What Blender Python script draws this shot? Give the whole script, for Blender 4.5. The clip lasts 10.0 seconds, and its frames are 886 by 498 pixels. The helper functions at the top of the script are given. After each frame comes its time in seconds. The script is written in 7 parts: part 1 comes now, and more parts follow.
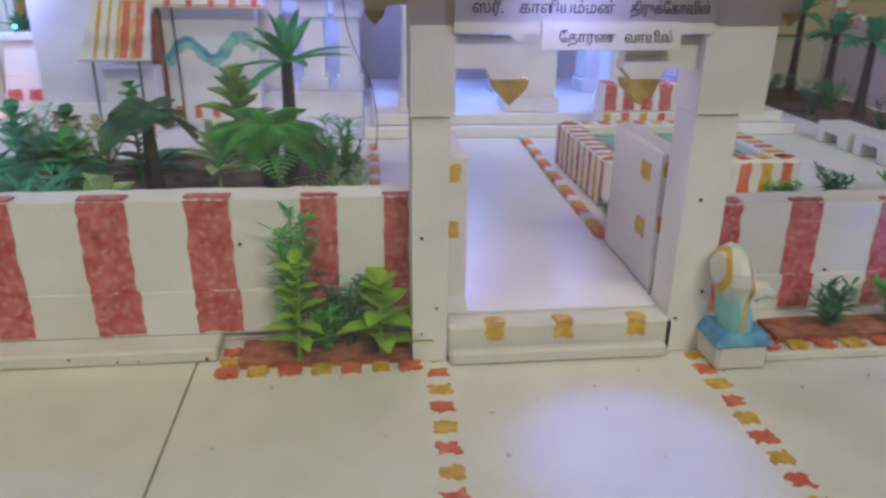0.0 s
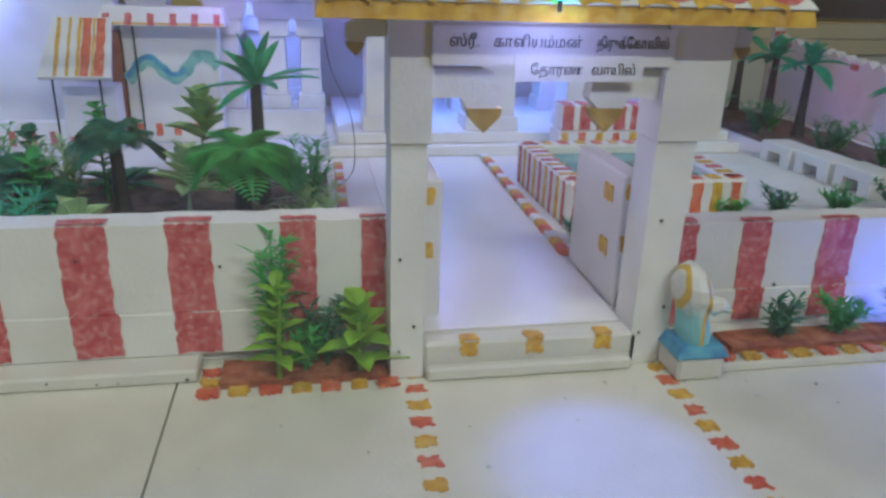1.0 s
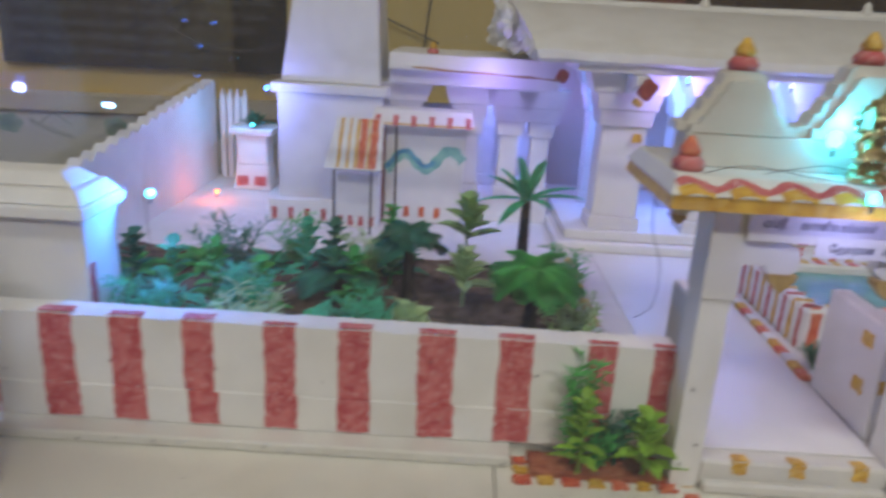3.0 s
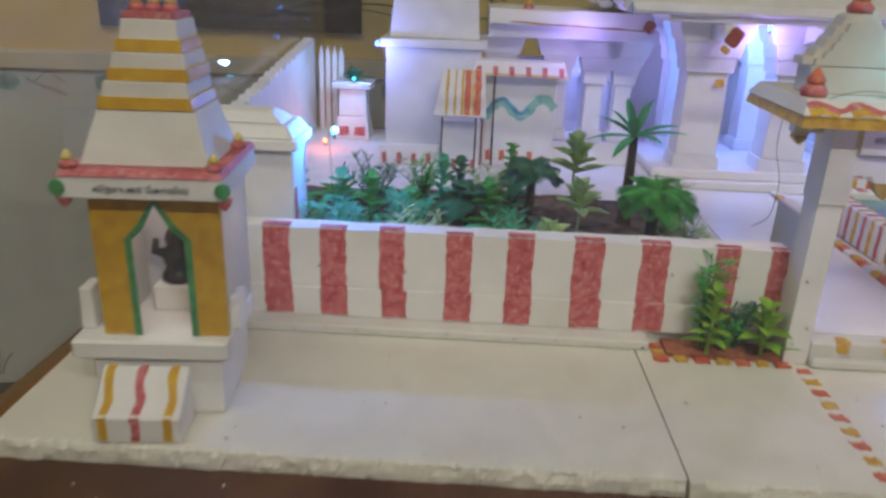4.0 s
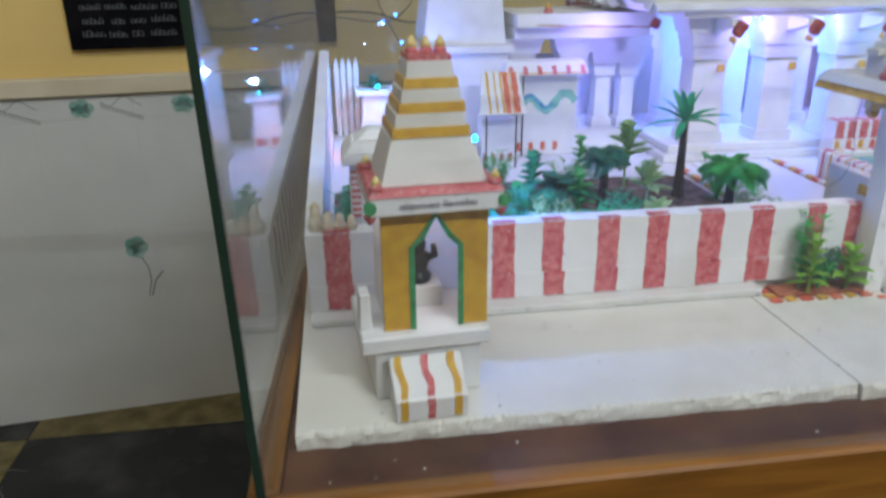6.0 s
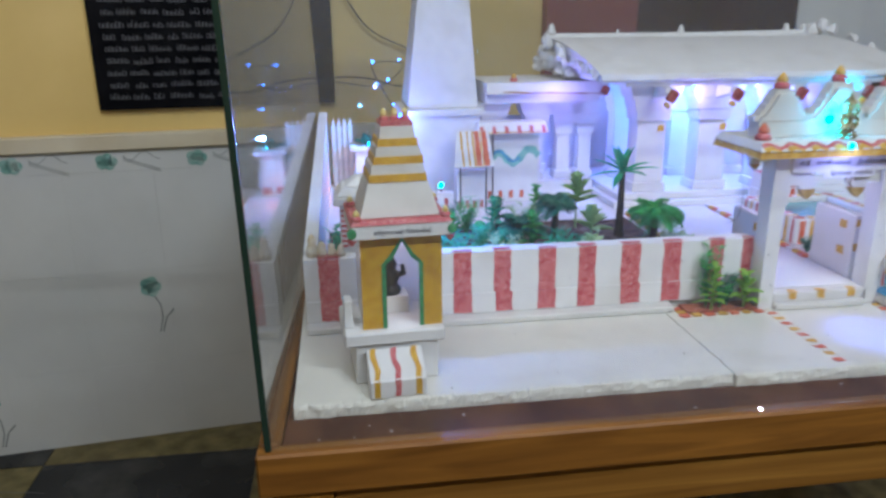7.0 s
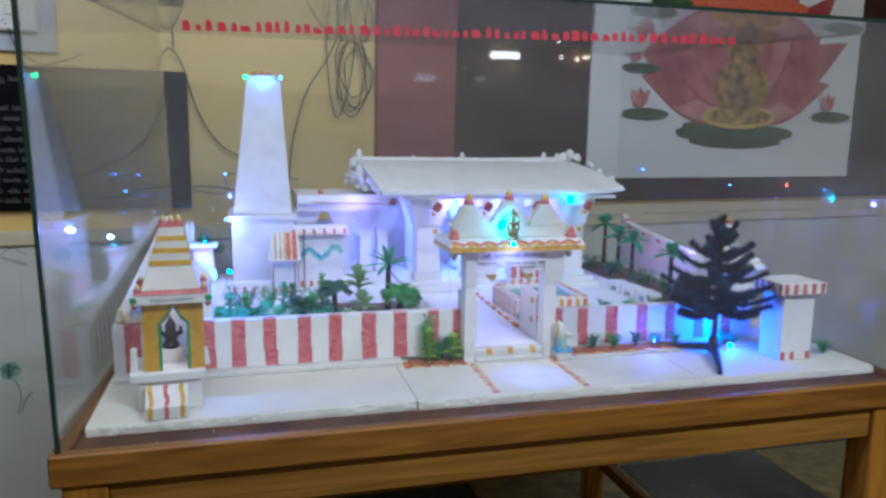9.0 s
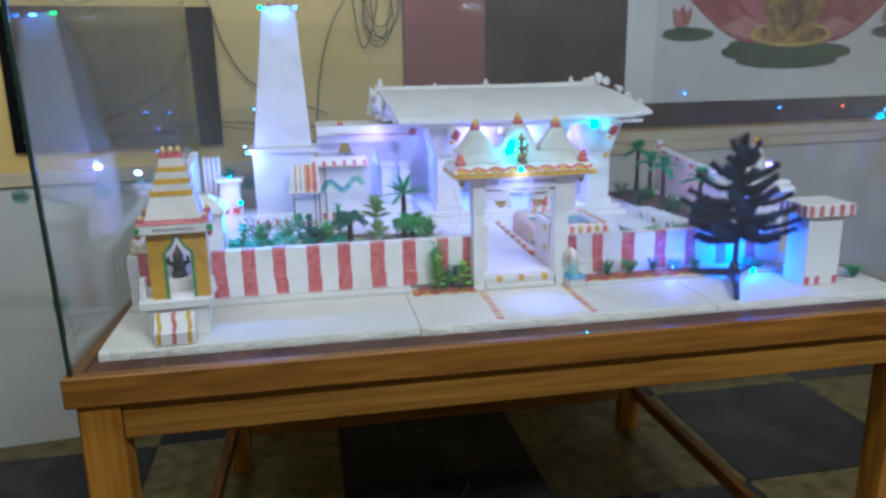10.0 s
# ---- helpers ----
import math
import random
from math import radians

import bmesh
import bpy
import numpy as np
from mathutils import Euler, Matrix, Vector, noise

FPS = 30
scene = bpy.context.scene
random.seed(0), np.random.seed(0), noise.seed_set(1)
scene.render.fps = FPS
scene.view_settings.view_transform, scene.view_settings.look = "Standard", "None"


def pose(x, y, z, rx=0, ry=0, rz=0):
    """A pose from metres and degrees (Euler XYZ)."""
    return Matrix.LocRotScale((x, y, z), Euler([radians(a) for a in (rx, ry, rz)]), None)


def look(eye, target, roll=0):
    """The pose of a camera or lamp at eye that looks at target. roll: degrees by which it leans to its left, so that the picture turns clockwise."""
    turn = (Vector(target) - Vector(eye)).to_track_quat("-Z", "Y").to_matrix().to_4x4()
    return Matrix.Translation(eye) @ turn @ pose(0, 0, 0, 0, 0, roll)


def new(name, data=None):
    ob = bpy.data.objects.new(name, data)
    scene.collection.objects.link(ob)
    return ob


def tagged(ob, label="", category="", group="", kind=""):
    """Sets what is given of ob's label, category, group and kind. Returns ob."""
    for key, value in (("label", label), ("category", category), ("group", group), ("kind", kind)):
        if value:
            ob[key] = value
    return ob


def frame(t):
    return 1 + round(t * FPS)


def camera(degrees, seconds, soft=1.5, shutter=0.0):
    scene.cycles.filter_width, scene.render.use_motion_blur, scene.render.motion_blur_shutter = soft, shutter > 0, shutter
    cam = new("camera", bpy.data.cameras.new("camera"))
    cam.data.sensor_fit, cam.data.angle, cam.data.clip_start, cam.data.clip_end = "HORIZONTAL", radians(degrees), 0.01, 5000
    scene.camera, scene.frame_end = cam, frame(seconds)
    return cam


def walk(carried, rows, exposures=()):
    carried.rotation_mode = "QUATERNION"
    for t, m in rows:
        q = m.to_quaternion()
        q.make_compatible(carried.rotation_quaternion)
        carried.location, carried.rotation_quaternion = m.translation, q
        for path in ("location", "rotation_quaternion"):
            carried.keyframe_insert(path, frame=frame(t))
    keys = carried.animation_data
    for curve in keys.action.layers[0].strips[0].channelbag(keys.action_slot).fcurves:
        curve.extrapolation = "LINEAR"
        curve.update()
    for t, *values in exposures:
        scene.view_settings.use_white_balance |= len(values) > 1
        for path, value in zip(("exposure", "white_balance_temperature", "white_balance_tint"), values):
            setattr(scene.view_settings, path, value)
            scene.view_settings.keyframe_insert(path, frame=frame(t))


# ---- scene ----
cam = camera(62.7, 10.0, soft=2.7, shutter=0.5)
PATH = [
    (0, (-0.002, -0.017, 1.069), (0.208, 1.83, 0.332), 0.8),
    (0.5, (-0.021, -0.019, 1.074), (0.331, 1.809, 0.343), 0.2),
    (1, (-0.019, -0.029, 1.08), (0.324, 1.811, 0.376), 1.8),
    (1.5, (-0.004, -0.042, 1.093), (0.311, 1.818, 0.429), 1.0),
    (2, (0.011, -0.058, 1.11), (0.299, 1.837, 0.538), 0.8),
    (2.5, (-0.059, -0.064, 1.145), (0.057, 1.851, 0.579), 2.0),
    (3, (-0.154, -0.097, 1.166), (-0.159, 1.807, 0.554), 3.4),
    (3.2, (-0.193, -0.106, 1.16), (-0.225, 1.785, 0.51), 2.8),
    (4.5, (-0.296, -0.324, 1.162), (-0.388, 1.538, 0.438), 2.0),
    (5, (-0.358, -0.381, 1.169), (-0.564, 1.456, 0.407), 1.4),
    (5.5, (-0.49, -0.32, 1.152), (-0.584, 1.516, 0.364), -0.9),
    (6, (-0.557, -0.31, 1.196), (-0.302, 1.533, 0.463), -0.6),
    (7.3, (-0.532, -0.585, 1.245), (-0.266, 1.327, 0.719), -0.3),
    (7.5, (-0.516, -0.625, 1.257), (-0.232, 1.298, 0.79), 1.1),
    (8, (-0.517, -0.722, 1.253), (-0.101, 1.195, 0.862), 1.8),
    (8.5, (-0.49, -0.825, 1.282), (0.095, 1.061, 0.96), 0.9),
    (9, (-0.368, -0.917, 1.279), (0.144, 0.989, 0.959), 1.0),
    (9.5, (-0.298, -0.967, 1.251), (0.122, 0.948, 0.853), 1.3),
    (10, (-0.274, -0.929, 1.26), (0.076, 0.978, 0.769), -0.9),
]
EXPOSURE = [
    (0.0, -0.55, 7900, 13), (0.5, -0.62, 7300, 9), (1.0, -0.58, 6850, 9), (2.0, -0.57, 6950, 12), (2.5, -0.53, 6800, 15), (3.2, -0.60, 7500, 21), (4.5, -0.46, 7700, 17), (5.0, -0.20, 7300, 14),
    (5.5, 0.0, 6700, 9), (6.2, 0.0, 6100, 20), (7.5, 0.0, 5900, 19), (8.0, 0.0, 5800, 17), (8.5, 0.0, 5700, 19), (9.5, 0.02, 5700, 19), (10.0, 0.03, 5700, 15),
]
walk(cam, [(t, look(eye, target, roll)) for t, eye, target, roll in PATH], EXPOSURE)

# ---- light ----
world = bpy.data.worlds.new("room_air")
scene.world = world
world.use_nodes = True
world.node_tree.nodes["Background"].inputs["Color"].default_value = (0.92, 0.96, 1.0, 1)
world.node_tree.nodes["Background"].inputs["Strength"].default_value = 0.05


def area(name, at, target, sx, sy, power, colour):
    d = bpy.data.lights.new(name, "AREA")
    d.shape, d.size, d.size_y, d.energy, d.color = "RECTANGLE", sx, sy, power, colour
    ob = new(name, d)
    ob.matrix_world = look(at, target)
    return ob


def bulb_light(name, at, power, colour, radius=0.004):
    d = bpy.data.lights.new(name, "POINT")
    d.energy, d.color, d.shadow_soft_size = power, colour, radius
    ob = new(name, d)
    ob.location = at
    return ob


area("tube_lamp", (-0.8, -0.35, 2.80), (-0.7, 0.2, 0), 1.2, 0.06, 22, (0.93, 1.0, 0.95))
area("tube_lamp_second", (0.8, -1.9, 2.80), (0.8, -0.6, 0), 1.2, 0.06, 62, (0.93, 1.0, 0.95))

CYAN, SKY, LILAC, GREEN_LED, RED_LED = (0.0, 0.62, 1.0), (0.03, 0.22, 1.0), (0.20, 0.20, 1.0), (0.01, 1.0, 0.15), (1.0, 0.08, 0.02)
HALL_BLUE, HALL_LILAC = (0.18, 0.26, 1.0), (0.32, 0.25, 1.0)
# name, place, colour, glow, bulb radius
LEDS = [
    ("led_bulb", (-0.407, 0.500, 1.008), CYAN, 26, 0.0032), ("led_bulb", (0.584, 0.330, 0.853), CYAN, 26, 0.0035), ("led_bulb", (0.560, 0.338, 0.858), CYAN, 20, 0.0025),
    ("led_bulb", (0.445, 0.832, 1.108), CYAN, 30, 0.008), ("led_bulb", (0.106, 0.341, 1.074), CYAN, 26, 0.0035), ("led_bulb", (0.092, 0.374, 1.104), CYAN, 26, 0.005),
    ("led_bulb", (-0.370, 1.020, 1.405), GREEN_LED, 20, 0.004), ("led_bulb", (-0.284, 1.020, 1.405), SKY, 20, 0.004),
]
LEDS += [
    ("led_bulb", (-0.424, 0.966, 1.052), SKY, 20, 0.003), ("led_bulb", (-0.485, 1.108, 0.975), CYAN, 16, 0.0022),
    # bulbs added only to go with the eave and gate-back fill lights
    ("led_bulb", (0.146, 0.866, 1.1045), CYAN, 16, 0.0025), ("led_bulb", (0.279, 0.866, 1.1045), LILAC, 16, 0.0022), ("led_bulb", (0.120, 0.474, 1.060), LILAC, 16, 0.0025),
    ("led_bulb", (0.432, 0.369, 0.860), (0.1, 0.25, 1.0), 14, 0.002), ("led_bulb", (-0.105, 1.094, 1.058), (1.0, 0.85, 0.4), 8, 0.003), ("led_bulb", (-0.525, 1.035, 0.876), (1.0, 0.16, 0.04), 16, 0.003),
]
bulb_light("garden_glow", (-0.398, 0.500, 1.018), 1.5, (0.03, 0.26, 1.0))
bulb_light("tree_glow", (0.572, 0.352, 0.874), 1.5, (0.0, 0.12, 1.0))
bulb_light("hall_corner_glow", (0.445, 0.826, 1.104), 0.55, CYAN)
bulb_light("gate_glow", (0.100, 0.376, 1.115), 0.16, CYAN)
# fill added behind the gate roof to brighten the path and side panels
bulb_light("gate_back_fill", (0.120, 0.482, 1.052), 0.38, (0.72, 0.68, 1.0), 0.006)
bulb_light("ledge_glow_left", (-0.432, 0.945, 1.040), 0.60, HALL_BLUE, 0.006)
# bulbless lilac fill added in front of the passage roof
bulb_light("link_eave_fill", (-0.105, 0.925, 1.075), 0.30, HALL_LILAC, 0.008)
# two fills added under the hall eave to tint the columns lilac
bulb_light("eave_fill_left", (0.146, 0.862, 1.085), 0.34, HALL_LILAC, 0.008)
bulb_light("eave_fill_mid", (0.279, 0.862, 1.085), 0.34, HALL_BLUE, 0.008)
bulb_light("hall_glow_left", (0.140, 1.000, 1.070), 0.80, (0.10, 0.28, 1.0), 0.01)
bulb_light("hall_glow_mid", (0.255, 1.000, 1.070), 0.80, (0.12, 0.30, 1.0), 0.01)
bulb_light("hall_glow_right", (0.416, 1.000, 1.070), 0.60, HALL_LILAC, 0.01)
bulb_light("link_glow", (-0.07, 1.075, 1.055), 0.60, (0.18, 0.27, 1.0), 0.01)
# fill added without a bulb, lifts the dark gap between passage and hall
bulb_light("link_end_fill", (0.026, 1.125, 1.045), 0.12, HALL_LILAC, 0.006)
bulb_light("link_warm_glow", (-0.105, 1.09, 1.050), 0.07, (1.0, 0.80, 0.40), 0.006)
bulb_light("planter_glow", (-0.485, 1.085, 1.000), 0.45, (0.12, 0.42, 1.0), 0.005)
bulb_light("planter_red_glow", (-0.525, 1.030, 0.884), 0.10, (1.0, 0.20, 0.06), 0.004)
# weak steady white fill added in the niche, averaging its colour-changing lamp
bulb_light("shrine_fill", (-0.495, 0.285, 0.997), 0.045, (1.0, 0.94, 0.98), 0.003)
bulb_light("side_garden_glow", (0.735, 1.00, 0.93), 0.05, (1.0, 0.24, 0.28), 0.005)
# lilac fill added to tint the garden side wall, no bulb stands here
bulb_light("side_wall_fill", (0.772, 0.800, 0.990), 0.40, HALL_LILAC, 0.006)
bulb_light("tower_top_glow", (-0.325, 1.012, 1.402), 0.20, SKY)
bulb_light("bed_glow", (0.432, 0.366, 0.868), 0.40, (0.05, 0.14, 1.0), 0.003)
bulb_light("gate_front_glow", (0.106, 0.335, 1.050), 0.11, (0.30, 0.36, 1.0), 0.004)
spot = bpy.data.lights.new("gate_spot", "SPOT")
spot.energy, spot.color, spot.spot_size, spot.spot_blend, spot.shadow_soft_size = 2.2, (0.11, 0.23, 1.0), radians(38), 0.85, 0.003
new("gate_spot", spot).matrix_world = look((0.106, 0.335, 1.060), (0.130, 0.275, 0.838))

# ---- the back wall is turned against the table ----
WALL = pose(0, 1.741, 0, 0, 0, 6.28)


# ---- materials ----
def mat(name, base, rough=0.6, metal=0.0, bump=0.0, bump_scale=300.0, dark=None, light=None, scale=20.0, stain=None, stain_scale=6.0,
        stain_amount=0.5, spec=0.5, transmission=0.0, coat=0.0, emit=None, emit_strength=0.0, detail=4.0):
    m = bpy.data.materials.new(name)
    m.use_nodes = True
    nt = m.node_tree
    n, l = nt.nodes, nt.links
    p = n["Principled BSDF"]
    p.inputs["Roughness"].default_value = rough
    p.inputs["Metallic"].default_value = metal
    p.inputs["Specular IOR Level"].default_value = spec
    p.inputs["Transmission Weight"].default_value = transmission
    p.inputs["Coat Weight"].default_value = coat
    if emit:
        p.inputs["Emission Color"].default_value = (*emit, 1)
        p.inputs["Emission Strength"].default_value = emit_strength
    tc = n.new("ShaderNodeTexCoord")
    out = None
    if dark is not None or light is not None:
        nz = n.new("ShaderNodeTexNoise")
        nz.inputs["Scale"].default_value = scale
        nz.inputs["Detail"].default_value = detail
        l.new(tc.outputs["Object"], nz.inputs["Vector"])
        rp = n.new("ShaderNodeValToRGB")
        rp.color_ramp.elements[0].position, rp.color_ramp.elements[1].position = 0.36, 0.66
        rp.color_ramp.elements[0].color = (*(dark or base), 1)
        rp.color_ramp.elements[1].color = (*(light or base), 1)
        l.new(nz.outputs["Fac"], rp.inputs["Fac"])
        out = rp.outputs["Color"]
    if stain is not None:
        nz = n.new("ShaderNodeTexNoise")
        nz.inputs["Scale"].default_value = stain_scale
        nz.inputs["Detail"].default_value = 6
        l.new(tc.outputs["Object"], nz.inputs["Vector"])
        rp = n.new("ShaderNodeMapRange")
        rp.inputs["From Min"].default_value, rp.inputs["From Max"].default_value = 0.5, 0.75
        rp.inputs["To Max"].default_value = stain_amount
        l.new(nz.outputs["Fac"], rp.inputs["Value"])
        mx = n.new("ShaderNodeMix")
        mx.data_type = "RGBA"
        l.new(rp.outputs["Result"], mx.inputs["Factor"])
        if out:
            l.new(out, mx.inputs["A"])
        else:
            mx.inputs["A"].default_value = (*base, 1)
        mx.inputs["B"].default_value = (*stain, 1)
        out = mx.outputs["Result"]
    if out:
        l.new(out, p.inputs["Base Color"])
    else:
        p.inputs["Base Color"].default_value = (*base, 1)
    if bump:
        nz = n.new("ShaderNodeTexNoise")
        nz.inputs["Scale"].default_value = bump_scale
        nz.inputs["Detail"].default_value = 3
        l.new(tc.outputs["Object"], nz.inputs["Vector"])
        bp = n.new("ShaderNodeBump")
        bp.inputs["Strength"].default_value = bump
        bp.inputs["Distance"].default_value = 0.001
        l.new(nz.outputs["Fac"], bp.inputs["Height"])
        l.new(bp.outputs["Normal"], p.inputs["Normal"])
    return m


def foam_mat(name, base, stain):
    """Expanded polystyrene: packed beads as fine relief, faint dirt and glue marks."""
    m = mat(name, base, rough=0.62, dark=tuple(c * 0.93 for c in base), light=base, scale=45, stain=stain, stain_scale=14, stain_amount=0.5, spec=0.35)
    n, l = m.node_tree.nodes, m.node_tree.links
    tc = n.new("ShaderNodeTexCoord")
    vo = n.new("ShaderNodeTexVoronoi")
    vo.inputs["Scale"].default_value = 330
    l.new(tc.outputs["Object"], vo.inputs["Vector"])
    bp = n.new("ShaderNodeBump")
    bp.inputs["Strength"].default_value = 0.35
    bp.inputs["Distance"].default_value = 0.0006
    l.new(vo.outputs["Distance"], bp.inputs["Height"])
    # slow dents and knife marks under the bead pattern
    dents = n.new("ShaderNodeTexNoise")
    dents.inputs["Scale"].default_value, dents.inputs["Detail"].default_value = 38, 5
    l.new(tc.outputs["Object"], dents.inputs["Vector"])
    db = n.new("ShaderNodeBump")
    db.inputs["Strength"].default_value = 0.6
    db.inputs["Distance"].default_value = 0.0016
    l.new(dents.outputs["Fac"], db.inputs["Height"])
    l.new(db.outputs["Normal"], bp.inputs["Normal"])
    l.new(bp.outputs["Normal"], n["Principled BSDF"].inputs["Normal"])
    return m


def wood_mat(name, c0, c1, axis="X", rough=0.46):
    m = bpy.data.materials.new(name)
    m.use_nodes = True
    n, l = m.node_tree.nodes, m.node_tree.links
    p = n["Principled BSDF"]
    p.inputs["Roughness"].default_value = rough
    p.inputs["Specular IOR Level"].default_value = 0.25
    tc = n.new("ShaderNodeTexCoord")
    mp = n.new("ShaderNodeMapping")
    mp.inputs["Scale"].default_value = {"X": (1.2, 22, 22), "Y": (22, 1.2, 22), "Z": (22, 22, 1.2)}[axis]
    oi = n.new("ShaderNodeObjectInfo")
    ad = n.new("ShaderNodeVectorMath")
    ad.operation = "ADD"
    l.new(tc.outputs["Object"], ad.inputs[0])
    l.new(oi.outputs["Random"], ad.inputs[1])
    l.new(ad.outputs["Vector"], mp.inputs["Vector"])
    nz = n.new("ShaderNodeTexNoise")
    nz.inputs["Scale"].default_value, nz.inputs["Detail"].default_value, nz.inputs["Distortion"].default_value = 2.2, 7, 1.4
    l.new(mp.outputs["Vector"], nz.inputs["Vector"])
    rp = n.new("ShaderNodeValToRGB")
    rp.color_ramp.elements[0].position, rp.color_ramp.elements[1].position = 0.3, 0.7
    rp.color_ramp.elements[0].color, rp.color_ramp.elements[1].color = (*c0, 1), (*c1, 1)
    l.new(nz.outputs["Fac"], rp.inputs["Fac"])
    l.new(rp.outputs["Color"], p.inputs["Base Color"])
    bp = n.new("ShaderNodeBump")
    bp.inputs["Strength"].default_value, bp.inputs["Distance"].default_value = 0.15, 0.001
    l.new(nz.outputs["Fac"], bp.inputs["Height"])
    l.new(bp.outputs["Normal"], p.inputs["Normal"])
    return m


def glass_mat(name="case_glass", dust_veil_low=0.009, dust_veil_high=0.021):
    """A clear sheet: see-through, with a mirror gloss that grows towards grazing views."""
    m = bpy.data.materials.new(name)
    m.use_nodes = True
    n, l = m.node_tree.nodes, m.node_tree.links
    n.remove(n["Principled BSDF"])
    lw = n.new("ShaderNodeLayerWeight")
    lw.inputs["Blend"].default_value = 0.5
    pw = n.new("ShaderNodeMath")
    pw.operation = "POWER"
    pw.inputs[1].default_value = 5.0
    l.new(lw.outputs["Facing"], pw.inputs[0])
    fr = n.new("ShaderNodeMath")
    fr.operation = "MULTIPLY_ADD"
    fr.inputs[1].default_value, fr.inputs[2].default_value = 0.9, 0.035
    l.new(pw.outputs["Value"], fr.inputs[0])
    tr = n.new("ShaderNodeBsdfTransparent")
    tr.inputs["Color"].default_value = (0.966, 0.980, 0.988, 1)
    gl = n.new("ShaderNodeBsdfGlossy")
    gl.inputs["Roughness"].default_value = 0.01
    mx = n.new("ShaderNodeMixShader")
    l.new(fr.outputs["Value"], mx.inputs["Fac"])
    l.new(tr.outputs["BSDF"], mx.inputs[1])
    l.new(gl.outputs["BSDF"], mx.inputs[2])
    # white scatter: dust on the pane, and a veil of glare mixed in
    df = n.new("ShaderNodeBsdfDiffuse")
    df.inputs["Color"].default_value = (0.78, 0.82, 0.86, 1)
    tl = n.new("ShaderNodeBsdfTranslucent")
    tl.inputs["Color"].default_value = (0.78, 0.82, 0.86, 1)
    ds = n.new("ShaderNodeAddShader")
    l.new(df.outputs["BSDF"], ds.inputs[0])
    l.new(tl.outputs["BSDF"], ds.inputs[1])
    tc = n.new("ShaderNodeTexCoord")
    nz = n.new("ShaderNodeTexNoise")
    nz.inputs["Scale"].default_value, nz.inputs["Detail"].default_value = 7, 6
    l.new(tc.outputs["Object"], nz.inputs["Vector"])
    mr = n.new("ShaderNodeMapRange")
    mr.inputs["From Min"].default_value, mr.inputs["From Max"].default_value = 0.3, 0.8
    mr.inputs["To Min"].default_value, mr.inputs["To Max"].default_value = dust_veil_low, dust_veil_high
    l.new(nz.outputs["Fac"], mr.inputs["Value"])
    dust_veil = n.new("ShaderNodeMixShader")
    l.new(mr.outputs["Result"], dust_veil.inputs["Fac"])
    l.new(mx.outputs["Shader"], dust_veil.inputs[1])
    l.new(ds.outputs["Shader"], dust_veil.inputs[2])
    l.new(dust_veil.outputs["Shader"], n["Material Output"].inputs["Surface"])
    return m


def glow(name, colour, strength):
    return mat(name, colour, emit=colour, emit_strength=strength)


FOAM = foam_mat("white_foam", (0.80, 0.79, 0.77), (0.58, 0.55, 0.48))
GLOSS_WHITE = mat("gloss_white_sheet", (0.78, 0.77, 0.75), rough=0.30, dark=(0.74, 0.73, 0.70), light=(0.80, 0.79, 0.77), scale=30)
FOAM_BASE = foam_mat("walked_foam_sheet", (0.77, 0.742, 0.65), (0.60, 0.55, 0.42))
FOAM_OLD = foam_mat("grubby_foam", (0.70, 0.68, 0.63), (0.42, 0.38, 0.30))
RED = mat("red_poster_paint", (0.56, 0.085, 0.095), rough=0.6, dark=(0.48, 0.055, 0.065), light=(0.64, 0.16, 0.16), scale=90, stain=(0.76, 0.50, 0.48), stain_scale=240, stain_amount=0.6, bump=0.3)
ORANGE_RED = mat("orange_red_paint", (0.66, 0.10, 0.05), rough=0.5, dark=(0.58, 0.07, 0.04), light=(0.74, 0.18, 0.08), scale=140, stain=(0.8, 0.45, 0.3), stain_scale=110, stain_amount=0.5, bump=0.3)
YELLOW = mat("yellow_ochre_paint", (0.70, 0.38, 0.03), rough=0.5, dark=(0.55, 0.27, 0.02), light=(0.78, 0.47, 0.06), scale=120, stain=(0.8, 0.62, 0.3), stain_scale=110, stain_amount=0.45, bump=0.3)
OCHRE = mat("ochre_glitter_paint", (0.66, 0.36, 0.014), rough=0.38, dark=(0.60, 0.31, 0.012), light=(0.72, 0.42, 0.02), scale=90, bump=0.8, bump_scale=900)
BLUE = mat("blue_paint", (0.05, 0.28, 0.50), rough=0.5, dark=(0.03, 0.2, 0.42), light=(0.1, 0.4, 0.55), scale=90)
TEAL = mat("teal_wash", (0.16, 0.50, 0.46), rough=0.6, dark=(0.12, 0.40, 0.40), light=(0.3, 0.62, 0.52), scale=80)
GREEN_PAINT = mat("green_paint", (0.03, 0.27, 0.09), rough=0.5, dark=(0.02, 0.2, 0.07), light=(0.06, 0.36, 0.13), scale=120)
BROWN = mat("brown_paint", (0.30, 0.09, 0.05), rough=0.6, dark=(0.24, 0.06, 0.04), light=(0.36, 0.13, 0.08), scale=60)
BLACK = mat("black_plastic", (0.012, 0.013, 0.016), rough=0.4)
INK = mat("black_ink", (0.035, 0.035, 0.06), rough=0.7)
GOLD = mat("tarnished_gold", (0.58, 0.47, 0.26), rough=0.22, metal=1.0, bump=0.5, bump_scale=700)
SOIL = mat("brown_soil", (0.10, 0.065, 0.045), rough=0.95, dark=(0.055, 0.036, 0.026), light=(0.19, 0.13, 0.10), scale=70, detail=8, bump=1.0, bump_scale=160)
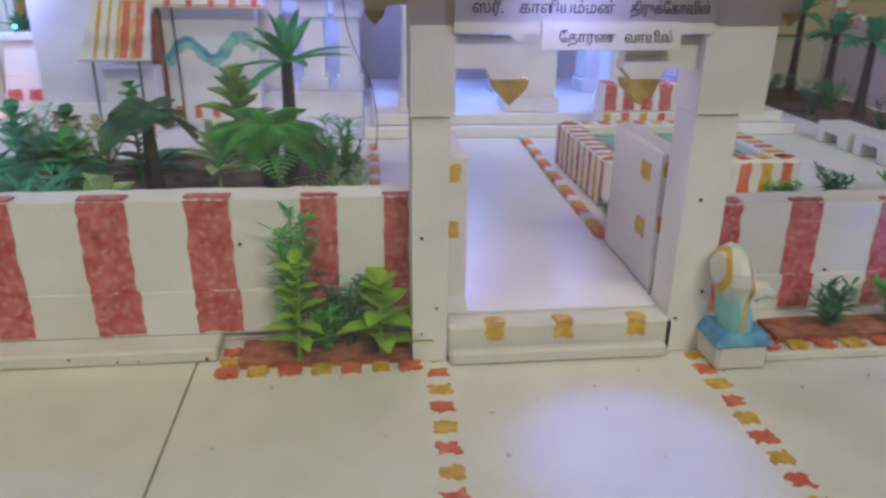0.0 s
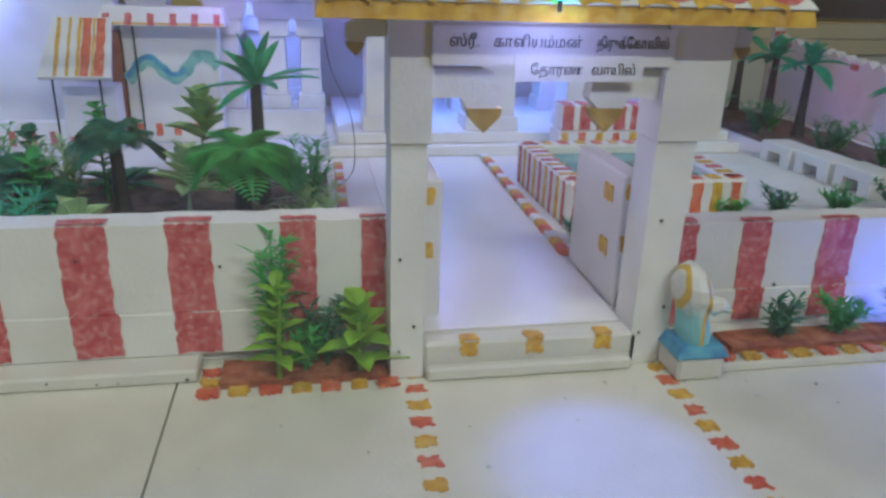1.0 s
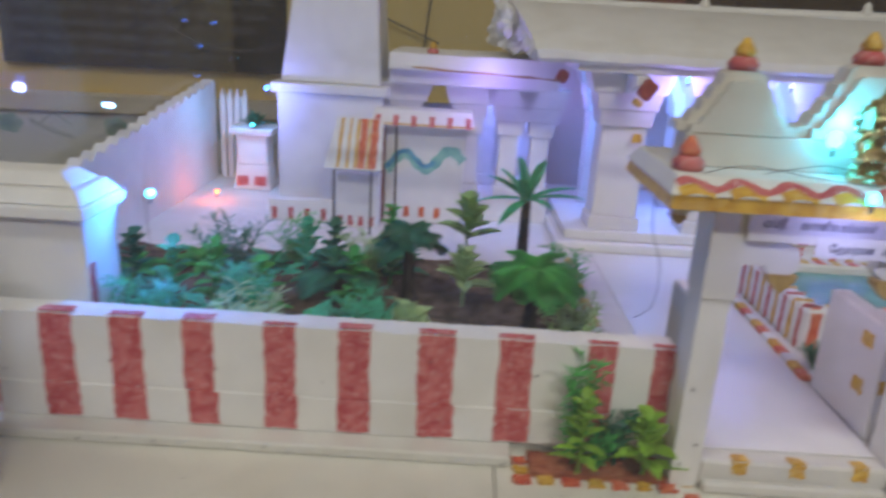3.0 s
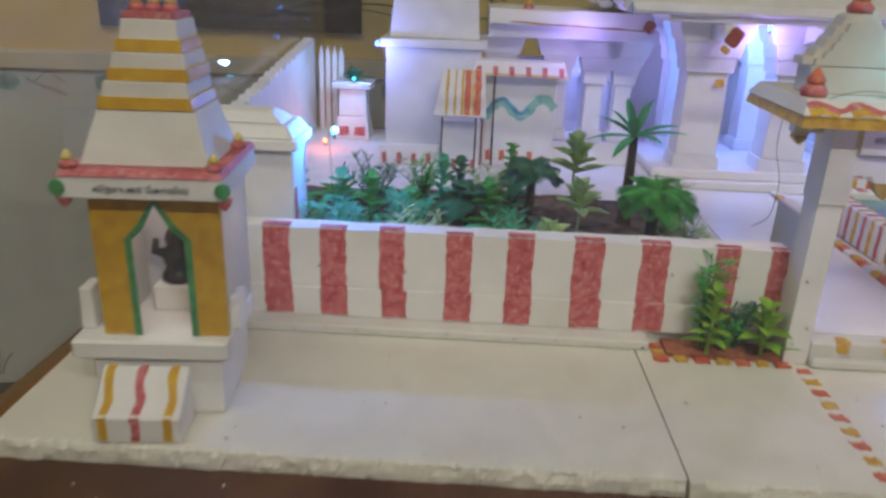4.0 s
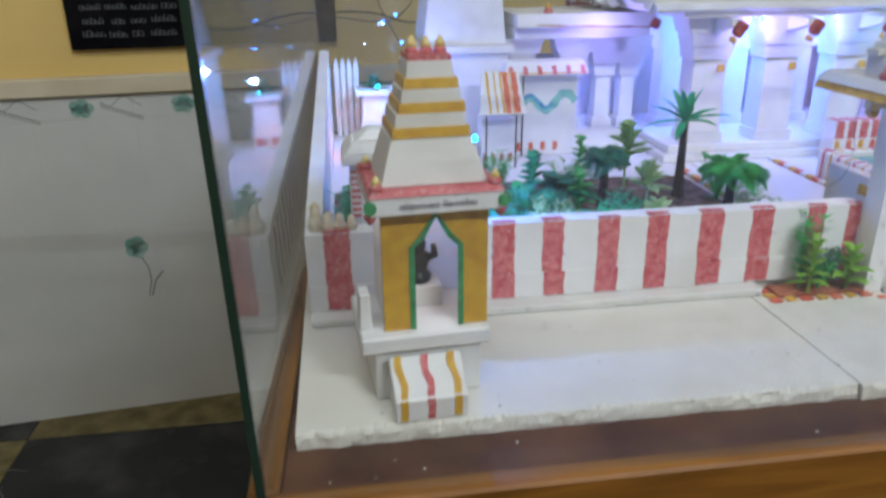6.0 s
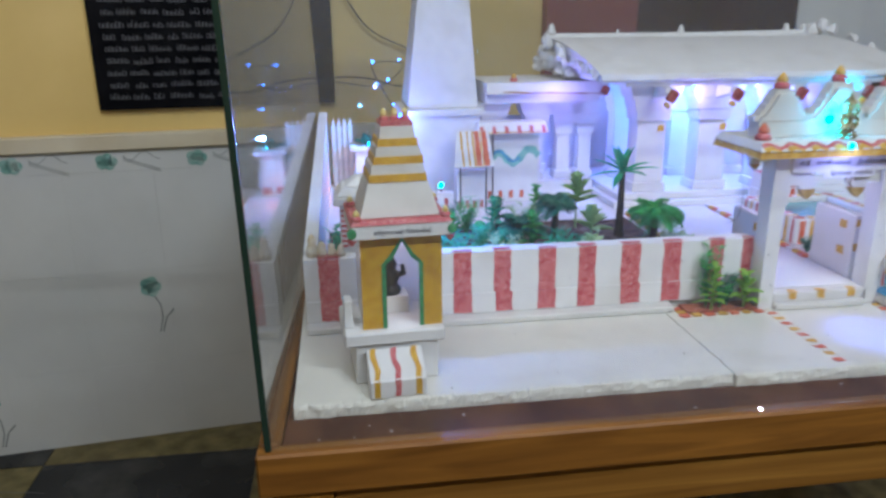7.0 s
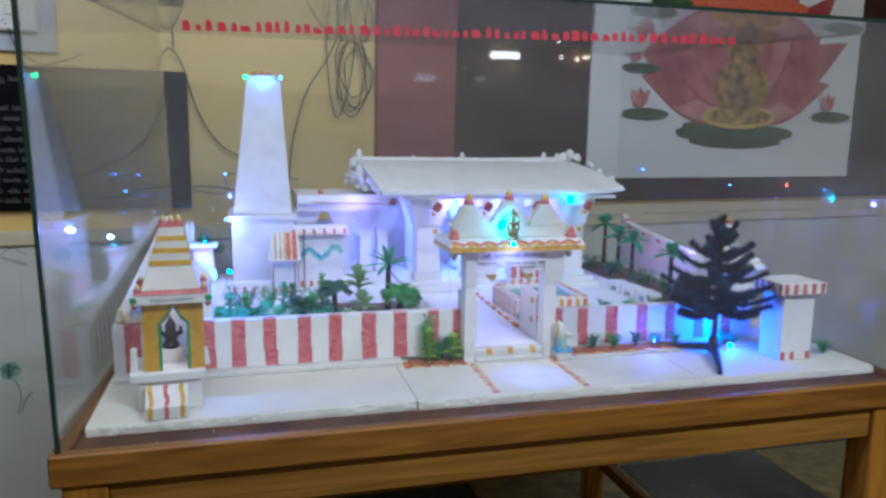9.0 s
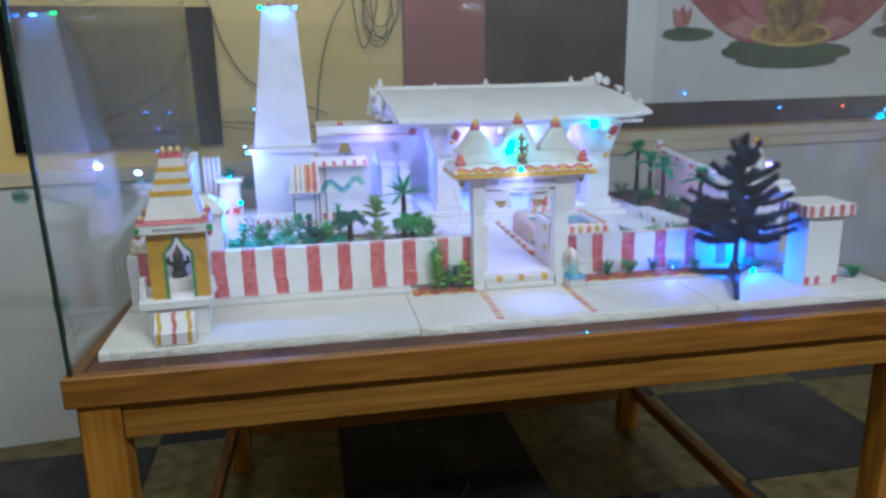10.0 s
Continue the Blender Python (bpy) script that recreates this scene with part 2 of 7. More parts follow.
RED_SOIL = mat("red_powder", (0.38, 0.10, 0.05), rough=0.95, dark=(0.27, 0.065, 0.035), light=(0.48, 0.17, 0.09), scale=130, detail=8, bump=1.0, bump_scale=400)
WOOD = wood_mat("teak_rail", (0.095, 0.034, 0.005), (0.255, 0.108, 0.016))
WOOD_Y = wood_mat("teak_side", (0.095, 0.034, 0.005), (0.255, 0.108, 0.016), "Y")
WOOD_Z = wood_mat("teak_leg", (0.17, 0.062, 0.006), (0.40, 0.178, 0.022), "Z")
WOOD_LIGHT = wood_mat("pale_teak", (0.165, 0.068, 0.009), (0.33, 0.158, 0.028))
BOARD = mat("brown_laminate", (0.10, 0.042, 0.022), rough=0.7, spec=0.12, dark=(0.075, 0.03, 0.018), light=(0.14, 0.06, 0.03), scale=14)
GLASS = glass_mat()
# stronger scatter for dust and for the whitish reflection on the side panes
GLASS_SIDE_VEILED = glass_mat("dusty_veiled_side_glass", 0.012, 0.032)
GLASS_EDGE = mat("dark_green_glass_edge", (0.012, 0.03, 0.022), rough=0.2)


def leaf_mat(name, c, gloss=0.4, vary=0.35):
    """Thin dyed plastic: a third of the light comes through from the far side."""
    m = mat(name, c, rough=gloss, dark=tuple(v * (1 - vary) for v in c), light=tuple(min(1, v * (1 + vary)) for v in c), scale=60)
    return see_through(m, tuple(min(1.0, v * 1.7 + 0.01) for v in c), 0.35)


def see_through(m, colour, amount):
    n, l = m.node_tree.nodes, m.node_tree.links
    tl, mx = n.new("ShaderNodeBsdfTranslucent"), n.new("ShaderNodeMixShader")
    tl.inputs["Color"].default_value = (*colour, 1)
    mx.inputs["Fac"].default_value = amount
    l.new(n["Principled BSDF"].outputs["BSDF"], mx.inputs[1])
    l.new(tl.outputs["BSDF"], mx.inputs[2])
    l.new(mx.outputs["Shader"], n["Material Output"].inputs["Surface"])
    return m


FOAM_THIN = see_through(foam_mat("thin_foam_sheet", (0.80, 0.79, 0.77), (0.62, 0.60, 0.55)), (0.88, 0.88, 0.86), 0.5)


LEAF = leaf_mat("plastic_leaf_green", (0.06, 0.42, 0.11))
LEAF_TEAL = leaf_mat("plastic_leaf_teal", (0.04, 0.44, 0.24))
LEAF_DARK = leaf_mat("plastic_leaf_dark", (0.035, 0.21, 0.12))
LEAF_LIME = leaf_mat("plastic_leaf_lime", (0.30, 0.52, 0.07))
LEAF_PALE = leaf_mat("plastic_leaf_pale", (0.46, 0.60, 0.34))
LEAF_OLIVE = leaf_mat("plastic_leaf_olive", (0.33, 0.50, 0.21))
NEEDLE = mat("fir_needles", (0.012, 0.032, 0.085), rough=0.75, spec=0.15, dark=(0.008, 0.022, 0.06), light=(0.018, 0.045, 0.12), scale=60)
TRUNK = mat("black_trunk", (0.02, 0.017, 0.018), rough=0.6, dark=(0.012, 0.01, 0.01), light=(0.04, 0.03, 0.03), scale=120, bump=0.8, bump_scale=250)


# ---- mesh helpers ----
def B():
    return bmesh.new()


def box(bm, x0, x1, y0, y1, z0, z1):
    v = [bm.verts.new((x, y, z)) for x in (x0, x1) for y in (y0, y1) for z in (z0, z1)]
    for a, b, c, d in ((0, 1, 3, 2), (4, 6, 7, 5), (0, 4, 5, 1), (2, 3, 7, 6), (0, 2, 6, 4), (1, 5, 7, 3)):
        bm.faces.new((v[a], v[b], v[c], v[d]))
    return v


def taper(bm, lo, hi):
    """A block between two rectangles (x0, x1, y0, y1, z)."""
    v = []
    for x0, x1, y0, y1, z in (lo, hi):
        v += [bm.verts.new((x, y, z)) for x, y in ((x0, y0), (x1, y0), (x1, y1), (x0, y1))]
    bm.faces.new((v[3], v[2], v[1], v[0]))
    bm.faces.new(v[4:])
    for i in range(4):
        j = (i + 1) % 4
        bm.faces.new((v[i], v[j], v[4 + j], v[4 + i]))
    return v


def tube(bm, pts, radii, n=8, cap=True):
    pts = [Vector(p) for p in pts]
    if not isinstance(radii, (list, tuple)):
        radii = [radii] * len(pts)
    rings, side = [], None
    for i, p in enumerate(pts):
        d = (pts[min(i + 1, len(pts) - 1)] - pts[max(i - 1, 0)]).normalized()
        side = (side - d * side.dot(d)).normalized() if side else d.orthogonal().normalized()
        up = d.cross(side)
        rings.append([bm.verts.new(p + (side * math.cos(a) + up * math.sin(a)) * radii[i]) for a in (2 * math.pi * k / n for k in range(n))])
    for r, s in zip(rings, rings[1:]):
        for k in range(n):
            bm.faces.new((r[k], r[(k + 1) % n], s[(k + 1) % n], s[k]))
    if cap:
        bm.faces.new(rings[0][::-1])
        bm.faces.new(rings[-1])


def lathe(bm, centre, profile, n=16):
    """profile: (radius, z) from bottom to top."""
    x, y, z = centre
    tube_rings = [[bm.verts.new((x + r * math.cos(a), y + r * math.sin(a), z + h)) for a in (2 * math.pi * k / n for k in range(n))] for r, h in profile]
    for r, s in zip(tube_rings, tube_rings[1:]):
        for k in range(n):
            bm.faces.new((r[k], r[(k + 1) % n], s[(k + 1) % n], s[k]))
    bm.faces.new(tube_rings[0][::-1])
    bm.faces.new(tube_rings[-1])


def extrude(bm, outline, place, depth):
    """outline: 2D points; place(u, v, d) gives the 3D point at depth d."""
    f = [bm.verts.new(place(u, v, 0)) for u, v in outline]
    b = [bm.verts.new(place(u, v, depth)) for u, v in outline]
    bm.faces.new(f)
    bm.faces.new(b[::-1])
    for i in range(len(f)):
        j = (i + 1) % len(f)
        bm.faces.new((f[j], f[i], b[i], b[j]))


def dab(bm, u0, u1, v0, v1, place, rng, wob=0.0015, thick=0.0007, n=7):
    """A brushed patch of paint with uneven edges; place(u, v, d)."""
    pts = []
    for i in range(n):
        k = i / n
        pts.append((u0 + (u1 - u0) * k, v0 + rng.uniform(-wob, wob)))
    for i in range(n):
        pts.append((u1 + rng.uniform(-wob, wob), v0 + (v1 - v0) * i / n))
    for i in range(n):
        pts.append((u1 + (u0 - u1) * i / n, v1 + rng.uniform(-wob, wob)))
    for i in range(n):
        pts.append((u0 + rng.uniform(-wob, wob), v1 + (v0 - v1) * i / n))
    extrude(bm, pts, place, thick)


def ribbon(bm, pts, width, place, thick=0.0007):
    """A painted line of even width along 2D points."""
    top, low = [], []
    for i, (u, v) in enumerate(pts):
        a, b = pts[max(i - 1, 0)], pts[min(i + 1, len(pts) - 1)]
        d = Vector((b[0] - a[0], b[1] - a[1])).normalized()
        w = width[i] if isinstance(width, list) else width
        top.append((u - d.y * w / 2, v + d.x * w / 2))
        low.append((u + d.y * w / 2, v - d.x * w / 2))
    for i in range(len(pts) - 1):
        quad = (low[i], low[i + 1], top[i + 1], top[i])
        f = [bm.verts.new(place(u, v, thick)) for u, v in quad]
        bm.faces.new(f)
        g = [bm.verts.new(place(u, v, 0)) for u, v in quad]
        for k in range(4):
            m = (k + 1) % 4
            bm.faces.new((f[m], f[k], g[k], g[m]))


def leaf_blade(bm, base, direction, length, width, droop=0.3, cup=0.15, seg=4, up=Vector((0, 0, 1))):
    d = Vector(direction).normalized()
    side = d.cross(up)
    side = side.normalized() if side.length > 1e-4 else Vector((1, 0, 0))
    nrm = side.cross(d)
    p, rows = Vector(base), []
    for i in range(seg + 1):
        k = i / seg
        w = width * math.sin(math.pi * min(0.96, 0.12 + 0.84 * k)) * (1 if k < 0.98 else 0.15)
        q = p + d * length * k - up * droop * length * k * k
        rows.append((bm.verts.new(q - side * w / 2 + nrm * cup * w), bm.verts.new(q), bm.verts.new(q + side * w / 2 + nrm * cup * w)))
    for a, b in zip(rows, rows[1:]):
        bm.faces.new((a[0], a[1], b[1], b[0]))
        bm.faces.new((a[1], a[2], b[2], b[1]))


def thing(name, at, label, category, group="", kind=""):
    return tagged(place_empty(name, at), label, category, group, kind)


def place_empty(name, at):
    ob = new(name)
    ob.location = at
    ob.empty_display_size = 0.02
    return ob


def origin_of(ob):
    p = Vector((0, 0, 0))
    while ob:
        p = p + ob.location
        ob = ob.parent
    return p


def part(name, bm, material, parent=None, label="", bevel=0.0, smooth=False, solid=0.0, turn=None):
    """Links a bmesh, given in world coordinates, as one mesh object under parent."""
    if turn is not None:
        bmesh.ops.transform(bm, matrix=turn, verts=bm.verts)
    if bevel:
        bmesh.ops.bevel(bm, geom=list(bm.edges), offset=bevel, segments=1, affect="EDGES")
    if parent:
        bmesh.ops.translate(bm, vec=-origin_of(parent), verts=bm.verts)
    bmesh.ops.recalc_face_normals(bm, faces=bm.faces) if len(bm.faces) < 20000 else None
    me = bpy.data.meshes.new(name)
    bm.to_mesh(me)
    bm.free()
    me.materials.append(material)
    if smooth:
        for f in me.polygons:
            f.use_smooth = True
    ob = new(name, me)
    if parent:
        ob.parent = parent
    if solid:
        md = ob.modifiers.new("thickness", "SOLIDIFY")
        md.thickness = solid
    if label:
        ob["label"] = label
    return ob


def setting(name, bm, material, label, category, bevel=0.0, turn=None):
    return tagged(part(name, bm, material, bevel=bevel, turn=turn), label, category, kind="structure")


def front(y):
    return lambda u, v, d: (u, y - d, v)


def flat(z):
    return lambda u, v, d: (u, v, z + d)


def facing_left(x):
    return lambda u, v, d: (x - d, u, v)


def facing_right(x):
    return lambda u, v, d: (x + d, u, v)


def lettering(name, body, size, place, material, parent, width=None, squeeze=1.0):
    cu = bpy.data.curves.new(name, "FONT")
    cu.body, cu.size, cu.extrude, cu.align_x = body, size, 0.0003, "LEFT"
    cu.resolution_u = 3
    tmp = new(name, cu)
    bpy.context.view_layer.update()
    me = bpy.data.meshes.new_from_object(tmp.evaluated_get(bpy.context.evaluated_depsgraph_get()))
    scene.collection.objects.unlink(tmp)
    bpy.data.objects.remove(tmp)
    if width and len(me.vertices):
        xs = [v.co.x for v in me.vertices]
        s = width / max(1e-6, max(xs) - min(xs))
        me.transform(Matrix.Diagonal((s, squeeze, 1, 1)) @ Matrix.Translation((-min(xs), 0, 0)))
    me.transform(place)
    me.transform(Matrix.Translation(-origin_of(parent)))
    me.materials.clear()
    me.materials.append(material)
    ob = new(name, me)
    ob.parent = parent
    return ob


rng = random.Random(4)
G, F = 0.838, 0.862

# ---- the room ----
def room():
    bm = B()
    box(bm, -4.2, 4.2, -4.0, 4.0, -0.12, -0.004)
    fl = setting("floor", bm, DARK_JOINT, "dark grout bed under large stone floor tiles", "floor")
    bm = B()
    box(bm, -4.2, 4.2, 0.012, 0.25, 0, 2.9)
    setting("wall_back", bm, WALL_YELLOW, "yellow painted plaster wall behind the glass case", "wall", turn=WALL)
    for name, x0, x1, y0, y1 in (("wall_left", -4.4, -4.2, -4, 2.0), ("wall_right", 4.2, 4.4, -4, 2.6), ("wall_front", -4.4, 4.4, -4.2, -4.0)):
        bm = B()
        box(bm, x0, x1, y0, y1, 0, 2.9)
        setting(name, bm, WALL_YELLOW, "plain yellow painted plaster wall", "wall")
    bm = B()
    box(bm, -4.4, 4.4, -4.2, 2.6, 2.9, 3.0)
    setting("ceiling", bm, WHITE_WALL, "plain white painted ceiling", "ceiling")
    return fl


WALL_YELLOW = mat("yellow_wall_paint", (0.78, 0.555, 0.18), rough=0.6, dark=(0.73, 0.515, 0.16), light=(0.82, 0.595, 0.21), scale=2.5, stain=(0.45, 0.33, 0.15), stain_scale=1.2, stain_amount=0.25, bump=0.15, bump_scale=60)
WHITE_WALL = mat("white_wall_paint", (0.72, 0.69, 0.62), rough=0.7, dark=(0.66, 0.63, 0.56), light=(0.76, 0.73, 0.66), scale=3)
JOINT = mat("tile_grout", (0.60, 0.615, 0.595), rough=0.9)
DARK_JOINT = mat("floor_grout", (0.07, 0.065, 0.05), rough=0.9)
TILE = mat("glazed_wall_tile", (0.62, 0.64, 0.62), rough=0.22, dark=(0.58, 0.60, 0.58), light=(0.65, 0.67, 0.65), scale=3, stain=(0.50, 0.49, 0.45), stain_scale=2.2, stain_amount=0.3)
TILE_GREEN = mat("tile_print_green", (0.24, 0.44, 0.38), rough=0.25, dark=(0.18, 0.38, 0.33), light=(0.40, 0.54, 0.49), scale=40)
TILE_GREY = mat("tile_print_grey", (0.26, 0.28, 0.27), rough=0.25)
CREAM = mat("cream_ledge_paint", (0.66, 0.58, 0.40), rough=0.5, dark=(0.60, 0.52, 0.35), light=(0.70, 0.63, 0.46), scale=6)
GRANITE = mat("black_stone", (0.012, 0.012, 0.013), rough=0.18, spec=0.35, dark=(0.008, 0.008, 0.009), light=(0.022, 0.022, 0.023), scale=5, stain=(0.16, 0.16, 0.14), stain_scale=4.5, stain_amount=0.28)
KOTA = mat("olive_stone", (0.15, 0.125, 0.045), rough=0.4, spec=0.3, dark=(0.095, 0.077, 0.026), light=(0.215, 0.175, 0.068), scale=17, detail=8, stain=(0.12, 0.09, 0.05), stain_scale=5, stain_amount=0.5)
MAROON = mat("maroon_paint", (0.26, 0.055, 0.045), rough=0.5, dark=(0.23, 0.045, 0.04), light=(0.29, 0.065, 0.05), scale=4)
DARK_DOOR = mat("dark_polished_wood", (0.034, 0.013, 0.012), rough=0.3, spec=0.3, dark=(0.026, 0.010, 0.009), light=(0.048, 0.019, 0.017), scale=6)
BLACKBOARD = mat("blackboard", (0.006, 0.006, 0.007), rough=0.9, spec=0.05, dark=(0.004, 0.004, 0.005), light=(0.010, 0.010, 0.011), scale=12)
CHALK = mat("chalk", (0.10, 0.10, 0.10), rough=0.9, spec=0.1)
PAPER = mat("poster_paper", (0.74, 0.77, 0.77), rough=0.35, dark=(0.70, 0.73, 0.73), light=(0.77, 0.80, 0.80), scale=3)
PETAL = mat("poster_pink", (0.40, 0.065, 0.085), rough=0.35, dark=(0.30, 0.035, 0.05), light=(0.50, 0.14, 0.14), scale=9)
PETAL_LIGHT = mat("poster_light_pink", (0.52, 0.16, 0.17), rough=0.35, dark=(0.42, 0.10, 0.12), light=(0.60, 0.27, 0.25), scale=9)
PETAL_RIM = mat("poster_petal_rim", (0.34, 0.05, 0.07), rough=0.35, dark=(0.28, 0.04, 0.05), light=(0.42, 0.09, 0.10), scale=12)
POSTER_GOLD = mat("poster_gold", (0.32, 0.16, 0.022), rough=0.35, dark=(0.09, 0.04, 0.01), light=(0.54, 0.34, 0.05), scale=24, detail=6)
POSTER_RIM = mat("poster_gold_rim", (0.62, 0.42, 0.07), rough=0.35, dark=(0.48, 0.30, 0.04), light=(0.72, 0.55, 0.16), scale=30)
POSTER_GREEN = mat("poster_green", (0.03, 0.085, 0.04), rough=0.35, dark=(0.02, 0.05, 0.03), light=(0.05, 0.12, 0.05), scale=14)
CABLE = mat("black_cable", (0.03, 0.03, 0.03), rough=0.5)
RED_LETTER = mat("red_sticker", (0.45, 0.02, 0.04), rough=0.4)

floor = room()


def in_wall(u, v, d):
    return (u, -d, v)


def dado():
    ob = thing("dado", WALL @ Vector((0, 0, 0)), "pale glazed wall tiles with green flower prints", "wall tiles", kind="structure")
    bm = B()
    box(bm, -4.0, 4.0, -0.0068, 0.0118, 0.001, 0.895)
    part("backing", bm, JOINT, ob, turn=WALL)
    w = 0.2395
    rows = ((0.0, 0.25), (0.25, 0.545), (0.545, 0.84), (0.84, 0.897))
    for i in range(-16, 17):
        u = -1.321 + i * w + 5 * w
        if u < -3.9 or u > 3.7:
            continue
        for z0, z1 in rows:
            bm = B()
            box(bm, u + 0.0005, u + w - 0.0005, -0.008, -0.0005, z0 + 0.0005, z1 - 0.0005)
            part("tile", bm, TILE, ob, turn=WALL, bevel=0.0005)
    for i in range(-11, 10):
        u = -1.441 + i * w
        bm = B()
        for k in range(5):
            a = k * 1.3
            tube(bm, [(u + 0.016 * math.cos(a), -0.0078, 0.868 + 0.011 * math.sin(a)), (u + 0.016 * math.cos(a), -0.0088, 0.868 + 0.011 * math.sin(a))], 0.014, 9)
        part("flower_print", bm, TILE_GREEN, ob, turn=WALL)
        bm = B()
        for s in (0, 1, 2):
            pts = [(u + 0.045 + k * 0.012, 0.882 - s * 0.006 - (k * 0.0045 if s else 0.012 * math.sin(k))) for k in range(9)]
            ribbon(bm, pts, 0.0022, in_wall, 0.0086)
        part("stem_print", bm, TILE_GREY, ob, turn=WALL)
    for u, z in ((-1.131, 0.492), (-1.614, 0.172), (-0.10, 0.4), (1.30, 0.492), (-2.1, 0.492)):
        bm = B()
        for k in range(5):
            a = k * 1.25
            tube(bm, [(u + 0.014 * math.cos(a), -0.0078, z + 0.016 * math.sin(a)), (u + 0.014 * math.cos(a), -0.0088, z + 0.016 * math.sin(a))], 0.017, 9)
        part("flower_print", bm, TILE_GREEN, ob, turn=WALL)
        bm = B()
        ribbon(bm, [(u + 0.004, z - 0.02), (u + 0.022, z - 0.06), (u + 0.024, z - 0.10), (u + 0.012, z - 0.145)], 0.004, in_wall, 0.0086)
        ribbon(bm, [(u + 0.058, z - 0.075), (u + 0.035, z - 0.10), (u + 0.02, z - 0.145)], 0.005, in_wall, 0.0086)
        part("stem_print", bm, TILE_GREY, ob, turn=WALL)
    bm = B()
    box(bm, -4.0, 4.0, -0.022, 0.012, 0.899, 0.945)
    setting("ledge", bm, CREAM, "cream painted ledge moulding above the wall tiles", "ledge", bevel=0.004, turn=WALL)


dado()


def wall_panels():
    bm = B()
    box(bm, 0.085, 0.385, -0.03, 0.012, 0.946, 2.9)
    setting("pilaster", bm, MAROON, "maroon painted flat pilaster on the wall", "pilaster", turn=WALL)
    bm = B()
    box(bm, 0.386, 4.0, -0.012, 0.012, 1.0, 2.9)
    setting("dark_panelling", bm, DARK_DOOR, "dark polished panelling behind the poster", "panelling", turn=WALL)
    bm = B()
    box(bm, 0.386, 4.0, -0.026, 0.012, 0.946, 0.985)
    setting("trim", bm, CREAM, "cream painted strip above the ledge", "trim", turn=WALL)


wall_panels()


def stone_floor():
    n = 0
    c = 0.615
    for i in range(-5, 10):
        for j in range(-8, 3):
            x, y = -1.455 + i * c, 0.87 + j * c
            x0, x1, y0, y1 = max(x, -4.19), min(x + c, 4.19), max(y, -3.99), min(y + c, 1.75 + 0.11 * (x + c))
            if x1 - x0 < 0.02 or y1 - y0 < 0.02:
                continue
            bm = B()
            box(bm, x0 + 0.0015, x1 - 0.0015, y0 + 0.0015, y1 - 0.0015, -0.02, 0.0)
            part("floor_tile", bm, GRANITE if (i + j) % 2 == 0 else KOTA, floor, bevel=0.001)


stone_floor()


# ---- table ----
SLANT = 0.0342


def slanted(bm, lean=0.0):
    """The sides of the table and case do not stand quite square to the front; one side of the case leans out and its top rises to the back."""
    for v in bm.verts:
        v.co.x += SLANT * max(0.0, v.co.y - 0.127)
        if v.co.x < 0:
            v.co.x -= lean * (v.co.z - 0.93)
        if lean and v.co.z > 1.4:
            v.co.z += 0.055 * max(0.0, v.co.y - 0.132)
    return bm


TX0, TX1, TY0, TY1 = -0.643, 0.835, 0.119, 1.388


def table():
    ob = thing("display_table", ((TX0 + TX1) / 2, (TY0 + TY1) / 2, 0), "teak wooden display table with rails and plain legs", "table")
    bm = B()
    box(bm, TX0 + 0.022, TX1 - 0.022, TY0 + 0.022, TY1 - 0.022, 0.795, 0.8225)
    part("tabletop", slanted(bm), BOARD, ob, "dark brown glossy laminate top", bevel=0.0015)
    for nm, x0, x1, y0, y1, m in (("rail", TX0, TX1, TY0, TY0 + 0.022, WOOD), ("rail", TX0, TX1, TY1 - 0.022, TY1, WOOD),
                                  ("rail", TX0, TX0 + 0.022, TY0 + 0.0225, TY1 - 0.0225, WOOD_Y), ("rail", TX1 - 0.022, TX1, TY0 + 0.0225, TY1 - 0.0225, WOOD_Y)):
        bm = B()
        box(bm, x0, x1, y0, y1, 0.783, 0.831)
        part(nm, slanted(bm), m, ob, bevel=0.0025)
    lx = ((TX0 + 0.012, TX0 + 0.072), (TX1 - 0.074, TX1 - 0.014))
    ly = ((TY0 + 0.012, TY0 + 0.072), (TY1 - 0.150, TY1 - 0.090))
    for x0, x1 in lx:
        for y0, y1 in ly:
            bm = B()
            shift = (0.062 if x0 < 0 else -0.012) if y0 > 0.5 else 0.0
            box(bm, x0 + shift, x1 + shift, y0, y1, 0, 0.7825)
            part("leg", bm, WOOD_Z, ob, bevel=0.003)
    for y in (TY0 + 0.02, TY1 - 0.13):
        bm = B()
        box(bm, lx[0][1] + 0.0005, lx[1][0] - 0.0005, y, y + 0.022, 0.719, 0.7825)
        part("apron", bm, WOOD_LIGHT, ob, bevel=0.002)
    bm = B()
    box(bm, lx[0][1] + 0.0625, lx[1][0] - 0.0125, TY1 - 0.132, TY1 - 0.108, 0.118, 0.176)
    part("stretcher", bm, WOOD_LIGHT, ob, bevel=0.002)
    for x in (TX0 + 0.03, TX1 - 0.06):
        bm = B()
        box(bm, x, x + 0.022, ly[0][1] + 0.0005, ly[1][0] - 0.0005, 0.717, 0.7785)
        part("apron", bm, WOOD_LIGHT, ob, bevel=0.002)
        bm = B()
        a, b = (0.006, 0.048) if x < 0 else (0.008, 0.0)
        y0, y1 = ly[0][1] + 0.0005, ly[1][0] - 0.0005
        v = taper(bm, (x + a, x + a + 0.026, y0, y1, 0.138), (x + a, x + a + 0.026, y0, y1, 0.178))
        for q in v:
            if q.co.y > 0.7:
                q.co.x += b - a
        part("stretcher", bm, WOOD_Y, ob, bevel=0.002)


table()

